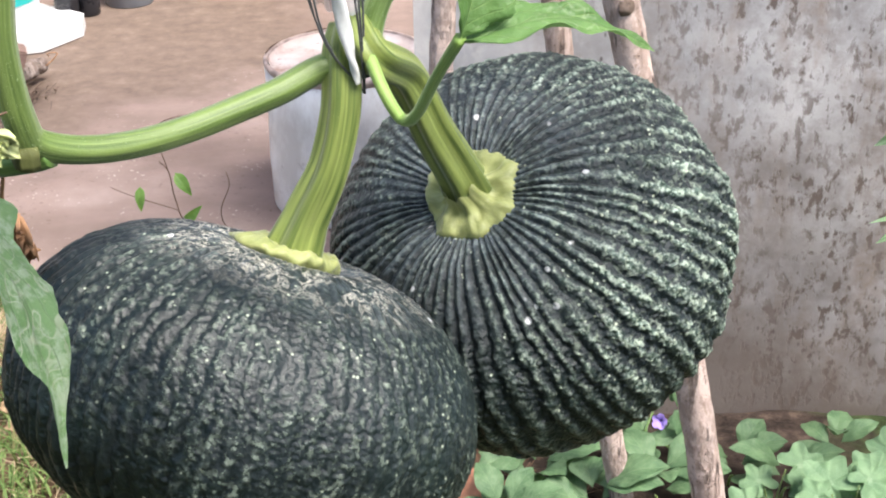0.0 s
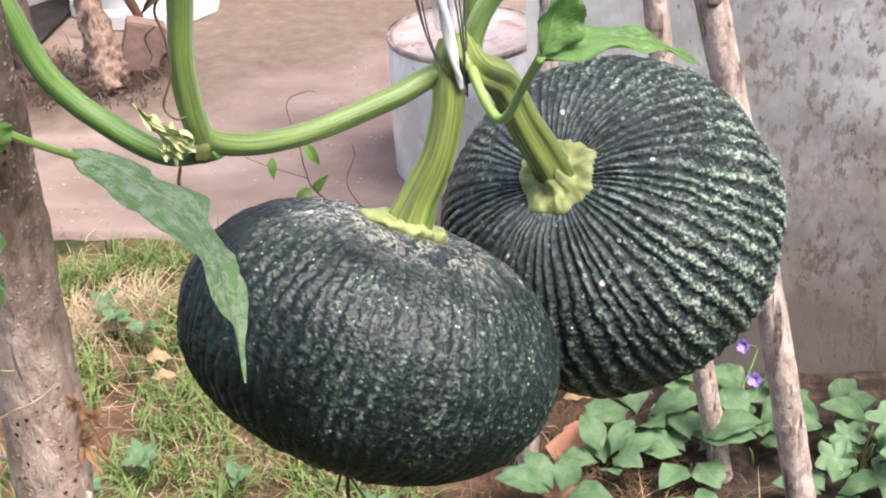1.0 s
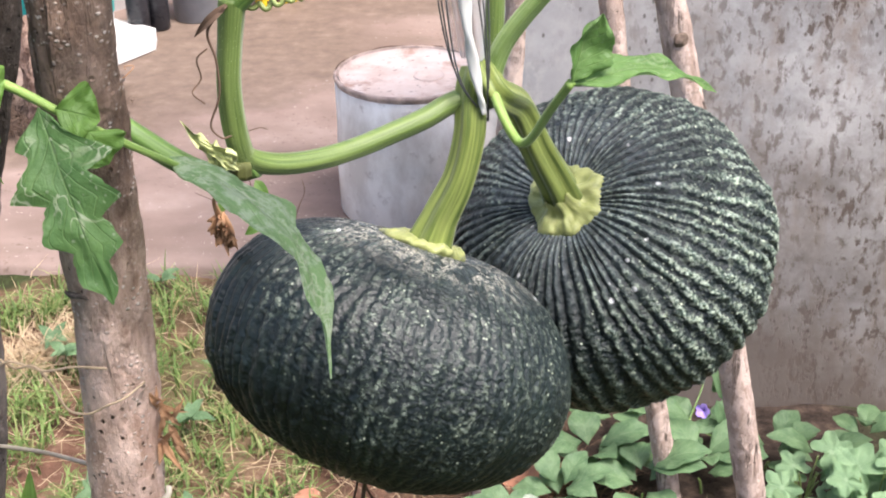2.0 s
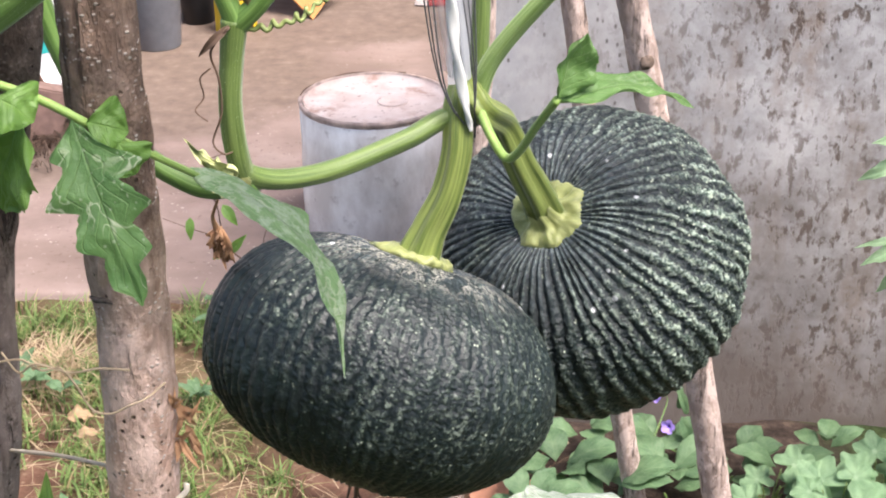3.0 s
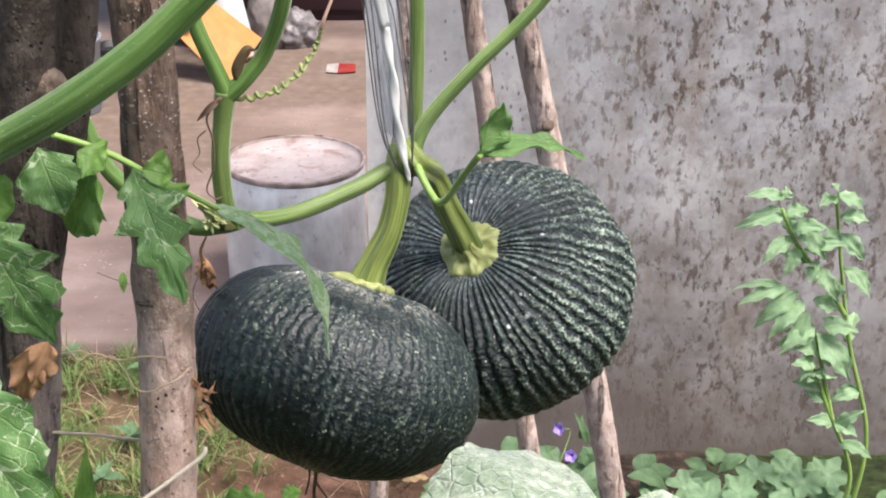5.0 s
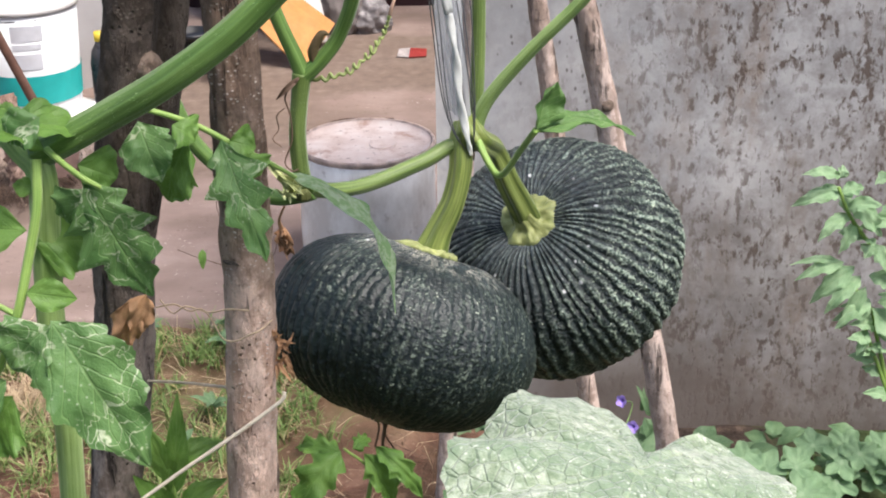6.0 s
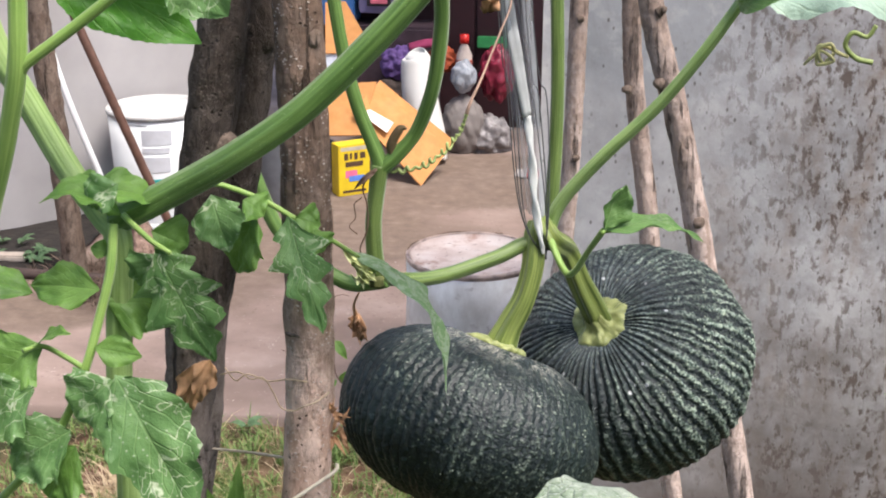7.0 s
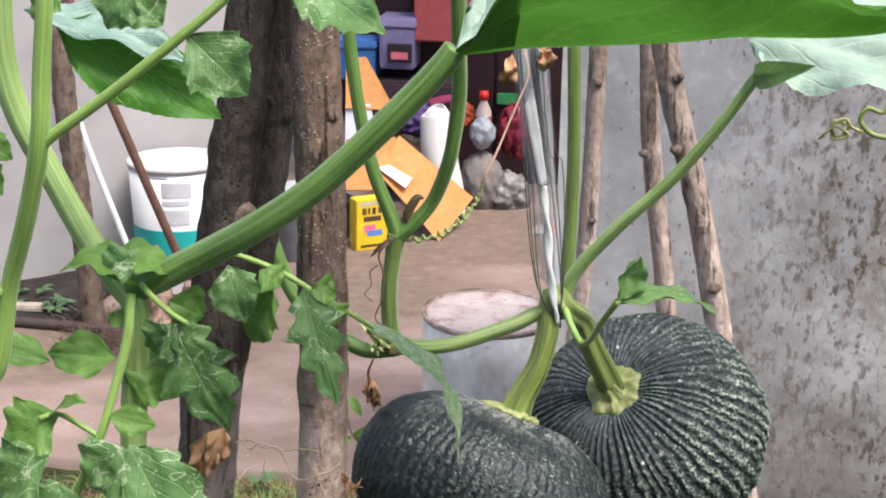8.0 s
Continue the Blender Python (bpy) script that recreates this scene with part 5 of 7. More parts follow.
twine("twine", "slack white twine tied to the brown stake", [(-0.166, -0.338, 0.895), (-0.169, -0.340, 0.889), (-0.194, -0.345, 0.871), (-0.228, -0.350, 0.848), (-0.262, -0.355, 0.824), (-0.284, -0.360, 0.810), (-0.317, -0.360, 0.783)], 0.0013)
twine("twine", "pale twine stretched between the stakes", [(-0.279, -0.268, 0.866), (-0.270, -0.268, 0.864), (-0.241, -0.280, 0.869), (-0.209, -0.302, 0.878)], 0.0010)
M_CREEPER = plain("dry_creeper", (0.50, 0.38, 0.25), 0.8, 0.4, 150.0)
for pts, label in (([(-0.243, -0.334, 0.953), (-0.230, -0.340, 0.958), (-0.220, -0.345, 0.956), (-0.212, -0.345, 0.957), (-0.206, -0.345, 0.948), (-0.201, -0.345, 0.937), (-0.193, -0.345, 0.935), (-0.185, -0.345, 0.939), (-0.178, -0.342, 0.941), (-0.171, -0.336, 0.945)], "thin dry creeper stem looping round the stake"),
                   ([(-0.240, -0.334, 0.958), (-0.231, -0.342, 0.953), (-0.222, -0.345, 0.959), (-0.208, -0.345, 0.955), (-0.196, -0.345, 0.957), (-0.184, -0.341, 0.954)], "thin dry creeper stem beside the dark stake")):
    twine("dry_creeper", label, pts, 0.0005, M_CREEPER)
SHRED = thing("bark_shreds", "orange shreds of bark fibre on the stake", "bark shred", (-0.169, -0.318, 0.930))
rng = random.Random(3)
for j in range(14):
    q = Vector((-0.171, -0.318, 0.930)).lerp(Vector((-0.172, -0.318, 0.905)), rng.random()) + Vector((rng.uniform(-0.004, 0.004), rng.uniform(-0.003, 0.0), 0))
    d = Vector((rng.uniform(-0.3, 0.7), rng.uniform(-0.6, 0.1), rng.uniform(-1, 1))).normalized()
    part("shred", blade(q, q + d * rng.uniform(0.008, 0.018), rng.uniform(0.002, 0.0045), (0.3, -1, 0.2), 0, 0, 5, 0.4, 0.2, 0.3, j, 0.6, 10, 3), M_LEAF_DRY, SHRED)


# ---- tomato plant ----
def tomato():
    ob = thing("tomato_plant", "sprawling tomato plant with mined leaves climbing the stakes", "tomato plant", (-0.36, -0.46, -0.02))
    st = [(-0.36, -0.46, -0.03), (-0.37, -0.47, 0.4), (-0.355, -0.475, 0.8), (-0.348, -0.480, 1.013), (-0.331, -0.480, 1.061), (-0.322, -0.480, 1.104), (-0.306, -0.490, 1.143), (-0.291, -0.500, 1.188), (-0.287, -0.500, 1.226), (-0.283, -0.500, 1.262), (-0.280, -0.500, 1.294)]
    part("stem", tube(st, [0.007, 0.0065, 0.006, 0.0055, 0.005, 0.005, 0.005, 0.0047, 0.0042, 0.004], 18, 8, 0, 0, 0.05), M_TOMATO_STEM, ob)
    part("stem", tube([(-0.289, -0.500, 1.189), (-0.283, -0.500, 1.194), (-0.251, -0.500, 1.217), (-0.212, -0.500, 1.248), (-0.193, -0.500, 1.264), (-0.183, -0.500, 1.276)], [0.0036, 0.0030, 0.0028, 0.0026, 0.0024], 12, 8), M_TOMATO_STEM, ob)
    part("stem", tube([(-0.325, -0.482, 1.102), (-0.333, -0.485, 1.106), (-0.341, -0.490, 1.113), (-0.354, -0.500, 1.124)], [0.0036, 0.003, 0.0026], 12, 6), M_TOMATO_STEM, ob)
    # leaf stalk along the stakes from the node, carrying the long leaflets
    part("leaf_stalk", tube([(-0.279, -0.395, 1.080), (-0.273, -0.400, 1.077), (-0.261, -0.400, 1.066), (-0.250, -0.400, 1.059)], [0.0020, 0.0018, 0.0015], 10, 8), M_TOMATO_STEM, ob)
    part("leaf_stalk", tube([(-0.262, -0.356, 1.085), (-0.240, -0.348, 1.087), (-0.225, -0.345, 1.083), (-0.205, -0.342, 1.074), (-0.185, -0.341, 1.062), (-0.166, -0.334, 1.048), (-0.151, -0.312, 1.028), (-0.145, -0.305, 1.018)], [0.0016, 0.0018, 0.0018, 0.0015, 0.0012], 10, 8), M_TOMATO_STEM, ob)
    part("leaf_stalk", tube([(-0.284, -0.400, 1.076), (-0.284, -0.410, 1.051), (-0.290, -0.420, 1.022), (-0.296, -0.430, 0.997), (-0.310, -0.430, 0.965), (-0.329, -0.430, 0.936), (-0.356, -0.430, 0.907)], [0.0030, 0.0028, 0.0026, 0.0026], 12, 8), M_TOMATO_STEM, ob)
    part("leaf_stalk", tube([(-0.298, -0.430, 0.997), (-0.308, -0.430, 1.003), (-0.321, -0.430, 1.009), (-0.329, -0.440, 1.010)], [0.0018, 0.0014], 10, 6), M_TOMATO_STEM, ob)

    def leaf(base, tip, width, mined=True, face=(0.1, -0.75, 0.65), lobes=5, lobe=0.38, seed=0, fold=0.22, droop=0.10, shape=0.62, wave=0.06):
        part("leaf", blade(base, tip, width, face, lobes, lobe, lobes * 3, fold, droop, wave, seed, shape), M_LEAF_MINED if mined else M_LEAF, ob, "mined tomato leaflet with pale trails" if mined else "")

    part("leaf", blade((-0.157, -0.312, 1.034), (-0.094, -0.342, 0.952), 0.0500, (0.80, 0.05, 0.59), 4, 0.55, 16, 0.10, 0.19, 0.05, 1, 0.42), M_LEAF_LANCE, ob, "long pale mined leaflet hanging over the fruit")
    leaf((-0.191, -0.352, 1.070), (-0.166, -0.374, 1.002), 0.040, True, (0.15, -0.95, 0.35), 4, 0.85, 2, 0.15, 0.06)
    leaf((-0.176, -0.346, 1.058), (-0.171, -0.344, 1.044), 0.022, False, (0.2, -0.6, 0.8), 0, 0, 3, 0.1, 0.1)
    leaf((-0.188, -0.344, 1.066), (-0.173, -0.340, 1.060), 0.024, False, (0.1, -0.8, 0.5), 0, 0, 31, 0.1, 0.1)
    leaf((-0.236, -0.360, 1.084), (-0.224, -0.368, 1.050), 0.036, True, (0.1, -0.9, 0.4), 3, 0.3, 4)
    leaf((-0.211, -0.348, 1.070), (-0.228, -0.338, 1.026), 0.046, False, (-0.2, -0.8, 0.5), 4, 0.35, 5)
    leaf((-0.219, -0.350, 1.078), (-0.206, -0.350, 1.068), 0.026, False, (0.1, -0.6, 0.8), 0, 0, 6)
    leaf((-0.260, -0.400, 1.062), (-0.235, -0.372, 0.979), 0.052, True, (0.15, -0.95, 0.3), 4, 0.70, 7, 0.12, 0.06)
    leaf((-0.256, -0.400, 1.058), (-0.275, -0.390, 1.035), 0.034, True, (0.1, -0.95, 0.3), 3, 0.25, 8)
    leaf((-0.264, -0.392, 1.070), (-0.246, -0.380, 1.057), 0.032, False, (0.1, -0.9, 0.4), 0, 0, 9)
    leaf((-0.294, -0.395, 1.024), (-0.265, -0.370, 1.015), 0.046, False, (0.0, -0.9, 0.45), 2, 0.2, 10)
    leaf((-0.275, -0.440, 0.998), (-0.227, -0.450, 0.911), 0.062, True, (0.1, -0.85, 0.55), 4, 0.30, 11, 0.10, 0.06, 0.55)
    leaf((-0.276, -0.440, 0.995), (-0.301, -0.440, 0.969), 0.046, True, (0.0, -0.9, 0.5), 3, 0.3, 12)
    leaf((-0.290, -0.430, 1.010), (-0.265, -0.420, 1.001), 0.019, False, (0.1, -0.9, 0.5), 0, 0, 13)
    leaf((-0.291, -0.410, 1.038), (-0.338, -0.400, 1.035), 0.030, False, (0.0, -0.85, 0.55), 2, 0.2, 14)
    leaf((-0.328, -0.420, 1.038), (-0.380, -0.420, 1.046), 0.024, False, (0.0, -0.6, 0.8), 2, 0.2, 15)
    leaf((-0.287, -0.400, 1.058), (-0.299, -0.400, 1.061), 0.012, False, (0.0, -0.8, 0.6), 0, 0, 16)
    # curled leaf on the node
    leaf((-0.278, -0.400, 1.081), (-0.324, -0.410, 1.090), 0.036, False, (-0.1, -0.25, 1.0), 3, 0.2, 17, 0.4, 0.22)
    leaf((-0.296, -0.405, 1.098), (-0.260, -0.385, 1.083), 0.028, False, (0.1, -0.5, 0.9), 2, 0.2, 18, 0.4, 0.14)
    leaf((-0.276, -0.408, 1.103), (-0.297, -0.410, 1.091), 0.026, True, (0.0, -0.95, 0.3), 2, 0.2, 19)
    # lower leaves
    leaf((-0.321, -0.430, 1.010), (-0.350, -0.440, 0.989), 0.046, False, (0.1, -0.7, 0.7), 4, 0.3, 20)
    leaf((-0.326, -0.430, 1.008), (-0.299, -0.440, 1.022), 0.018, False, (0.0, -0.3, 1.0), 2, 0.2, 21)
    leaf((-0.320, -0.450, 0.992), (-0.354, -0.450, 0.963), 0.052, True, (0.0, -0.8, 0.6), 4, 0.3, 22)
    leaf((-0.355, -0.440, 0.998), (-0.384, -0.440, 1.014), 0.04, False, (0.0, -0.7, 0.7), 4, 0.3, 23)
    leaf((-0.304, -0.440, 0.961), (-0.343, -0.440, 0.932), 0.052, True, (0.0, -0.85, 0.5), 4, 0.3, 24)
    leaf((-0.353, -0.460, 0.996), (-0.377, -0.460, 0.966), 0.044, True, (0.1, -0.8, 0.6), 4, 0.3, 25)
    leaf((-0.302, -0.440, 0.951), (-0.322, -0.440, 0.915), 0.05, False, (0.0, -0.8, 0.6), 4, 0.3, 26)
    # leaves at the top
    leaf((-0.212, -0.500, 1.247), (-0.185, -0.490, 1.216), 0.040, True, (0.1, -0.9, 0.4), 4, 0.25, 27)
    leaf((-0.171, -0.470, 1.270), (-0.121, -0.460, 1.244), 0.046, True, (0.05, -0.7, 0.7), 5, 0.4, 28)
    leaf((-0.236, -0.500, 1.274), (-0.252, -0.500, 1.248), 0.034, True, (0.0, -0.85, 0.5), 4, 0.35, 29)
    leaf((-0.246, -0.490, 1.267), (-0.227, -0.490, 1.249), 0.034, True, (0.0, -0.85, 0.5), 4, 0.35, 30)
    leaf((-0.282, -0.480, 1.265), (-0.298, -0.480, 1.248), 0.024, False, (0.0, -0.85, 0.5), 3, 0.3, 32)
    leaf((-0.369, -0.400, 1.168), (-0.351, -0.400, 1.154), 0.020, False, (0.0, -0.85, 0.5), 3, 0.3, 33)
    leaf((-0.374, -0.400, 1.155), (-0.359, -0.400, 1.132), 0.022, False, (0.1, -0.85, 0.5), 3, 0.3, 34)
    leaf((-0.384, -0.400, 1.124), (-0.379, -0.400, 1.094), 0.02, False, (0.1, -0.85, 0.5), 3, 0.3, 35)
    # pale green shoots lower down between the stakes
    leaf((-0.254, -0.300, 0.791), (-0.246, -0.290, 0.867), 0.018, False, (0.3, -0.9, 0.3), 0, 0, 36)
    leaf((-0.250, -0.300, 0.818), (-0.218, -0.280, 0.823), 0.022, False, (0.1, -0.6, 0.8), 3, 0.3, 37)
    leaf((-0.253, -0.300, 0.805), (-0.264, -0.310, 0.855), 0.016, False, (0.2, -0.9, 0.4), 0, 0, 38)
    leaf((-0.250, -0.300, 0.782), (-0.217, -0.290, 0.799), 0.018, False, (0.1, -0.6, 0.8), 3, 0.3, 39)
    leaf((-0.255, -0.300, 0.777), (-0.274, -0.320, 0.821), 0.020, False, (0.1, -0.8, 0.6), 0, 0, 43)
    for j, (b, t, w) in enumerate((((-0.147, -0.200, 0.765), (-0.185, -0.220, 0.716), 0.045), ((-0.130, -0.200, 0.763), (-0.108, -0.200, 0.716), 0.034), ((-0.121, -0.200, 0.769), (-0.086, -0.200, 0.722), 0.030), ((-0.147, -0.200, 0.763), (-0.185, -0.180, 0.755), 0.026), ((-0.138, -0.200, 0.766), (-0.127, -0.180, 0.764), 0.02))):
        leaf(b, t, w * 0.8, False, (0.1, -0.6, 0.8), 4, 0.62, 50 + j, 0.3, 0.16, 0.55, 0.12)
    part("leaf_stalk", tube([(-0.20, -0.25, -0.03), (-0.18, -0.24, 0.4), (-0.131, -0.200, 0.704), (-0.126, -0.200, 0.746), (-0.145, -0.200, 0.767)], [0.003, 0.0025, 0.0014, 0.001], 8, 8), M_TOMATO_STEM, ob)
    part("leaf_stalk", tube([(-0.27, -0.31, -0.03), (-0.26, -0.305, 0.5), (-0.253, -0.300, 0.772), (-0.252, -0.300, 0.814)], [0.003, 0.0025, 0.0014], 8, 8), M_TOMATO_STEM, ob)
    return ob


tomato()


def dry_leaf(base, tip, width, seed, label):
    bm = blade(base, tip, width, (0.2, -0.95, 0.2), 3, 0.35, 11, 0.45, 0.12, 0.16, seed, 0.45)
    alone("dry_leaf", bm, M_LEAF_DRY, label, "dry leaf", base)


dry_leaf((-0.248, -0.360, 0.973), (-0.264, -0.352, 0.932), 0.023, 3, "crumpled orange-brown dead leaf on the dark stake")
dry_leaf((-0.242, -0.360, 0.975), (-0.253, -0.356, 0.942), 0.018, 6, "crumpled orange-brown dead leaf on the dark stake")


# ---- yard things ----
def slab(corners, thick, bm=None):
    """A sheet of some thickness over four corners."""
    bm = bm or bmesh.new()
    c = [Vector(p) for p in corners]
    n = (c[1] - c[0]).cross(c[3] - c[0]).normalized() * thick
    a = [bm.verts.new(p) for p in c]
    b = [bm.verts.new(p + n) for p in c]
    bm.faces.new(a)
    bm.faces.new(list(reversed(b)))
    for i in range(4):
        bm.faces.new((a[i], b[i], b[(i + 1) % 4], a[(i + 1) % 4]))
    bmesh.ops.recalc_face_normals(bm, faces=bm.faces[:])
    return bm


def worn_plastic(name, col, dirt, low, grain=9.0, drawn=0.25):
    k = Nodes(name)
    v = k.coords((1, 1, drawn))
    c = k.mix(k.ramp(k.noise(grain, 7.0, 0.66, v), (0.40, 0.0), (0.62, 0.8)), col, dirt)
    c = k.mix(k.ramp(k.noise(34.0, 5.0, 0.6), (0.60, 0.0), (0.74, 0.55)), c, low)
    c = k.mix(k.math("MULTIPLY", k.ramp(k.noise(3.0, 3.0), (0.45, 0.0), (0.6, 0.3)), k.noise(25.0)), c, (0.34, 0.42, 0.45))
    k.set(c, 0.5, spec=0.4)
    k.bump(k.noise(30.0, 5.0), 0.2, 0.002)
    return k.m


def drum():
    at, r, h = (-0.283, 1.83, 0.0), 0.149, 0.283
    ob = thing("drum", "dented whitish drum with a rusty lid on the yard slab", "drum", at)
    part("shell", lathe(((0.0, 0.0), (r - 0.004, 0.0), (r, 0.006), (r + 0.002, 0.10), (r - 0.001, 0.19), (r, h - 0.012), (r - 0.006, h - 0.012)), at, 64), worn_plastic("drum_shell", (0.86, 0.85, 0.82), (0.58, 0.545, 0.50), (0.20, 0.15, 0.12), 14.0, 0.55), ob, "stained white shell")
    rust = Nodes("rusty_lid")
    c = rust.ramp(rust.noise(14.0, 6.0, 0.6), (0.3, (0.56, 0.43, 0.37)), (0.5, (0.70, 0.58, 0.52)), (0.7, (0.78, 0.70, 0.65)))
    c = rust.mix(rust.ramp(rust.noise(70.0, 4.0), (0.62, 0.0), (0.70, 0.7)), c, (0.20, 0.10, 0.07))
    c = rust.mix(rust.ramp(rust.noise(11.0, 6.0, 0.66), (0.54, 0.0), (0.64, 0.7)), c, (0.40, 0.22, 0.155))
    rust.set(c, 0.75, spec=0.3)
    rust.bump(rust.noise(60.0, 5.0), 0.4, 0.003)
    lid = part("lid", lathe(((0.0, h - 0.010), (0.05, h - 0.0105), (r - 0.012, h - 0.012), (r - 0.008, h - 0.002)), at, 64), rust.m, ob, "flat lid blotched with rust")
    part("rim", lathe(((r - 0.007, h - 0.006), (r - 0.006, h), (r - 0.003, h + 0.002), (r + 0.001, h), (r + 0.0015, h - 0.005), (r - 0.002, h - 0.0125)), at, 64), plain("rim_rust", (0.54, 0.42, 0.36), 0.7, 0.6, 40.0, 0.4), ob, "rolled rusty rim")
    a = Vector(at) + Vector((0.035, 0.0, h - 0.0105))
    part("bung", lathe(((0.030, 0.0), (0.030, 0.003), (0.027, 0.0035), (0.025, 0.001), (0.0, 0.001)), a, 28), rust.m, lid, "raised bung ring")
    wire = [Vector(at) + Vector(((r - 0.002) * math.cos(t), (r - 0.002) * math.sin(t), h + 0.001 + 0.002 * math.sin(t * 7))) for t in [1.2 + 0.16 * i for i in range(13)]]
    part("wire", tube(wire, [0.0016, 0.0016], 6, 3), M_TENDRIL_DRY, ob, "rusty wire on the rim")


drum()


def paint_pail():
    at = (-1.300, 2.795, 0.036)
    ob = thing("paint_pail", "white plastic paint pail with a teal label band", "pail", at)
    body = plain("pail_white", (0.70, 0.71, 0.72), 0.4, 0.05, 20.0)
    part("bucket", lathe(((0.0, 0.0), (0.124, 0.0), (0.127, 0.005), (0.142, 0.306), (0.0, 0.306)), at, 56), body, ob)
    part("lid", lathe(((0.142, 0.306), (0.146, 0.307), (0.147, 0.317), (0.143, 0.320), (0.139, 0.316), (0.133, 0.302), (0.0, 0.300)), at, 56), plain("lid_grey", (0.46, 0.45, 0.44), 0.5, 0.12, 20.0), ob, "dusty grey-white lid")
    part("label_band", lathe(((0.1325, 0.052), (0.1362, 0.136)), at, 56), plain("teal_band", (0.02, 0.40, 0.38), 0.45, 0.1), ob, "teal label band")

    def curved(a0, a1, z0, z1, r0, mat, label):
        bm = bmesh.new()
        row = []
        for k in range(9):
            a = radians(a0 + (a1 - a0) * k / 8)
            row.append([bm.verts.new(Vector(at) + Vector(((r0 + z * 0.045) * math.cos(a), (r0 + z * 0.045) * math.sin(a), z))) for z in (z0, z1)])
        for p, q in zip(row, row[1:]):
            bm.faces.new((p[0], q[0], q[1], p[1]))
        part("print", bm, mat, ob, label)

    pale, ink, dark = plain("print_grey", (0.62, 0.63, 0.67), 0.5, 0.1), plain("print_white", (0.85, 0.88, 0.88), 0.5, 0.05), plain("print_dark", (0.35, 0.36, 0.39), 0.5, 0.1)
    for z0, z1, a1 in ((0.156, 0.200, 300), (0.212, 0.228, 300), (0.236, 0.280, 303)):
        curved(268, a1, z0, z1, 0.1288, pale, "pale lilac block of small print")
    for a0, a1 in ((262, 266), (268, 276), (279, 283), (286, 289), (292, 298), (301, 309)):
        curved(a0, a1, 0.074, 0.116, 0.1290, ink, "white bar of lettering")
    for a0, a1 in ((250, 275), (295, 299)):
        curved(a0, a1, 0.292, 0.295, 0.1288, dark, "dark bar of print")


paint_pail()


bm = bmesh.new()
foot = ((-1.44, 2.72), (-1.30, 2.615), (-1.20, 2.60), (-1.12, 2.63), (-1.05, 2.75), (-1.065, 2.825), (-1.25, 2.94), (-1.40, 2.88))
lo, hi = [bm.verts.new((x, y, 0.002)) for x, y in foot], [bm.verts.new((x * 0.996 - 0.005, y * 0.998 + 0.005, 0.036)) for x, y in foot]
bm.faces.new(list(reversed(lo)))
bm.faces.new(hi)
for k in range(8):
    bm.faces.new((lo[k], lo[(k + 1) % 8], hi[(k + 1) % 8], hi[k]))
alone("foam_board", bm, plain("white_foam", (0.74, 0.73, 0.72), 0.7, 0.08, 12.0, 0.3), "broken white foam board lying under the paint pail", "board", (-1.25, 2.76, 0.0), smooth=False)


def grey_bucket():
    at = (-1.0, 3.03, 0.0)
    ob = thing("bucket", "small blue-grey plastic bucket on the slab", "bucket", at)
    part("body", lathe(((0.0, 0.0), (0.060, 0.0), (0.063, 0.004), (0.075, 0.21), (0.079, 0.215), (0.079, 0.225), (0.074, 0.225), (0.060, 0.01), (0.0, 0.01)), at, 40), plain("bucket_grey", (0.26, 0.28, 0.31), 0.5, 0.15), ob)


grey_bucket()
pot = thing("plant_pot", "black plastic plant pot beside the grey bucket", "pot", (-0.93, 3.26, 0.0))
part("body", lathe(((0.0, 0.0), (0.044, 0.0), (0.047, 0.004), (0.058, 0.128), (0.058, 0.131), (0.054, 0.131), (0.052, 0.118), (0.0, 0.120)), (-0.93, 3.26, 0.0), 36), plain("pot_black", (0.012, 0.013, 0.016), 0.45, 0.3), pot)
part("rim", lathe(((0.057, 0.116), (0.062, 0.117), (0.063, 0.134), (0.058, 0.135), (0.055, 0.128)), (-0.93, 3.26, 0.0), 36), plain("pot_rim", (0.016, 0.017, 0.020), 0.4, 0.3), pot, "rolled rim")
for j, (x, y, h) in enumerate(((-1.125, 2.88, 0.24), (-1.085, 2.93, 0.21))):
    ob = thing("bottle", "dark plastic bottle with a yellow cap", "bottle", (x, y, 0), "dark bottles")
    part("body", lathe(((0.0, 0.0), (0.028, 0.0), (0.031, 0.006), (0.031, h * 0.62), (0.024, h * 0.78), (0.012, h * 0.86), (0.012, h * 0.9), (0.0, h * 0.9)), (x, y, 0), 28), plain("dark_bottle", (0.025, 0.025, 0.03), 0.3, 0.2), ob)
    part("cap", lathe(((0.0, h * 0.89), (0.014, h * 0.89), (0.014, h), (0.0, h)), (x, y, 0), 20), plain("yellow_cap", (0.6, 0.45, 0.04), 0.4), ob, "yellow cap")


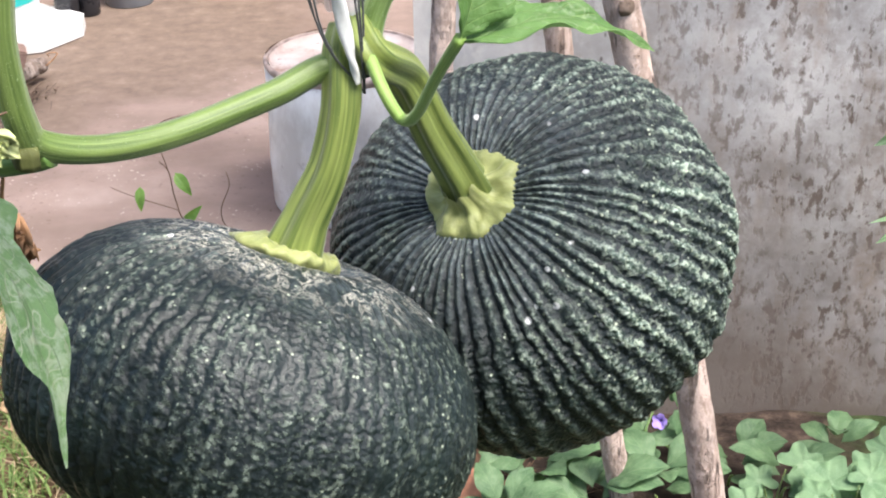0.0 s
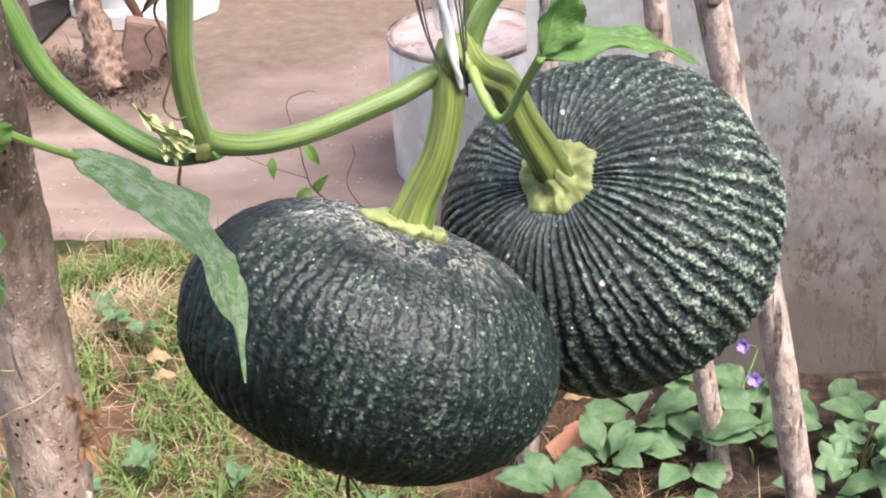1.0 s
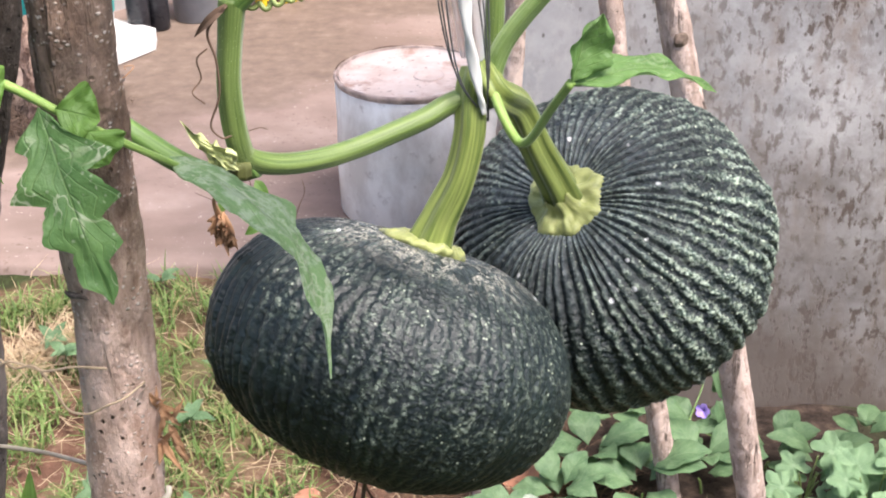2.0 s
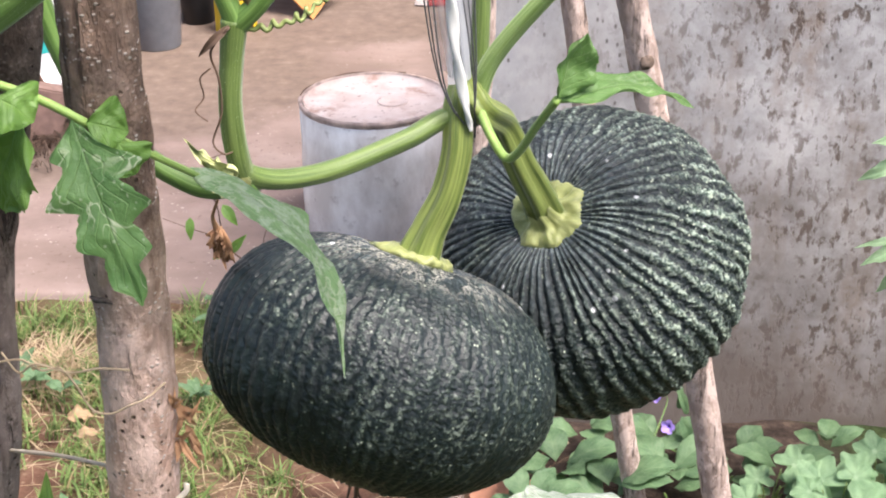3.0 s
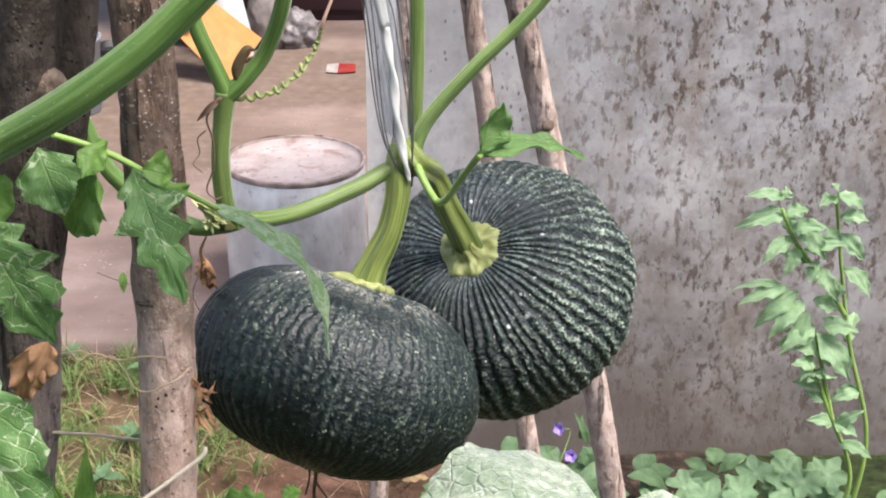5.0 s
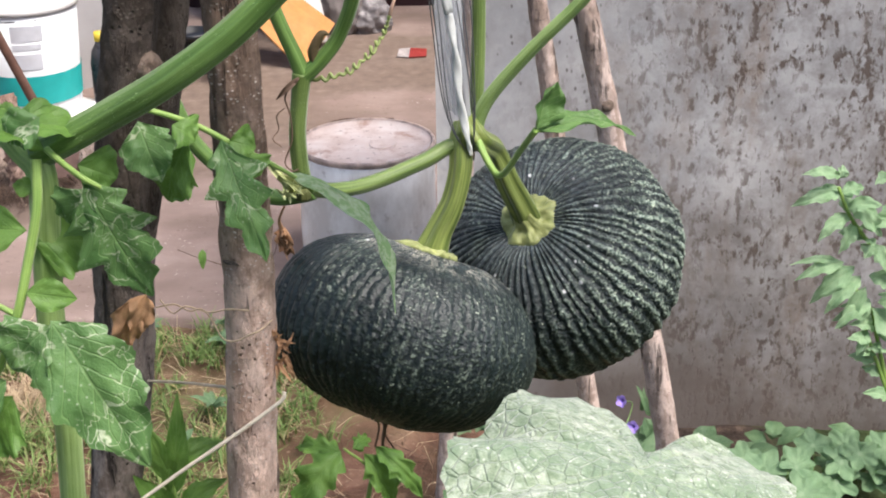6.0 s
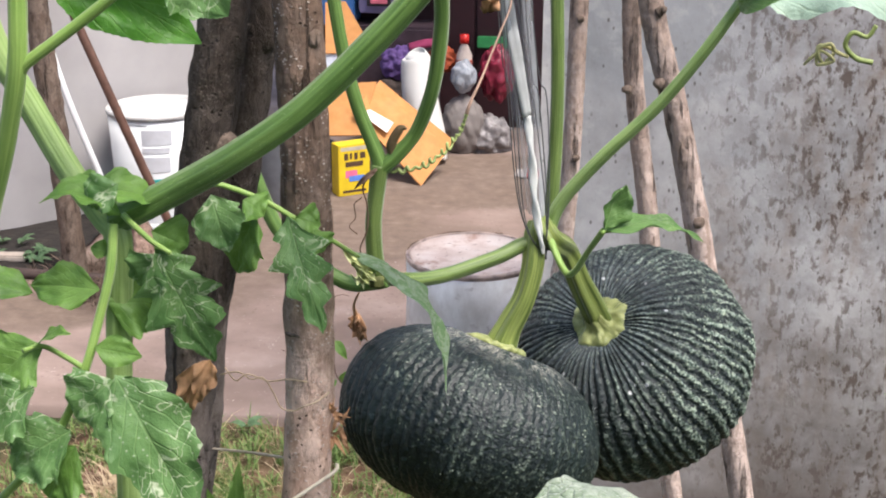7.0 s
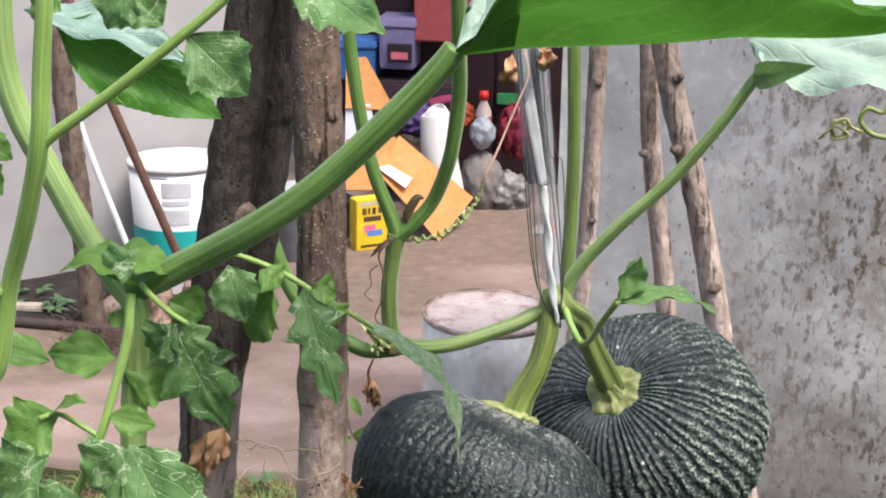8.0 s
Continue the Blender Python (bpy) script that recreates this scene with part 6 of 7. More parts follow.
def yellow_box():
    lo, turn = Vector((-0.802, 3.165, 0.0)), 34.0
    ob = thing("detergent_box", "bright yellow carton with dark and coloured print on the slab", "box", lo)
    m = Matrix.Translation(lo) @ Matrix.Rotation(radians(turn), 4, "Z")
    w, d, h = 0.108, 0.055, 0.165

    def panel(name, x0, x1, z0, z1, out, mat, label, bev=0.0):
        bm = box_bm((x0, -d / 2 - out, z0), (x1, -d / 2 + 0.0005, z1), bev)
        bm.transform(m)
        part(name, bm, mat, ob, label, smooth=False)

    bm = box_bm((-w / 2, -d / 2, 0), (w / 2, d / 2, h), 0.002)
    bm.transform(m)
    part("carton", bm, plain("yellow_card", (0.72, 0.52, 0.02), 0.5, 0.12, 25.0), ob, smooth=False)
    dark, pink, blue, pale = plain("brown_print", (0.09, 0.05, 0.03), 0.5), plain("pink_print", (0.75, 0.16, 0.30), 0.5), plain("blue_print", (0.12, 0.25, 0.7), 0.5), plain("foil_top", (0.5, 0.45, 0.36), 0.4)
    for j, (x, ww) in enumerate(((-0.034, 0.014), (-0.015, 0.008), (0.0, 0.012), (0.020, 0.018))):
        panel("print", x, x + ww, 0.116 + 0.002 * (j % 2), 0.138, 0.0008, dark, "dark bar of lettering")
    panel("print", -0.030, 0.030, 0.094, 0.110, 0.0008, dark, "brown printed badge", 0.0003)
    panel("print", -0.030, 0.010, 0.058, 0.082, 0.0008, pink, "pink printed blot", 0.0003)
    panel("print", -0.018, 0.034, 0.046, 0.064, 0.0012, blue, "blue printed blot", 0.0003)
    panel("print", -0.040, 0.040, 0.010, 0.018, 0.0008, dark, "dark bar of small print")
    panel("print", -0.045, 0.045, 0.146, 0.158, 0.0008, pale, "dull bar of print")


yellow_box()


def carton():
    ob = thing("cardboard_box", "opened orange-brown cardboard carton leaning on clutter", "box", (-0.70, 3.30, 0.0))
    card = plain("cardboard", (0.50, 0.23, 0.075), 0.8, 0.15, 30.0, 0.2)
    part("flap", slab(((-0.828, 3.360, 0.216), (-0.594, 3.270, -0.003), (-0.500, 3.420, 0.108), (-0.761, 3.500, 0.289)), 0.005), card, ob, smooth=False)
    part("flap", slab(((-0.912, 3.340, 0.136), (-0.796, 3.340, 0.141), (-0.765, 3.460, 0.293), (-0.933, 3.460, 0.278)), 0.005), card, ob, smooth=False)
    part("flap", slab(((-0.938, 3.480, 0.379), (-0.773, 3.490, 0.378), (-0.886, 3.580, 0.536), (-0.955, 3.580, 0.530)), 0.005), card, ob, smooth=False)
    part("sticker", slab(((-0.808, 3.352, 0.215), (-0.711, 3.327, 0.157), (-0.693, 3.352, 0.185), (-0.775, 3.380, 0.220)), 0.001), plain("sticker_white", (0.75, 0.70, 0.66), 0.5, 0.1), ob, "white paper sticker", smooth=False)
    part("flap", slab(((-0.939, 3.470, 0.263), (-0.832, 3.470, 0.280), (-0.856, 3.490, 0.398), (-0.940, 3.490, 0.390)), 0.003), plain("printed_card", (0.68, 0.72, 0.80), 0.5, 0.15), ob, "white and blue printed flap", smooth=False)


carton()


def lump(name, label, category, centre, size, material, seed, crumple=0.25, freq=3.0, base_z=0.0):
    """A soft or crumpled thing resting on the slab."""
    bm = bmesh.new()
    bmesh.ops.create_icosphere(bm, subdivisions=5, radius=1)
    c, s = Vector(centre), Vector(size)
    for v in bm.verts:
        n = v.co.copy()
        k = 1 + crumple * noise.noise(n * freq + Vector((seed, 0, 0))) + crumple * 0.6 * abs(noise.noise(n * freq * 2.7 + Vector((0, seed, 0))))
        p = n * k
        v.co = Vector((c.x + p.x * s.x, c.y + p.y * s.y, max(base_z, c.z + p.z * s.z)))
    return alone(name, bm, material, label, category, (c.x, c.y, max(base_z, c.z - s.z)))


FOIL = plain("crumpled_foil", (0.23, 0.21, 0.21), 0.35, 0.5, 60.0, 0.5)
WHITE_JUG = plain("jug_white", (0.62, 0.61, 0.59), 0.45, 0.06, 12.0)
bm = tube([(-0.659, 3.620, 0.355), (-0.655, 3.620, 0.336), (-0.641, 3.600, 0.227), (-0.604, 3.560, 0.077), (-0.590, 3.540, 0.007)], [0.030, 0.052, 0.060, 0.060, 0.052], 30, 10)
alone("plastic_jug", bm, WHITE_JUG, "white rounded plastic jug leaning upright", "jug", (-0.590, 3.540, 0.007))
lump("sack", "dull grey slumped cement sack", "sack", (-0.505, 3.720, 0.083), (0.075, 0.07, 0.11), plain("sack_grey", (0.20, 0.175, 0.165), 0.8, 0.2, 20.0), 2, 0.12)
lump("plastic_sheet", "crumpled silvery plastic sheet on the slab", "plastic sheet", (-0.423, 3.740, 0.045), (0.085, 0.06, 0.075), FOIL, 5, 0.28, 3.0)
lump("plastic_bag", "grey and white plastic bag on the sack", "bag", (-0.501, 3.700, 0.269), (0.042, 0.04, 0.055), plain("bag_grey", (0.30, 0.32, 0.36), 0.4, 0.3, 40.0), 8, 0.18, 2.2)
lump("plastic_bag", "deep red plastic bag full of scraps", "bag", (-0.397, 3.850, 0.250), (0.06, 0.05, 0.09), plain("bag_red", (0.23, 0.02, 0.045), 0.35, 0.4, 30.0), 11, 0.3, 3.0)
lump("cloth", "crumpled purple cloth on the heap", "cloth", (-0.740, 3.800, 0.284), (0.06, 0.05, 0.06), plain("cloth_purple", (0.11, 0.06, 0.20), 0.8, 0.3, 30.0), 14, 0.3, 3.0)
lump("cloth", "crumpled orange-red cloth on the heap", "cloth", (-0.590, 3.820, 0.301), (0.05, 0.04, 0.045), plain("cloth_red", (0.36, 0.07, 0.025), 0.8, 0.3, 30.0), 17, 0.3, 3.0)
# near-black lump added to fill the dark hollow between carton and clutter
lump("rubble", "dark lump filling the hollow behind the carton", "rubble", (-0.736, 3.780, 0.111), (0.11, 0.08, 0.12), plain("hollow_dark", (0.05, 0.035, 0.03), 0.9, 0.5, 25.0), 21, 0.35, 4.0)
b = Vector((-0.508, 3.780, 0.307))
BOT = thing("bottle", "clear drink bottle with a red cap", "bottle", b)
part("body", lathe(((0.0, -0.10), (0.026, -0.10), (0.028, -0.09), (0.028, 0.02), (0.012, 0.058), (0.012, 0.066), (0.0, 0.066)), b, 28), plain("bottle_clear", (0.50, 0.42, 0.38), 0.15, 0.2), BOT)
part("cap", lathe(((0.0, 0.062), (0.0165, 0.062), (0.0165, 0.092), (0.0, 0.092)), b, 20), plain("cap_red", (0.55, 0.02, 0.015), 0.4), BOT, "red screw cap")
part("label_band", lathe(((0.0285, -0.04), (0.0285, 0.005)), b, 28), plain("band_red", (0.45, 0.08, 0.05), 0.5), BOT, "red label band")
alone("green_board", box_bm((-0.486, 4.020, 0.304), Vector((-0.378, 4.020, 0.345)) + Vector((0, 0.024, 0)), 0.003), plain("green_paint", (0.05, 0.30, 0.10), 0.5), "narrow green painted board on the cabinet", "board", (-0.486, 4.020, 0.304), smooth=False)
alone("pink_ribbon", tube([(-0.704, 3.800, 0.345), (-0.648, 3.800, 0.359), (-0.579, 3.800, 0.369)], [0.012, 0.014, 0.010], 10, 6, 2, 0.4), plain("pink_cloth", (0.26, 0.03, 0.09), 0.7), "rolled magenta cloth strip", "cloth", (-0.704, 3.800, 0.345))

# dark cabinet with boxes at the back
CAB = thing("cabinet", "dark maroon wooden cabinet at the back of the yard", "cabinet", (-0.62, 4.2, 0.0))
maroon = plain("maroon_wood", (0.035, 0.012, 0.016), 0.55, 0.4, 12.0)
part("body", box_bm((-1.10, 4.06, 0.0), (-0.16, 4.42, 1.3), 0.006), maroon, CAB, smooth=False)
for x0, x1 in ((-1.09, -0.80), (-0.79, -0.50), (-0.49, -0.17)):
    part("door", box_bm((x0, 4.045, 0.04), (x1, 4.062, 1.26), 0.004), maroon, CAB, smooth=False)
for label, lo, hi, col in (("blue plastic crate with a lid", (-1.077, 3.980, 0.401), (-0.914, 3.980, 0.543), (0.05, 0.16, 0.42)), ("lilac plastic box with a small sticker", (-0.898, 3.990, 0.444), (-0.771, 3.990, 0.628), (0.23, 0.20, 0.36)), ("dull red plastic tub", (-0.776, 4.000, 0.545), (-0.571, 4.000, 0.758), (0.42, 0.09, 0.10))):
    lo, hi = Vector(lo), Vector(hi)
    cr = thing("crate", label, "crate", (lo.x, lo.y, lo.z), "crates on the heap")
    part("tub", box_bm((lo.x, lo.y - 0.10, lo.z), (hi.x, lo.y + 0.05, lo.z + (hi.z - lo.z) * 0.8), 0.006), plain("crate_tub", col, 0.4, 0.15), cr, smooth=False)
    part("lid", box_bm((lo.x - 0.006, lo.y - 0.106, lo.z + (hi.z - lo.z) * 0.8 + 0.0005), (hi.x + 0.006, lo.y + 0.056, hi.z), 0.006), plain("crate_lid", tuple(min(1, c * 1.3 + 0.02) for c in col), 0.4, 0.15), cr, smooth=False)
    if label.startswith("lilac"):
        part("sticker", box_bm(Vector((-0.865, 3.870, 0.473)), Vector((-0.780, 3.870, 0.537)) + Vector((0, 0.02, 0)), 0.001), plain("sticker_black", (0.03, 0.025, 0.03), 0.4), cr, "black sticker", smooth=False)
        part("sticker", box_bm(Vector((-0.852, 3.866, 0.483)), Vector((-0.792, 3.866, 0.509)) + Vector((0, 0.02, 0)), 0.001), plain("sticker_pink", (0.7, 0.18, 0.25), 0.4), cr, "pink and white sticker print", smooth=False)
alone("chest", box_bm((-1.0, 3.86, 0.0), (-0.62, 4.03, (-0.976, 3.980, 0.405)[2] - 0.002), 0.01), plain("dark_crate", (0.05, 0.03, 0.04), 0.7, 0.4), "dark closed chest under the crates", "chest", (-0.8, 3.95, 0.0), smooth=False)
PK = thing("packet", "torn white and red wrapper lying on the slab", "wrapper", (-0.262, 3.43, 0.0))
part("foil", slab(((-0.300, 3.40, 0.004), (-0.262, 3.39, 0.004), (-0.258, 3.45, 0.018), (-0.296, 3.46, 0.012)), 0.002), plain("foil_white", (0.42, 0.38, 0.36), 0.4, 0.4, 90.0), PK, smooth=False)
part("foil", slab(((-0.262, 3.39, 0.004), (-0.205, 3.40, 0.004), (-0.205, 3.46, 0.012), (-0.258, 3.45, 0.018)), 0.002), plain("foil_red", (0.26, 0.035, 0.03), 0.4), PK, "red half of the wrapper", smooth=False)

# bank of dark earth along the house wall, timber edge, post and tools
bm = bmesh.new()
rows = []
for i in range(61):
    x = -2.42 + 0.98 * i / 60
    wall_y = 2.639 + (x + 1.695)
    rows.append([bm.verts.new((x, 2.28 + (max(wall_y, 2.30) - 2.28) * f, -0.01 + z + 0.012 * noise.noise(Vector((x * 9, f * 5, 0))) * (z > 0))) for f, z in ((0.0, 0.0), (0.15, 0.018), (0.4, 0.024), (0.6, 0.024), (0.8, 0.026), (1.0, 0.026))])
for a, b2 in zip(rows, rows[1:]):
    for k in range(5):
        bm.faces.new((a[k], b2[k], b2[k + 1], a[k + 1]))
# earth blackened beyond its own brown to stand for the shadow on it
k = Nodes("shaded_earth")
k.set(k.ramp(k.noise(14.0, 6.0, 0.65), (0.3, (0.008, 0.006, 0.005)), (0.55, (0.020, 0.015, 0.012)), (0.75, (0.045, 0.035, 0.028))), 0.95)
k.bump(k.noise(50.0, 6.0), 0.8, 0.01)
tagged(part("trim", bm, k.m), "bank of dark earth along the house wall, its shadow put into the colour", "earth", kind="structure")
alone("timber_edge", tube([(-2.6, 2.29, 0.012), (-1.9, 2.30, 0.014), (-1.28, 2.27, 0.012)], [0.014, 0.014], 12, 6, 0, 0, 0.1), plain("dark_timber", (0.06, 0.04, 0.035), 0.8, 0.4), "dark timber rail edging the earth bank", "rail", (-1.9, 2.29, 0.0))
alone("timber_edge", box_bm((-1.95, 2.36, 0.01), (-1.56, 2.40, 0.028), 0.004, None, 4.0), plain("pale_timber", (0.45, 0.38, 0.32), 0.8, 0.3), "pale weathered board on the earth bank", "board", (-1.7, 2.38, 0.02), smooth=False)
stake("wooden_post", "rough brown post in front of the house wall", [(-1.383, 2.3, -0.05), (-1.386, 2.3, 0.02), (-1.41, 2.3, 0.4), (-1.437, 2.3, 0.783), (-1.47, 2.3, 1.6)], [0.032, 0.030, 0.030, 0.029, 0.028], M_POST, (), 0.1, 31)
alone("broom_handle", tube([(-1.205, 2.62, 0.004), (-1.281, 2.6, 0.21), (-1.496, 2.62, 0.736), (-1.63, 2.688, 1.06)], [0.0125, 0.0125, 0.012], 16, 8), plain("brown_handle", (0.12, 0.060, 0.042), 0.5, 0.3, 40.0), "brown wooden handle leaning at the house wall", "pole", (-1.205, 2.62, 0.0))
alone("broom_handle", tube([(-1.335, 2.55, 0.05), (-1.388, 2.55, 0.194), (-1.5, 2.57, 0.503), (-1.62, 2.695, 0.84)], [0.009, 0.009], 14, 8), plain("white_handle", (0.68, 0.68, 0.68), 0.4, 0.1), "white tube leaning at the house wall", "pole", (-1.335, 2.55, 0.05))
# broken timber lying by the slab's far edge
alone("log", tube([(-1.164, 2.222, 0.000), Vector((-1.176, 2.239, 0.000)) + Vector((-0.01, 0.02, 0.10)), Vector((-1.195, 2.256, 0.000)) + Vector((-0.03, 0.04, 0.24))], [0.044, 0.036, 0.026], 40, 24, 3, 0.12, 0.3, 0.0, None, 2, 0.25), bark("rotten_wood", (0.10, 0.062, 0.045), (0.34, 0.235, 0.185), (0.5, 0.4, 0.34), 0.6, (0.22, 0.13, 0.10)), "short rotten tree stump standing on the slab", "log", (-1.164, 2.222, 0.000))
alone("log", box_bm(Vector((-1.128, 2.324, 0.000)) + Vector((-0.03, -0.03, 0.0)), Vector((-1.128, 2.324, 0.000)) + Vector((0.06, 0.03, 0.13)), 0.004, None, 20.0, (0, 18, 0)), plain("pink_block", (0.24, 0.155, 0.13), 0.9, 0.3, 40.0, 0.6), "broken pinkish building block tilted on the slab", "block", (-1.128, 2.324, 0.000), smooth=False)
alone("log", tube([Vector((-1.157, 2.307, 0.000)) + Vector((0, 0, 0.02)), Vector((-1.109, 2.376, 0.000)) + Vector((0, 0, 0.03)), Vector((-1.063, 2.460, 0.000)) + Vector((0, 0, 0.035))], [0.020, 0.026, 0.016], 24, 16, 0, 0, 0.35, 0.0, None, 4, 0.3), M_STAKE_DARK, "dark broken branch lying on the slab", "branch", (-1.157, 2.307, 0.000))
rng = random.Random(5)
for j in range(7):
    p0 = Vector((-1.104, 2.431, 0.000)) + Vector((rng.uniform(-0.05, 0.05), rng.uniform(-0.03, 0.03), 0.01))
    pts = [p0]
    for i in range(5):
        pts.append(pts[-1] + Vector((rng.uniform(-0.03, 0.03), rng.uniform(-0.02, 0.02), rng.uniform(-0.01, 0.03))))
    alone("dry_root", tube(pts, [0.0018, 0.001], 5, 5), M_LEAF_DRY, "curled dry root on the broken timber", "root", pts[0], "dry roots")


# ---- garden plants along the wall ----
def stalked(ob, foot, base, r):
    part("stalk", tube([foot, Vector(foot).lerp(Vector(base), 0.5) + Vector((0, 0, 0.012)), base], [r, r * 0.8, r * 0.6], 7, 5), M_VINE_PALE, ob)


def broad_weed(x, y, size, count, seed, spread=1.0, label="low weed with broad grey-green leaves by the wall"):
    rng = random.Random(seed)
    foot = Vector((x, y, -0.035))
    ob = thing("weed", label, "weed", foot, "weeds along the wall")
    crown = foot + Vector((rng.uniform(-0.01, 0.01), 0, size * 0.5))
    stalked(ob, foot, crown, 0.0025)
    for j in range(count):
        a = 2.4 * j + rng.uniform(-0.4, 0.4)
        lift = rng.uniform(0.15, 0.75)
        out = Vector((math.cos(a), math.sin(a) * 0.8, 0)) * spread
        start = crown + Vector((0, 0, size * 0.55 * rng.random())) + out * size * 0.15
        tip = start + out * size * rng.uniform(0.75, 1.1) + Vector((0, 0, size * (lift - 0.25)))
        face = (-out * 0.35 + Vector((0, -0.3, 1.0)))
        part("leaf", blade(start, tip, size * rng.uniform(0.46, 0.60), face, 0, 0, 0, 0.16, 0.14, 0.04, seed * 13 + j, 0.86, 22, 6), M_LEAF_WEED, ob)
    return ob


WEEDS = ((0.060, 0.93, 0.100, 6), (0.125, 0.86, 0.105, 6), (0.215, 0.90, 0.105, 5), (0.205, 1.02, 0.085, 5), (0.090, 1.05, 0.085, 4), (0.310, 0.96, 0.08, 4), (0.150, 0.72, 0.08, 5), (0.015, 0.84, 0.085, 5),
         (0.470, 1.02, 0.085, 4), (0.62, 1.00, 0.09, 4), (0.375, 0.93, 0.085, 4), (0.30, 0.80, 0.075, 4), (-0.05, 1.06, 0.07, 4), (0.57, 0.80, 0.085, 6), (0.69, 0.86, 0.10, 6), (-0.06, 0.76, 0.085, 6), (0.02, 0.70, 0.08, 5))
for j, (x, y, s, n) in enumerate(WEEDS):
    broad_weed(x, y, s * (0.74 if x > 0.4 else 0.84), n + (0 if x > 0.4 else 2), 100 + j)


def lobed_herb(x, y, size, count, seed):
    """Bright herb with cut leaves, like a young chrysanthemum."""
    rng = random.Random(seed)
    foot = Vector((x, y, -0.02))
    ob = thing("herb", "bright green herb with deeply cut leaves by the wall", "herb", foot, "cut-leaved herbs")
    for j in range(count):
        a = 2.4 * j + rng.uniform(-0.5, 0.5)
        out = Vector((math.cos(a), math.sin(a) * 0.7, 0))
        start = foot + Vector((0, 0, size * rng.uniform(0.5, 1.3))) + out * size * 0.25
        tip = start + out * size * rng.uniform(0.5, 0.8) + Vector((0, -0.01, size * rng.uniform(-0.1, 0.3)))
        stalked(ob, foot, start, 0.0016)
        part("leaf", palm_leaf(start.lerp(tip, 0.4), (0.1 * out.x, -0.6, 1.0), out, size * rng.uniform(0.24, 0.38), 0.40, 5, 0.20, 0.12, 0.10, seed * 7.0 + j, 7, 70), M_LEAF_HERB, ob)


for j, (x, y, s, n) in enumerate(((0.43, 0.80, 0.088, 12), (0.50, 0.86, 0.084, 11), (0.35, 0.86, 0.075, 7), (0.58, 0.90, 0.08, 9))):
    lobed_herb(x, y, s, n, 300 + j)


def tall_herb():
    foot = Vector((0.605, 0.845, -0.02))
    ob = thing("tall_herb", "tall pale green herb with pointed leaves before the wall", "herb", foot)
    stems = ([foot, (0.635, 0.845, 0.110), (0.585, 0.845, 0.238), (0.549, 0.845, 0.327), (0.526, 0.845, 0.400)],
             [(0.597, 0.845, 0.209), (0.568, 0.850, 0.315), (0.556, 0.850, 0.361)],
             [foot + Vector((0.03, 0.01, 0)), (0.658, 0.860, 0.165), (0.612, 0.860, 0.337), (0.585, 0.860, 0.464), (0.565, 0.860, 0.576)],
             [(0.601, 0.860, 0.383), (0.554, 0.850, 0.451), (0.508, 0.840, 0.512), (0.482, 0.835, 0.565)])
    for s in stems:
        part("stem", tube(s, [0.0042, 0.0032, 0.0026], 8, 8), M_TOMATO_STEM, ob)

    def leaf(base, tip, width, seed):
        rng = random.Random(seed)
        part("leaf", blade(base, tip, width, (rng.uniform(-0.5, 0.5), -0.7, 0.75), 3, 0.42, 9, 0.3, 0.16, 0.10, seed + 60, 0.58, 30, 6), M_LEAF_SAGE, ob)

    leaf((0.493, 0.845, 0.557), (0.418, 0.843, 0.531), 0.030, 0)
    leaf((0.487, 0.845, 0.578), (0.427, 0.835, 0.584), 0.024, 1)
    leaf((0.483, 0.845, 0.574), (0.490, 0.851, 0.593), 0.026, 2)
    leaf((0.506, 0.845, 0.519), (0.457, 0.823, 0.483), 0.028, 3)
    leaf((0.506, 0.845, 0.540), (0.553, 0.833, 0.485), 0.034, 4)
    leaf((0.523, 0.845, 0.497), (0.582, 0.833, 0.511), 0.028, 5)
    leaf((0.514, 0.845, 0.506), (0.490, 0.826, 0.462), 0.024, 6)
    leaf((0.542, 0.845, 0.471), (0.579, 0.839, 0.416), 0.028, 7)
    leaf((0.497, 0.845, 0.443), (0.422, 0.837, 0.439), 0.015, 8)
    leaf((0.505, 0.845, 0.440), (0.431, 0.832, 0.416), 0.028, 9)
    leaf((0.522, 0.845, 0.434), (0.459, 0.843, 0.372), 0.032, 10)
    leaf((0.532, 0.845, 0.418), (0.477, 0.821, 0.365), 0.030, 11)
    leaf((0.542, 0.845, 0.400), (0.509, 0.846, 0.326), 0.026, 12)
    leaf((0.553, 0.845, 0.373), (0.496, 0.824, 0.338), 0.028, 13)
    leaf((0.544, 0.845, 0.418), (0.585, 0.852, 0.396), 0.032, 14)
    leaf((0.561, 0.845, 0.373), (0.618, 0.842, 0.365), 0.032, 15)
    leaf((0.554, 0.845, 0.364), (0.615, 0.849, 0.278), 0.043, 16)
    leaf((0.550, 0.845, 0.327), (0.532, 0.819, 0.295), 0.024, 17)
    leaf((0.572, 0.845, 0.523), (0.610, 0.837, 0.483), 0.030, 18)
    leaf((0.582, 0.845, 0.471), (0.621, 0.824, 0.428), 0.032, 19)
    leaf((0.568, 0.845, 0.548), (0.609, 0.834, 0.545), 0.028, 20)
    leaf((0.561, 0.845, 0.578), (0.532, 0.827, 0.571), 0.026, 21)
    leaf((0.560, 0.845, 0.582), (0.604, 0.849, 0.555), 0.028, 22)
    leaf((0.561, 0.845, 0.581), (0.545, 0.826, 0.606), 0.021, 23)
    leaf((0.597, 0.845, 0.209), (0.552, 0.833, 0.222), 0.028, 24)
    leaf((0.597, 0.845, 0.213), (0.630, 0.823, 0.198), 0.028, 25)
    leaf((0.610, 0.845, 0.175), (0.654, 0.818, 0.162), 0.028, 26)
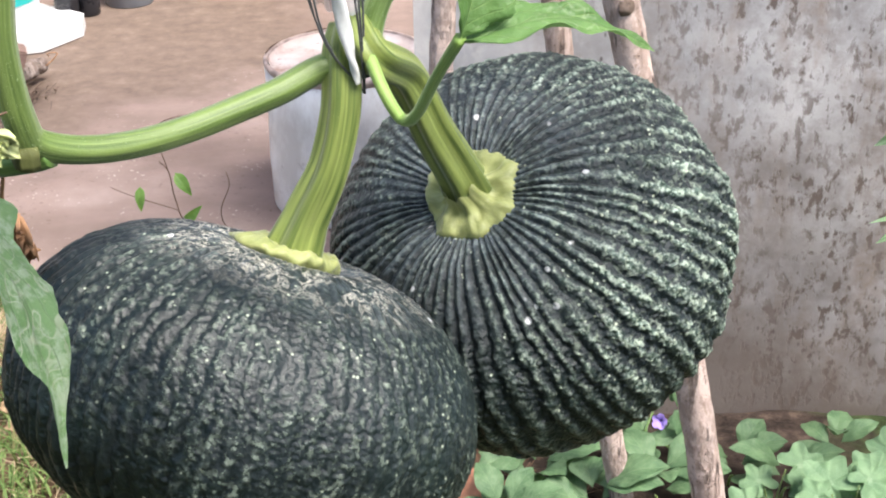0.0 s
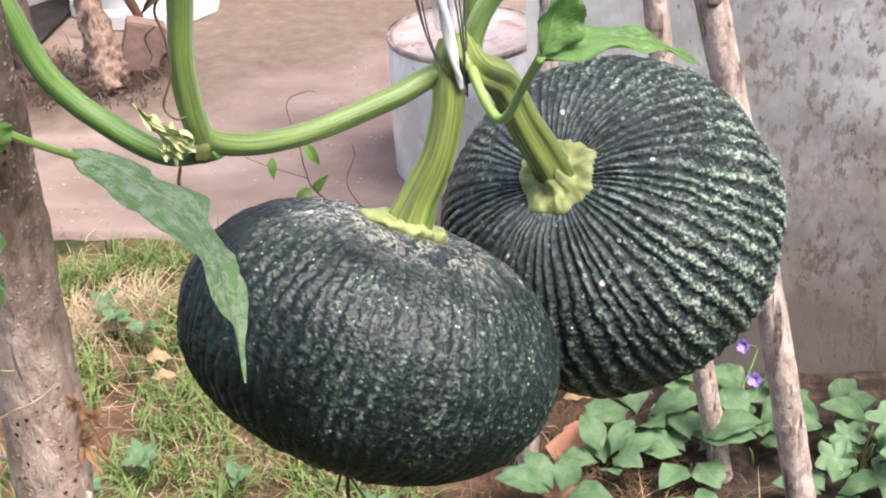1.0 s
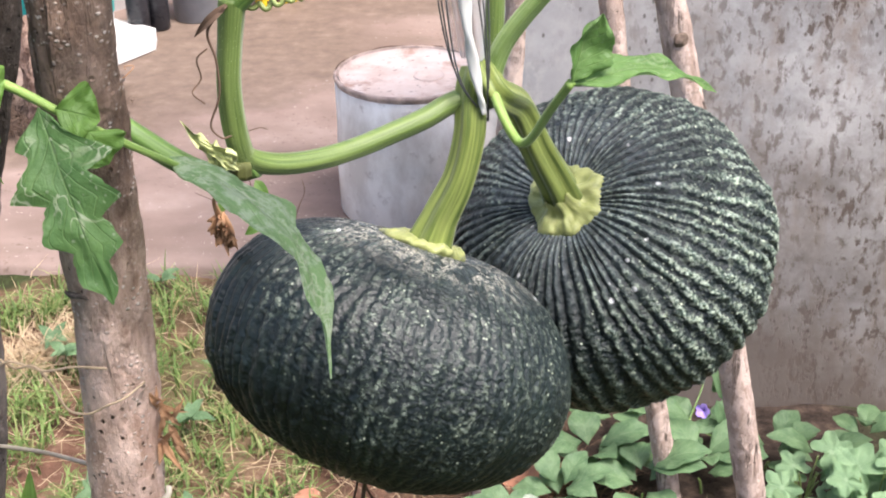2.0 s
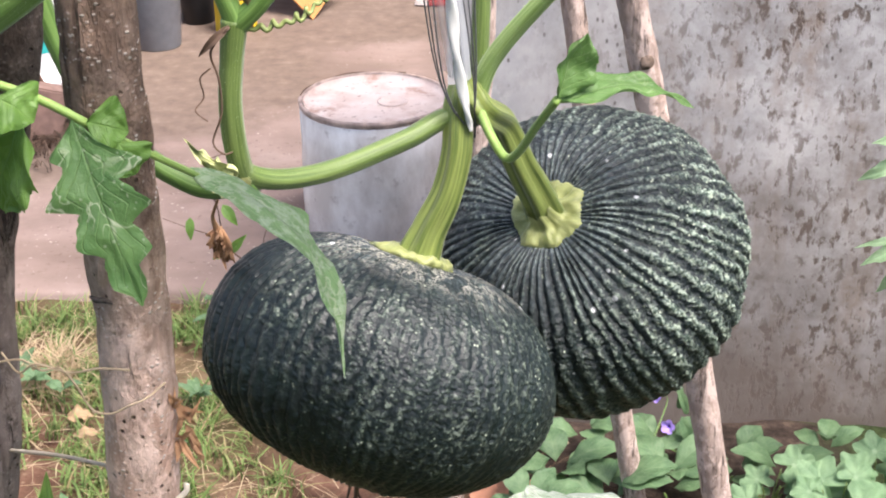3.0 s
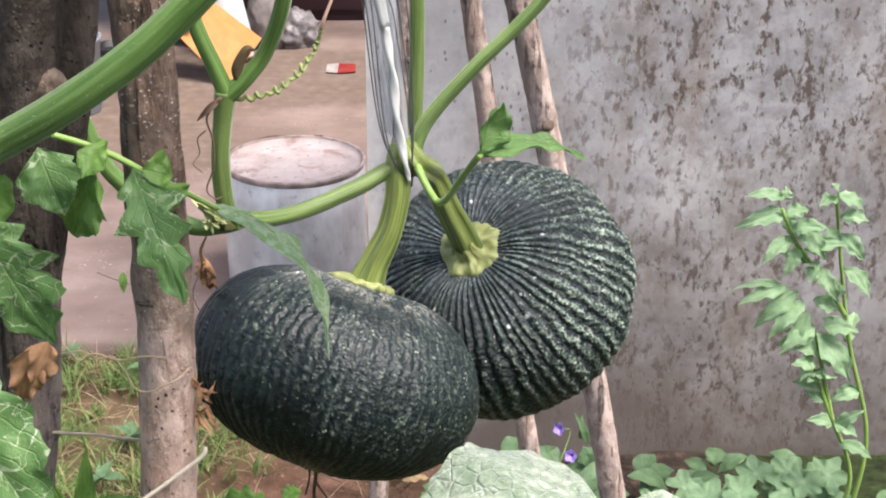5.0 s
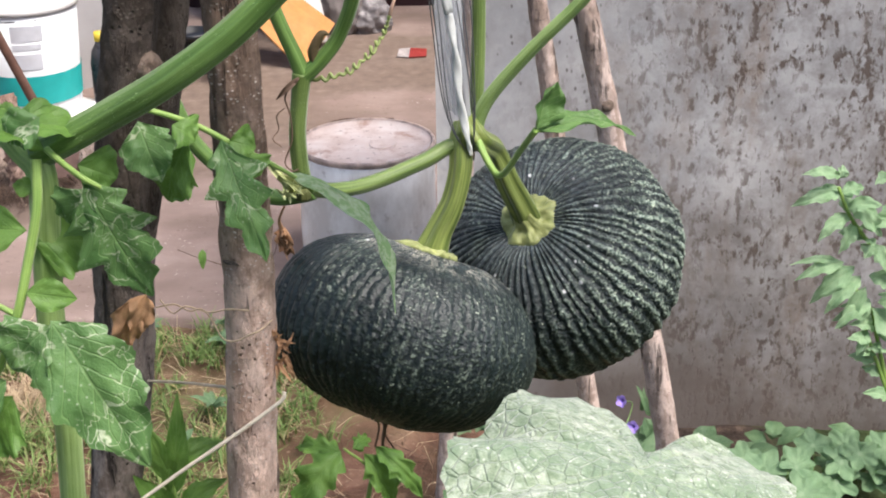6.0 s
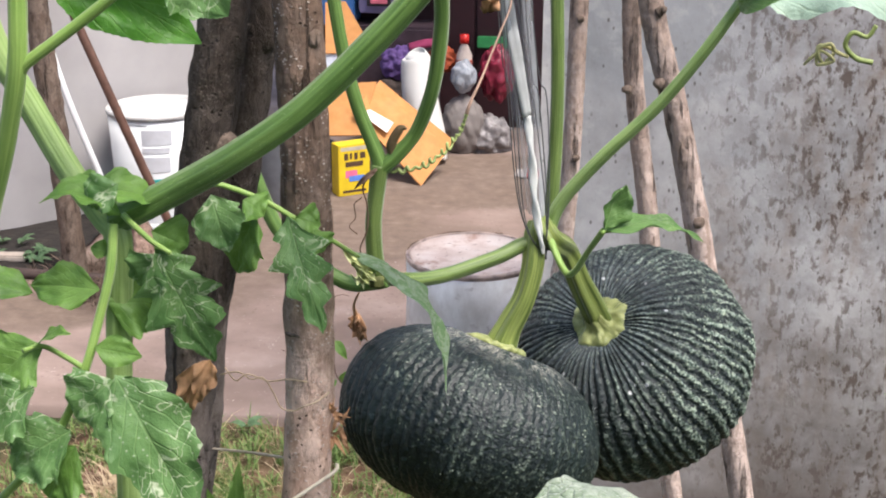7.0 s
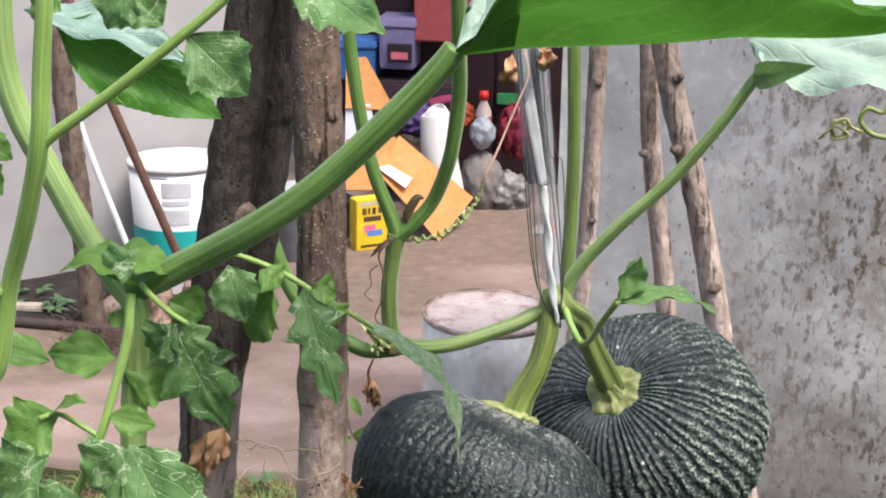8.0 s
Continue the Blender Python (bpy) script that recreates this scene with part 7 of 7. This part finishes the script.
    leaf((0.602, 0.845, 0.204), (0.639, 0.829, 0.242), 0.024, 27)

    rng = random.Random(12)
    for j in range(34):
        q = spline(stems[j % 4], 12)
        c = q[int(len(q) * rng.uniform(0.30, 0.98))]
        a = rng.uniform(0, 6.28)
        out = Vector((math.cos(a), math.sin(a) * 0.6, rng.uniform(-0.35, 0.35)))
        if c.z > 0.24:
            leaf(c, c + out * rng.uniform(0.035, 0.06), rng.uniform(0.022, 0.032), 200 + j)


tall_herb()


# ---- flowers, shards, small weeds ----
def trumpet(bm_at, face, size):
    """A five-petalled flower with a short tube."""
    z = Vector(face).normalized()
    x = z.orthogonal().normalized()
    y = z.cross(x)
    bm = bmesh.new()
    rings = []
    for r, h in ((0.10, -1.2), (0.14, -0.7), (0.24, -0.25), (0.55, 0.0), (1.0, 0.12)):
        row = []
        for k in range(40):
            a = 2 * math.pi * k / 40
            s = r * (1 - (0.22 if r > 0.5 else 0.0) * (0.5 - 0.5 * math.cos(5 * a)) ** 3)
            row.append(bm.verts.new(Vector(bm_at) + (x * math.cos(a) * s + y * math.sin(a) * s + z * (h + 0.1 * r * math.sin(a * 3 + 1))) * size))
        rings.append(row)
    for p, q in zip(rings, rings[1:]):
        for k in range(40):
            bm.faces.new((p[k], p[(k + 1) % 40], q[(k + 1) % 40], q[k]))
    return bm


M_PETAL = plain("purple_petal", (0.42, 0.29, 0.78), 0.6, 0.25, 120.0)
FL = thing("flower_stalk", "slender weed with violet trumpet flowers by the sticks", "flower", (0.195, 1.01, -0.02))
tops = ((0.204, 1.039, 0.089), (0.214, 0.950, 0.091), (0.251, 0.950, 0.047))
for j, (p, face) in enumerate(zip(tops, ((-0.6, -0.7, 0.3), (-0.4, -0.8, 0.3), (0.3, -0.8, 0.2)))):
    part("flower", trumpet(p, face, 0.0112), M_PETAL, FL, "violet flower")
    f = Vector(face).normalized()
    part("stalk", tube([(0.195 + 0.01 * j, 1.01, -0.02), (0.197 + 0.008 * j, 1.005, 0.02), Vector(p) - f * 0.035 - Vector((0, 0, 0.015)), Vector(p) - f * 0.013], [0.0018, 0.0014, 0.001], 7, 7), M_VINE, FL)
for j, (a, b, w) in enumerate((((0.241, 0.950, 0.111), (0.216, 0.950, 0.172), 0.014), ((0.244, 0.950, 0.069), (0.185, 0.950, 0.056), 0.022), ((0.232, 0.950, 0.111), (0.246, 0.950, 0.059), 0.020), ((0.228, 0.950, 0.121), (0.229, 0.950, 0.167), 0.012))):
    part("leaf", blade(a, b, w, (0.1, -0.7, 0.7), 0, 0, 0, 0.25, 0.12, 0.05, j + 80, 0.65, 18, 5), M_LEAF_WEED, FL)

SHARD = plain("broken_tile", (0.40, 0.185, 0.115), 0.85, 0.3, 35.0, 0.4)
for j, (c, sx, sy, rot, tl) in enumerate((((-0.044, 0.901, 0.000), 0.038, 0.030, 25, 28), ((0.008, 0.907, 0.000), 0.050, 0.018, 40, 35), ((-0.049, 0.799, 0.000), 0.026, 0.019, -10, 12), ((-0.036, 0.931, 0.000), 0.035, 0.02, 50, 15), ((-0.350, 0.846, 0.000), 0.02, 0.015, 10, 10))):
    rng = random.Random(j)
    bm = bmesh.new()
    ring = [Vector((sx * math.cos(a) * rng.uniform(0.75, 1.1), sy * math.sin(a) * rng.uniform(0.75, 1.1), 0)) for a in [2 * math.pi * k / 7 + rng.uniform(-0.25, 0.25) for k in range(7)]]
    m = Matrix.Translation(Vector(c) + Vector((0, 0, -0.004))) @ Euler((radians(tl), radians(-tl * 0.4), radians(rot))).to_matrix().to_4x4()
    lo = [bm.verts.new(m @ p) for p in ring]
    hi = [bm.verts.new(m @ (p * 0.95 + Vector((0, 0, 0.009)))) for p in ring]
    bm.faces.new(list(reversed(lo)))
    bm.faces.new(hi)
    for k in range(7):
        bm.faces.new((lo[k], lo[(k + 1) % 7], hi[(k + 1) % 7], hi[k]))
    alone("tile_shard", bm, SHARD, "broken reddish clay tile shard on the soil", "shard", c, "clay shards", smooth=False)


def yard_weed():
    foot = Vector((-0.412, 1.541, 0.000))
    ob = thing("weed", "spindly weed with a few small leaves at the slab edge", "weed", foot)
    part("stem", tube([foot, (-0.507, 1.460, 0.117), (-0.529, 1.460, 0.168), (-0.535, 1.460, 0.217), (-0.549, 1.460, 0.236)], [0.0016, 0.0012, 0.0008], 6, 7), M_TENDRIL_DRY, ob)
    part("stem", tube([foot, (-0.455, 1.460, 0.131), (-0.439, 1.460, 0.193), (-0.442, 1.460, 0.218)], [0.0009, 0.0006], 6, 7), M_TENDRIL_DRY, ob)
    part("stem", tube([(-0.525, 1.460, 0.149), (-0.595, 1.460, 0.173), (-0.634, 1.460, 0.190)], [0.0008, 0.0006], 6, 7), M_TENDRIL_DRY, ob)
    part("stem", tube([(-0.535, 1.460, 0.217), (-0.549, 1.460, 0.291), (-0.512, 1.460, 0.314), (-0.495, 1.460, 0.312)], [0.0008, 0.0006], 6, 7), M_TENDRIL_DRY, ob)
    for j, (a, b, w) in enumerate((((-0.525, 1.460, 0.217), (-0.499, 1.450, 0.180), 0.020), ((-0.585, 1.460, 0.192), (-0.585, 1.450, 0.151), 0.016), ((-0.517, 1.460, 0.124), (-0.484, 1.450, 0.163), 0.018), ((-0.522, 1.460, 0.130), (-0.549, 1.450, 0.113), 0.018), ((-0.480, 1.460, 0.063), (-0.508, 1.450, 0.087), 0.018))):
        part("leaf", blade(a, b, w, (0.1, -0.85, 0.5), 0, 0, 0, 0.3, 0.1, 0.05, j + 90, 0.6, 16, 5), M_LEAF if j < 4 else M_LEAF_DRY, ob)


yard_weed()


# ---- grass, straw and ground litter ----
def tufts(name, label, material, spots, count, height, width, seed, lean=0.7, flat=0.0, clump=1, yard=False):
    """Many narrow bent blades scattered round given spots (x, y, spread); clump: blades that grow from one crown."""
    rng = random.Random(seed)
    verts, faces = [], []
    for n in range(count):
        if n % clump == 0:
            sx, sy, spread = spots[rng.randrange(len(spots))]
            cx, cy, tall = rng.gauss(sx, spread), rng.gauss(sy, spread * 0.8), rng.uniform(0.6, 1.3)
        x, y = rng.gauss(cx, 0.009 * (clump > 1)), rng.gauss(cy, 0.009 * (clump > 1))
        if not yard and (y > 1.50 or (x > -0.13 and y > 1.14)):
            continue
        h = height * tall * rng.uniform(0.6, 1.15)
        a = rng.uniform(0, 6.283)
        d = Vector((math.cos(a), math.sin(a), 0))
        s = Vector((-d.y, d.x, 0)) * width * rng.uniform(0.6, 1.2) * 0.5
        ln = lean * rng.uniform(0.3, 1.3)
        p = Vector((x, y, -0.001 if yard else -0.02))
        i = len(verts)
        for u, wd in ((0.0, 1.0), (0.35, 0.95), (0.7, 0.7), (1.0, 0.08)):
            q = p + d * (h * ln * u * u) + Vector((0, 0, h * (u - 0.45 * ln * u * u) * (1 - flat) + 0.006 + flat * 0.02 * rng.random()))
            verts += [q - s * wd, q + s * wd]
        for k in range(3):
            faces.append((i + 2 * k, i + 2 * k + 1, i + 2 * k + 3, i + 2 * k + 2))
    me = bpy.data.meshes.new(name)
    me.from_pydata([tuple(v) for v in verts], [], faces)
    me.materials.append(material)
    me.polygons.foreach_set("use_smooth", [True] * len(me.polygons))
    tagged(new(name, me), label, "grass", kind="stuff")


LAWN = [(-0.60, 0.75, 0.10), (-0.50, 0.62, 0.10), (-0.72, 0.95, 0.10), (-0.78, 1.40, 0.07), (-0.62, 1.42, 0.06), (-0.95, 1.36, 0.08), (-0.42, 0.85, 0.08), (-0.55, 1.0, 0.08), (-0.85, 1.05, 0.10), (-0.40, 0.55, 0.10), (-0.68, 0.72, 0.10),
        (-0.30, 0.72, 0.06), (-0.45, 1.15, 0.07), (-0.5, 1.42, 0.05), (-0.36, 1.30, 0.05), (-0.72, 1.22, 0.06), (-1.05, 1.2, 0.12), (-0.25, 0.5, 0.1)]
tufts("grass", "thin green garden grass between the stakes", M_GRASS, LAWN, 7000, 0.050, 0.0034, 1, 0.95, 0.0, 12)
tufts("dry_grass", "dead straw-coloured grass lying on the soil", M_STRAW, LAWN + [(-0.2, 0.9, 0.12), (0.0, 0.7, 0.1), (-0.1, 0.55, 0.1)], 1400, 0.07, 0.0019, 2, 1.4, 0.75)
tufts("straw_heap", "small heap of bleached straw on the grass", M_STRAW, [(-0.86, 1.21, 0.032), (-0.82, 1.23, 0.028), (-0.79, 1.27, 0.022), (-0.89, 1.17, 0.03)], 800, 0.09, 0.0024, 3, 1.3, 0.35)
tufts("root_litter", "fine brown dead roots and litter on the soil", grass_blade("litter", (0.10, 0.060, 0.038), (0.17, 0.105, 0.068), (0.05, 0.032, 0.022)), [(-0.22, 0.62, 0.12), (-0.32, 0.72, 0.10), (-0.15, 0.75, 0.10), (0.0, 0.85, 0.07), (-0.1, 0.95, 0.06), (-0.38, 0.6, 0.1), (0.02, 0.75, 0.08)], 2600, 0.06, 0.0020, 4, 1.5, 0.8)

tufts("yard_litter", "dark rotten litter on the slab round the old timber", grass_blade("rot", (0.05, 0.035, 0.025), (0.12, 0.08, 0.06), (0.30, 0.22, 0.17)), [(*(-1.178, 2.206, 0.000)[:2], 0.07), (*(-1.295, 2.190, 0.000)[:2], 0.06), (*(-1.109, 2.306, 0.000)[:2], 0.045), (*(-1.387, 2.327, 0.000)[:2], 0.06)], 1500, 0.05, 0.0035, 8, 1.4, 0.5, 1, True)
rng = random.Random(77)
for j in range(23):
    if j < 16:
        sx, sy, sp = LAWN[j % len(LAWN)]
        x, y = rng.gauss(sx, sp), min(1.46, rng.gauss(sy, sp))
    else:
        x, y = rng.uniform(-1.72, -1.52), rng.uniform(2.38, 2.52)
    foot = Vector((x, y, -0.02))
    ob = thing("weed", "small green seedling in the soil", "weed", foot, "seedlings in the soil")
    n = rng.randint(4, 7)
    top = foot + Vector((0, 0, rng.uniform(0.02, 0.06)))
    stalked(ob, foot, top, 0.0012)
    for i in range(n):
        a = 2.4 * i + rng.uniform(-0.4, 0.4)
        out = Vector((math.cos(a), math.sin(a), rng.uniform(-0.1, 0.5)))
        part("leaf", blade(top, top + out * rng.uniform(0.022, 0.045), rng.uniform(0.012, 0.02), Vector((0, -0.3, 1)) - out * 0.2, 0, 0, 0, 0.25, 0.15, 0.05, j * 9 + i, 0.6, 14, 4), M_LEAF_WEED, ob)
for j, (c, w) in enumerate((((-0.685, 1.042, 0.000), 0.022), ((-0.710, 1.094, 0.000), 0.03), ((-0.037, 1.017, 0.000), 0.02))):
    c = Vector(c)
    alone("fallen_leaf", blade(c + Vector((-0.022, 0, 0.004)), c + Vector((0.024, 0.004, 0.006)), w, (0, -0.3, 1), 0, 0, 0, 0.2, 0.15, 0.15, j + 200, 0.6, 18, 6), plain("yellow_leaf", (0.34, 0.235, 0.13), 0.8, 0.3, 60.0), "fallen yellow-brown leaf on the grass", "leaf", c)
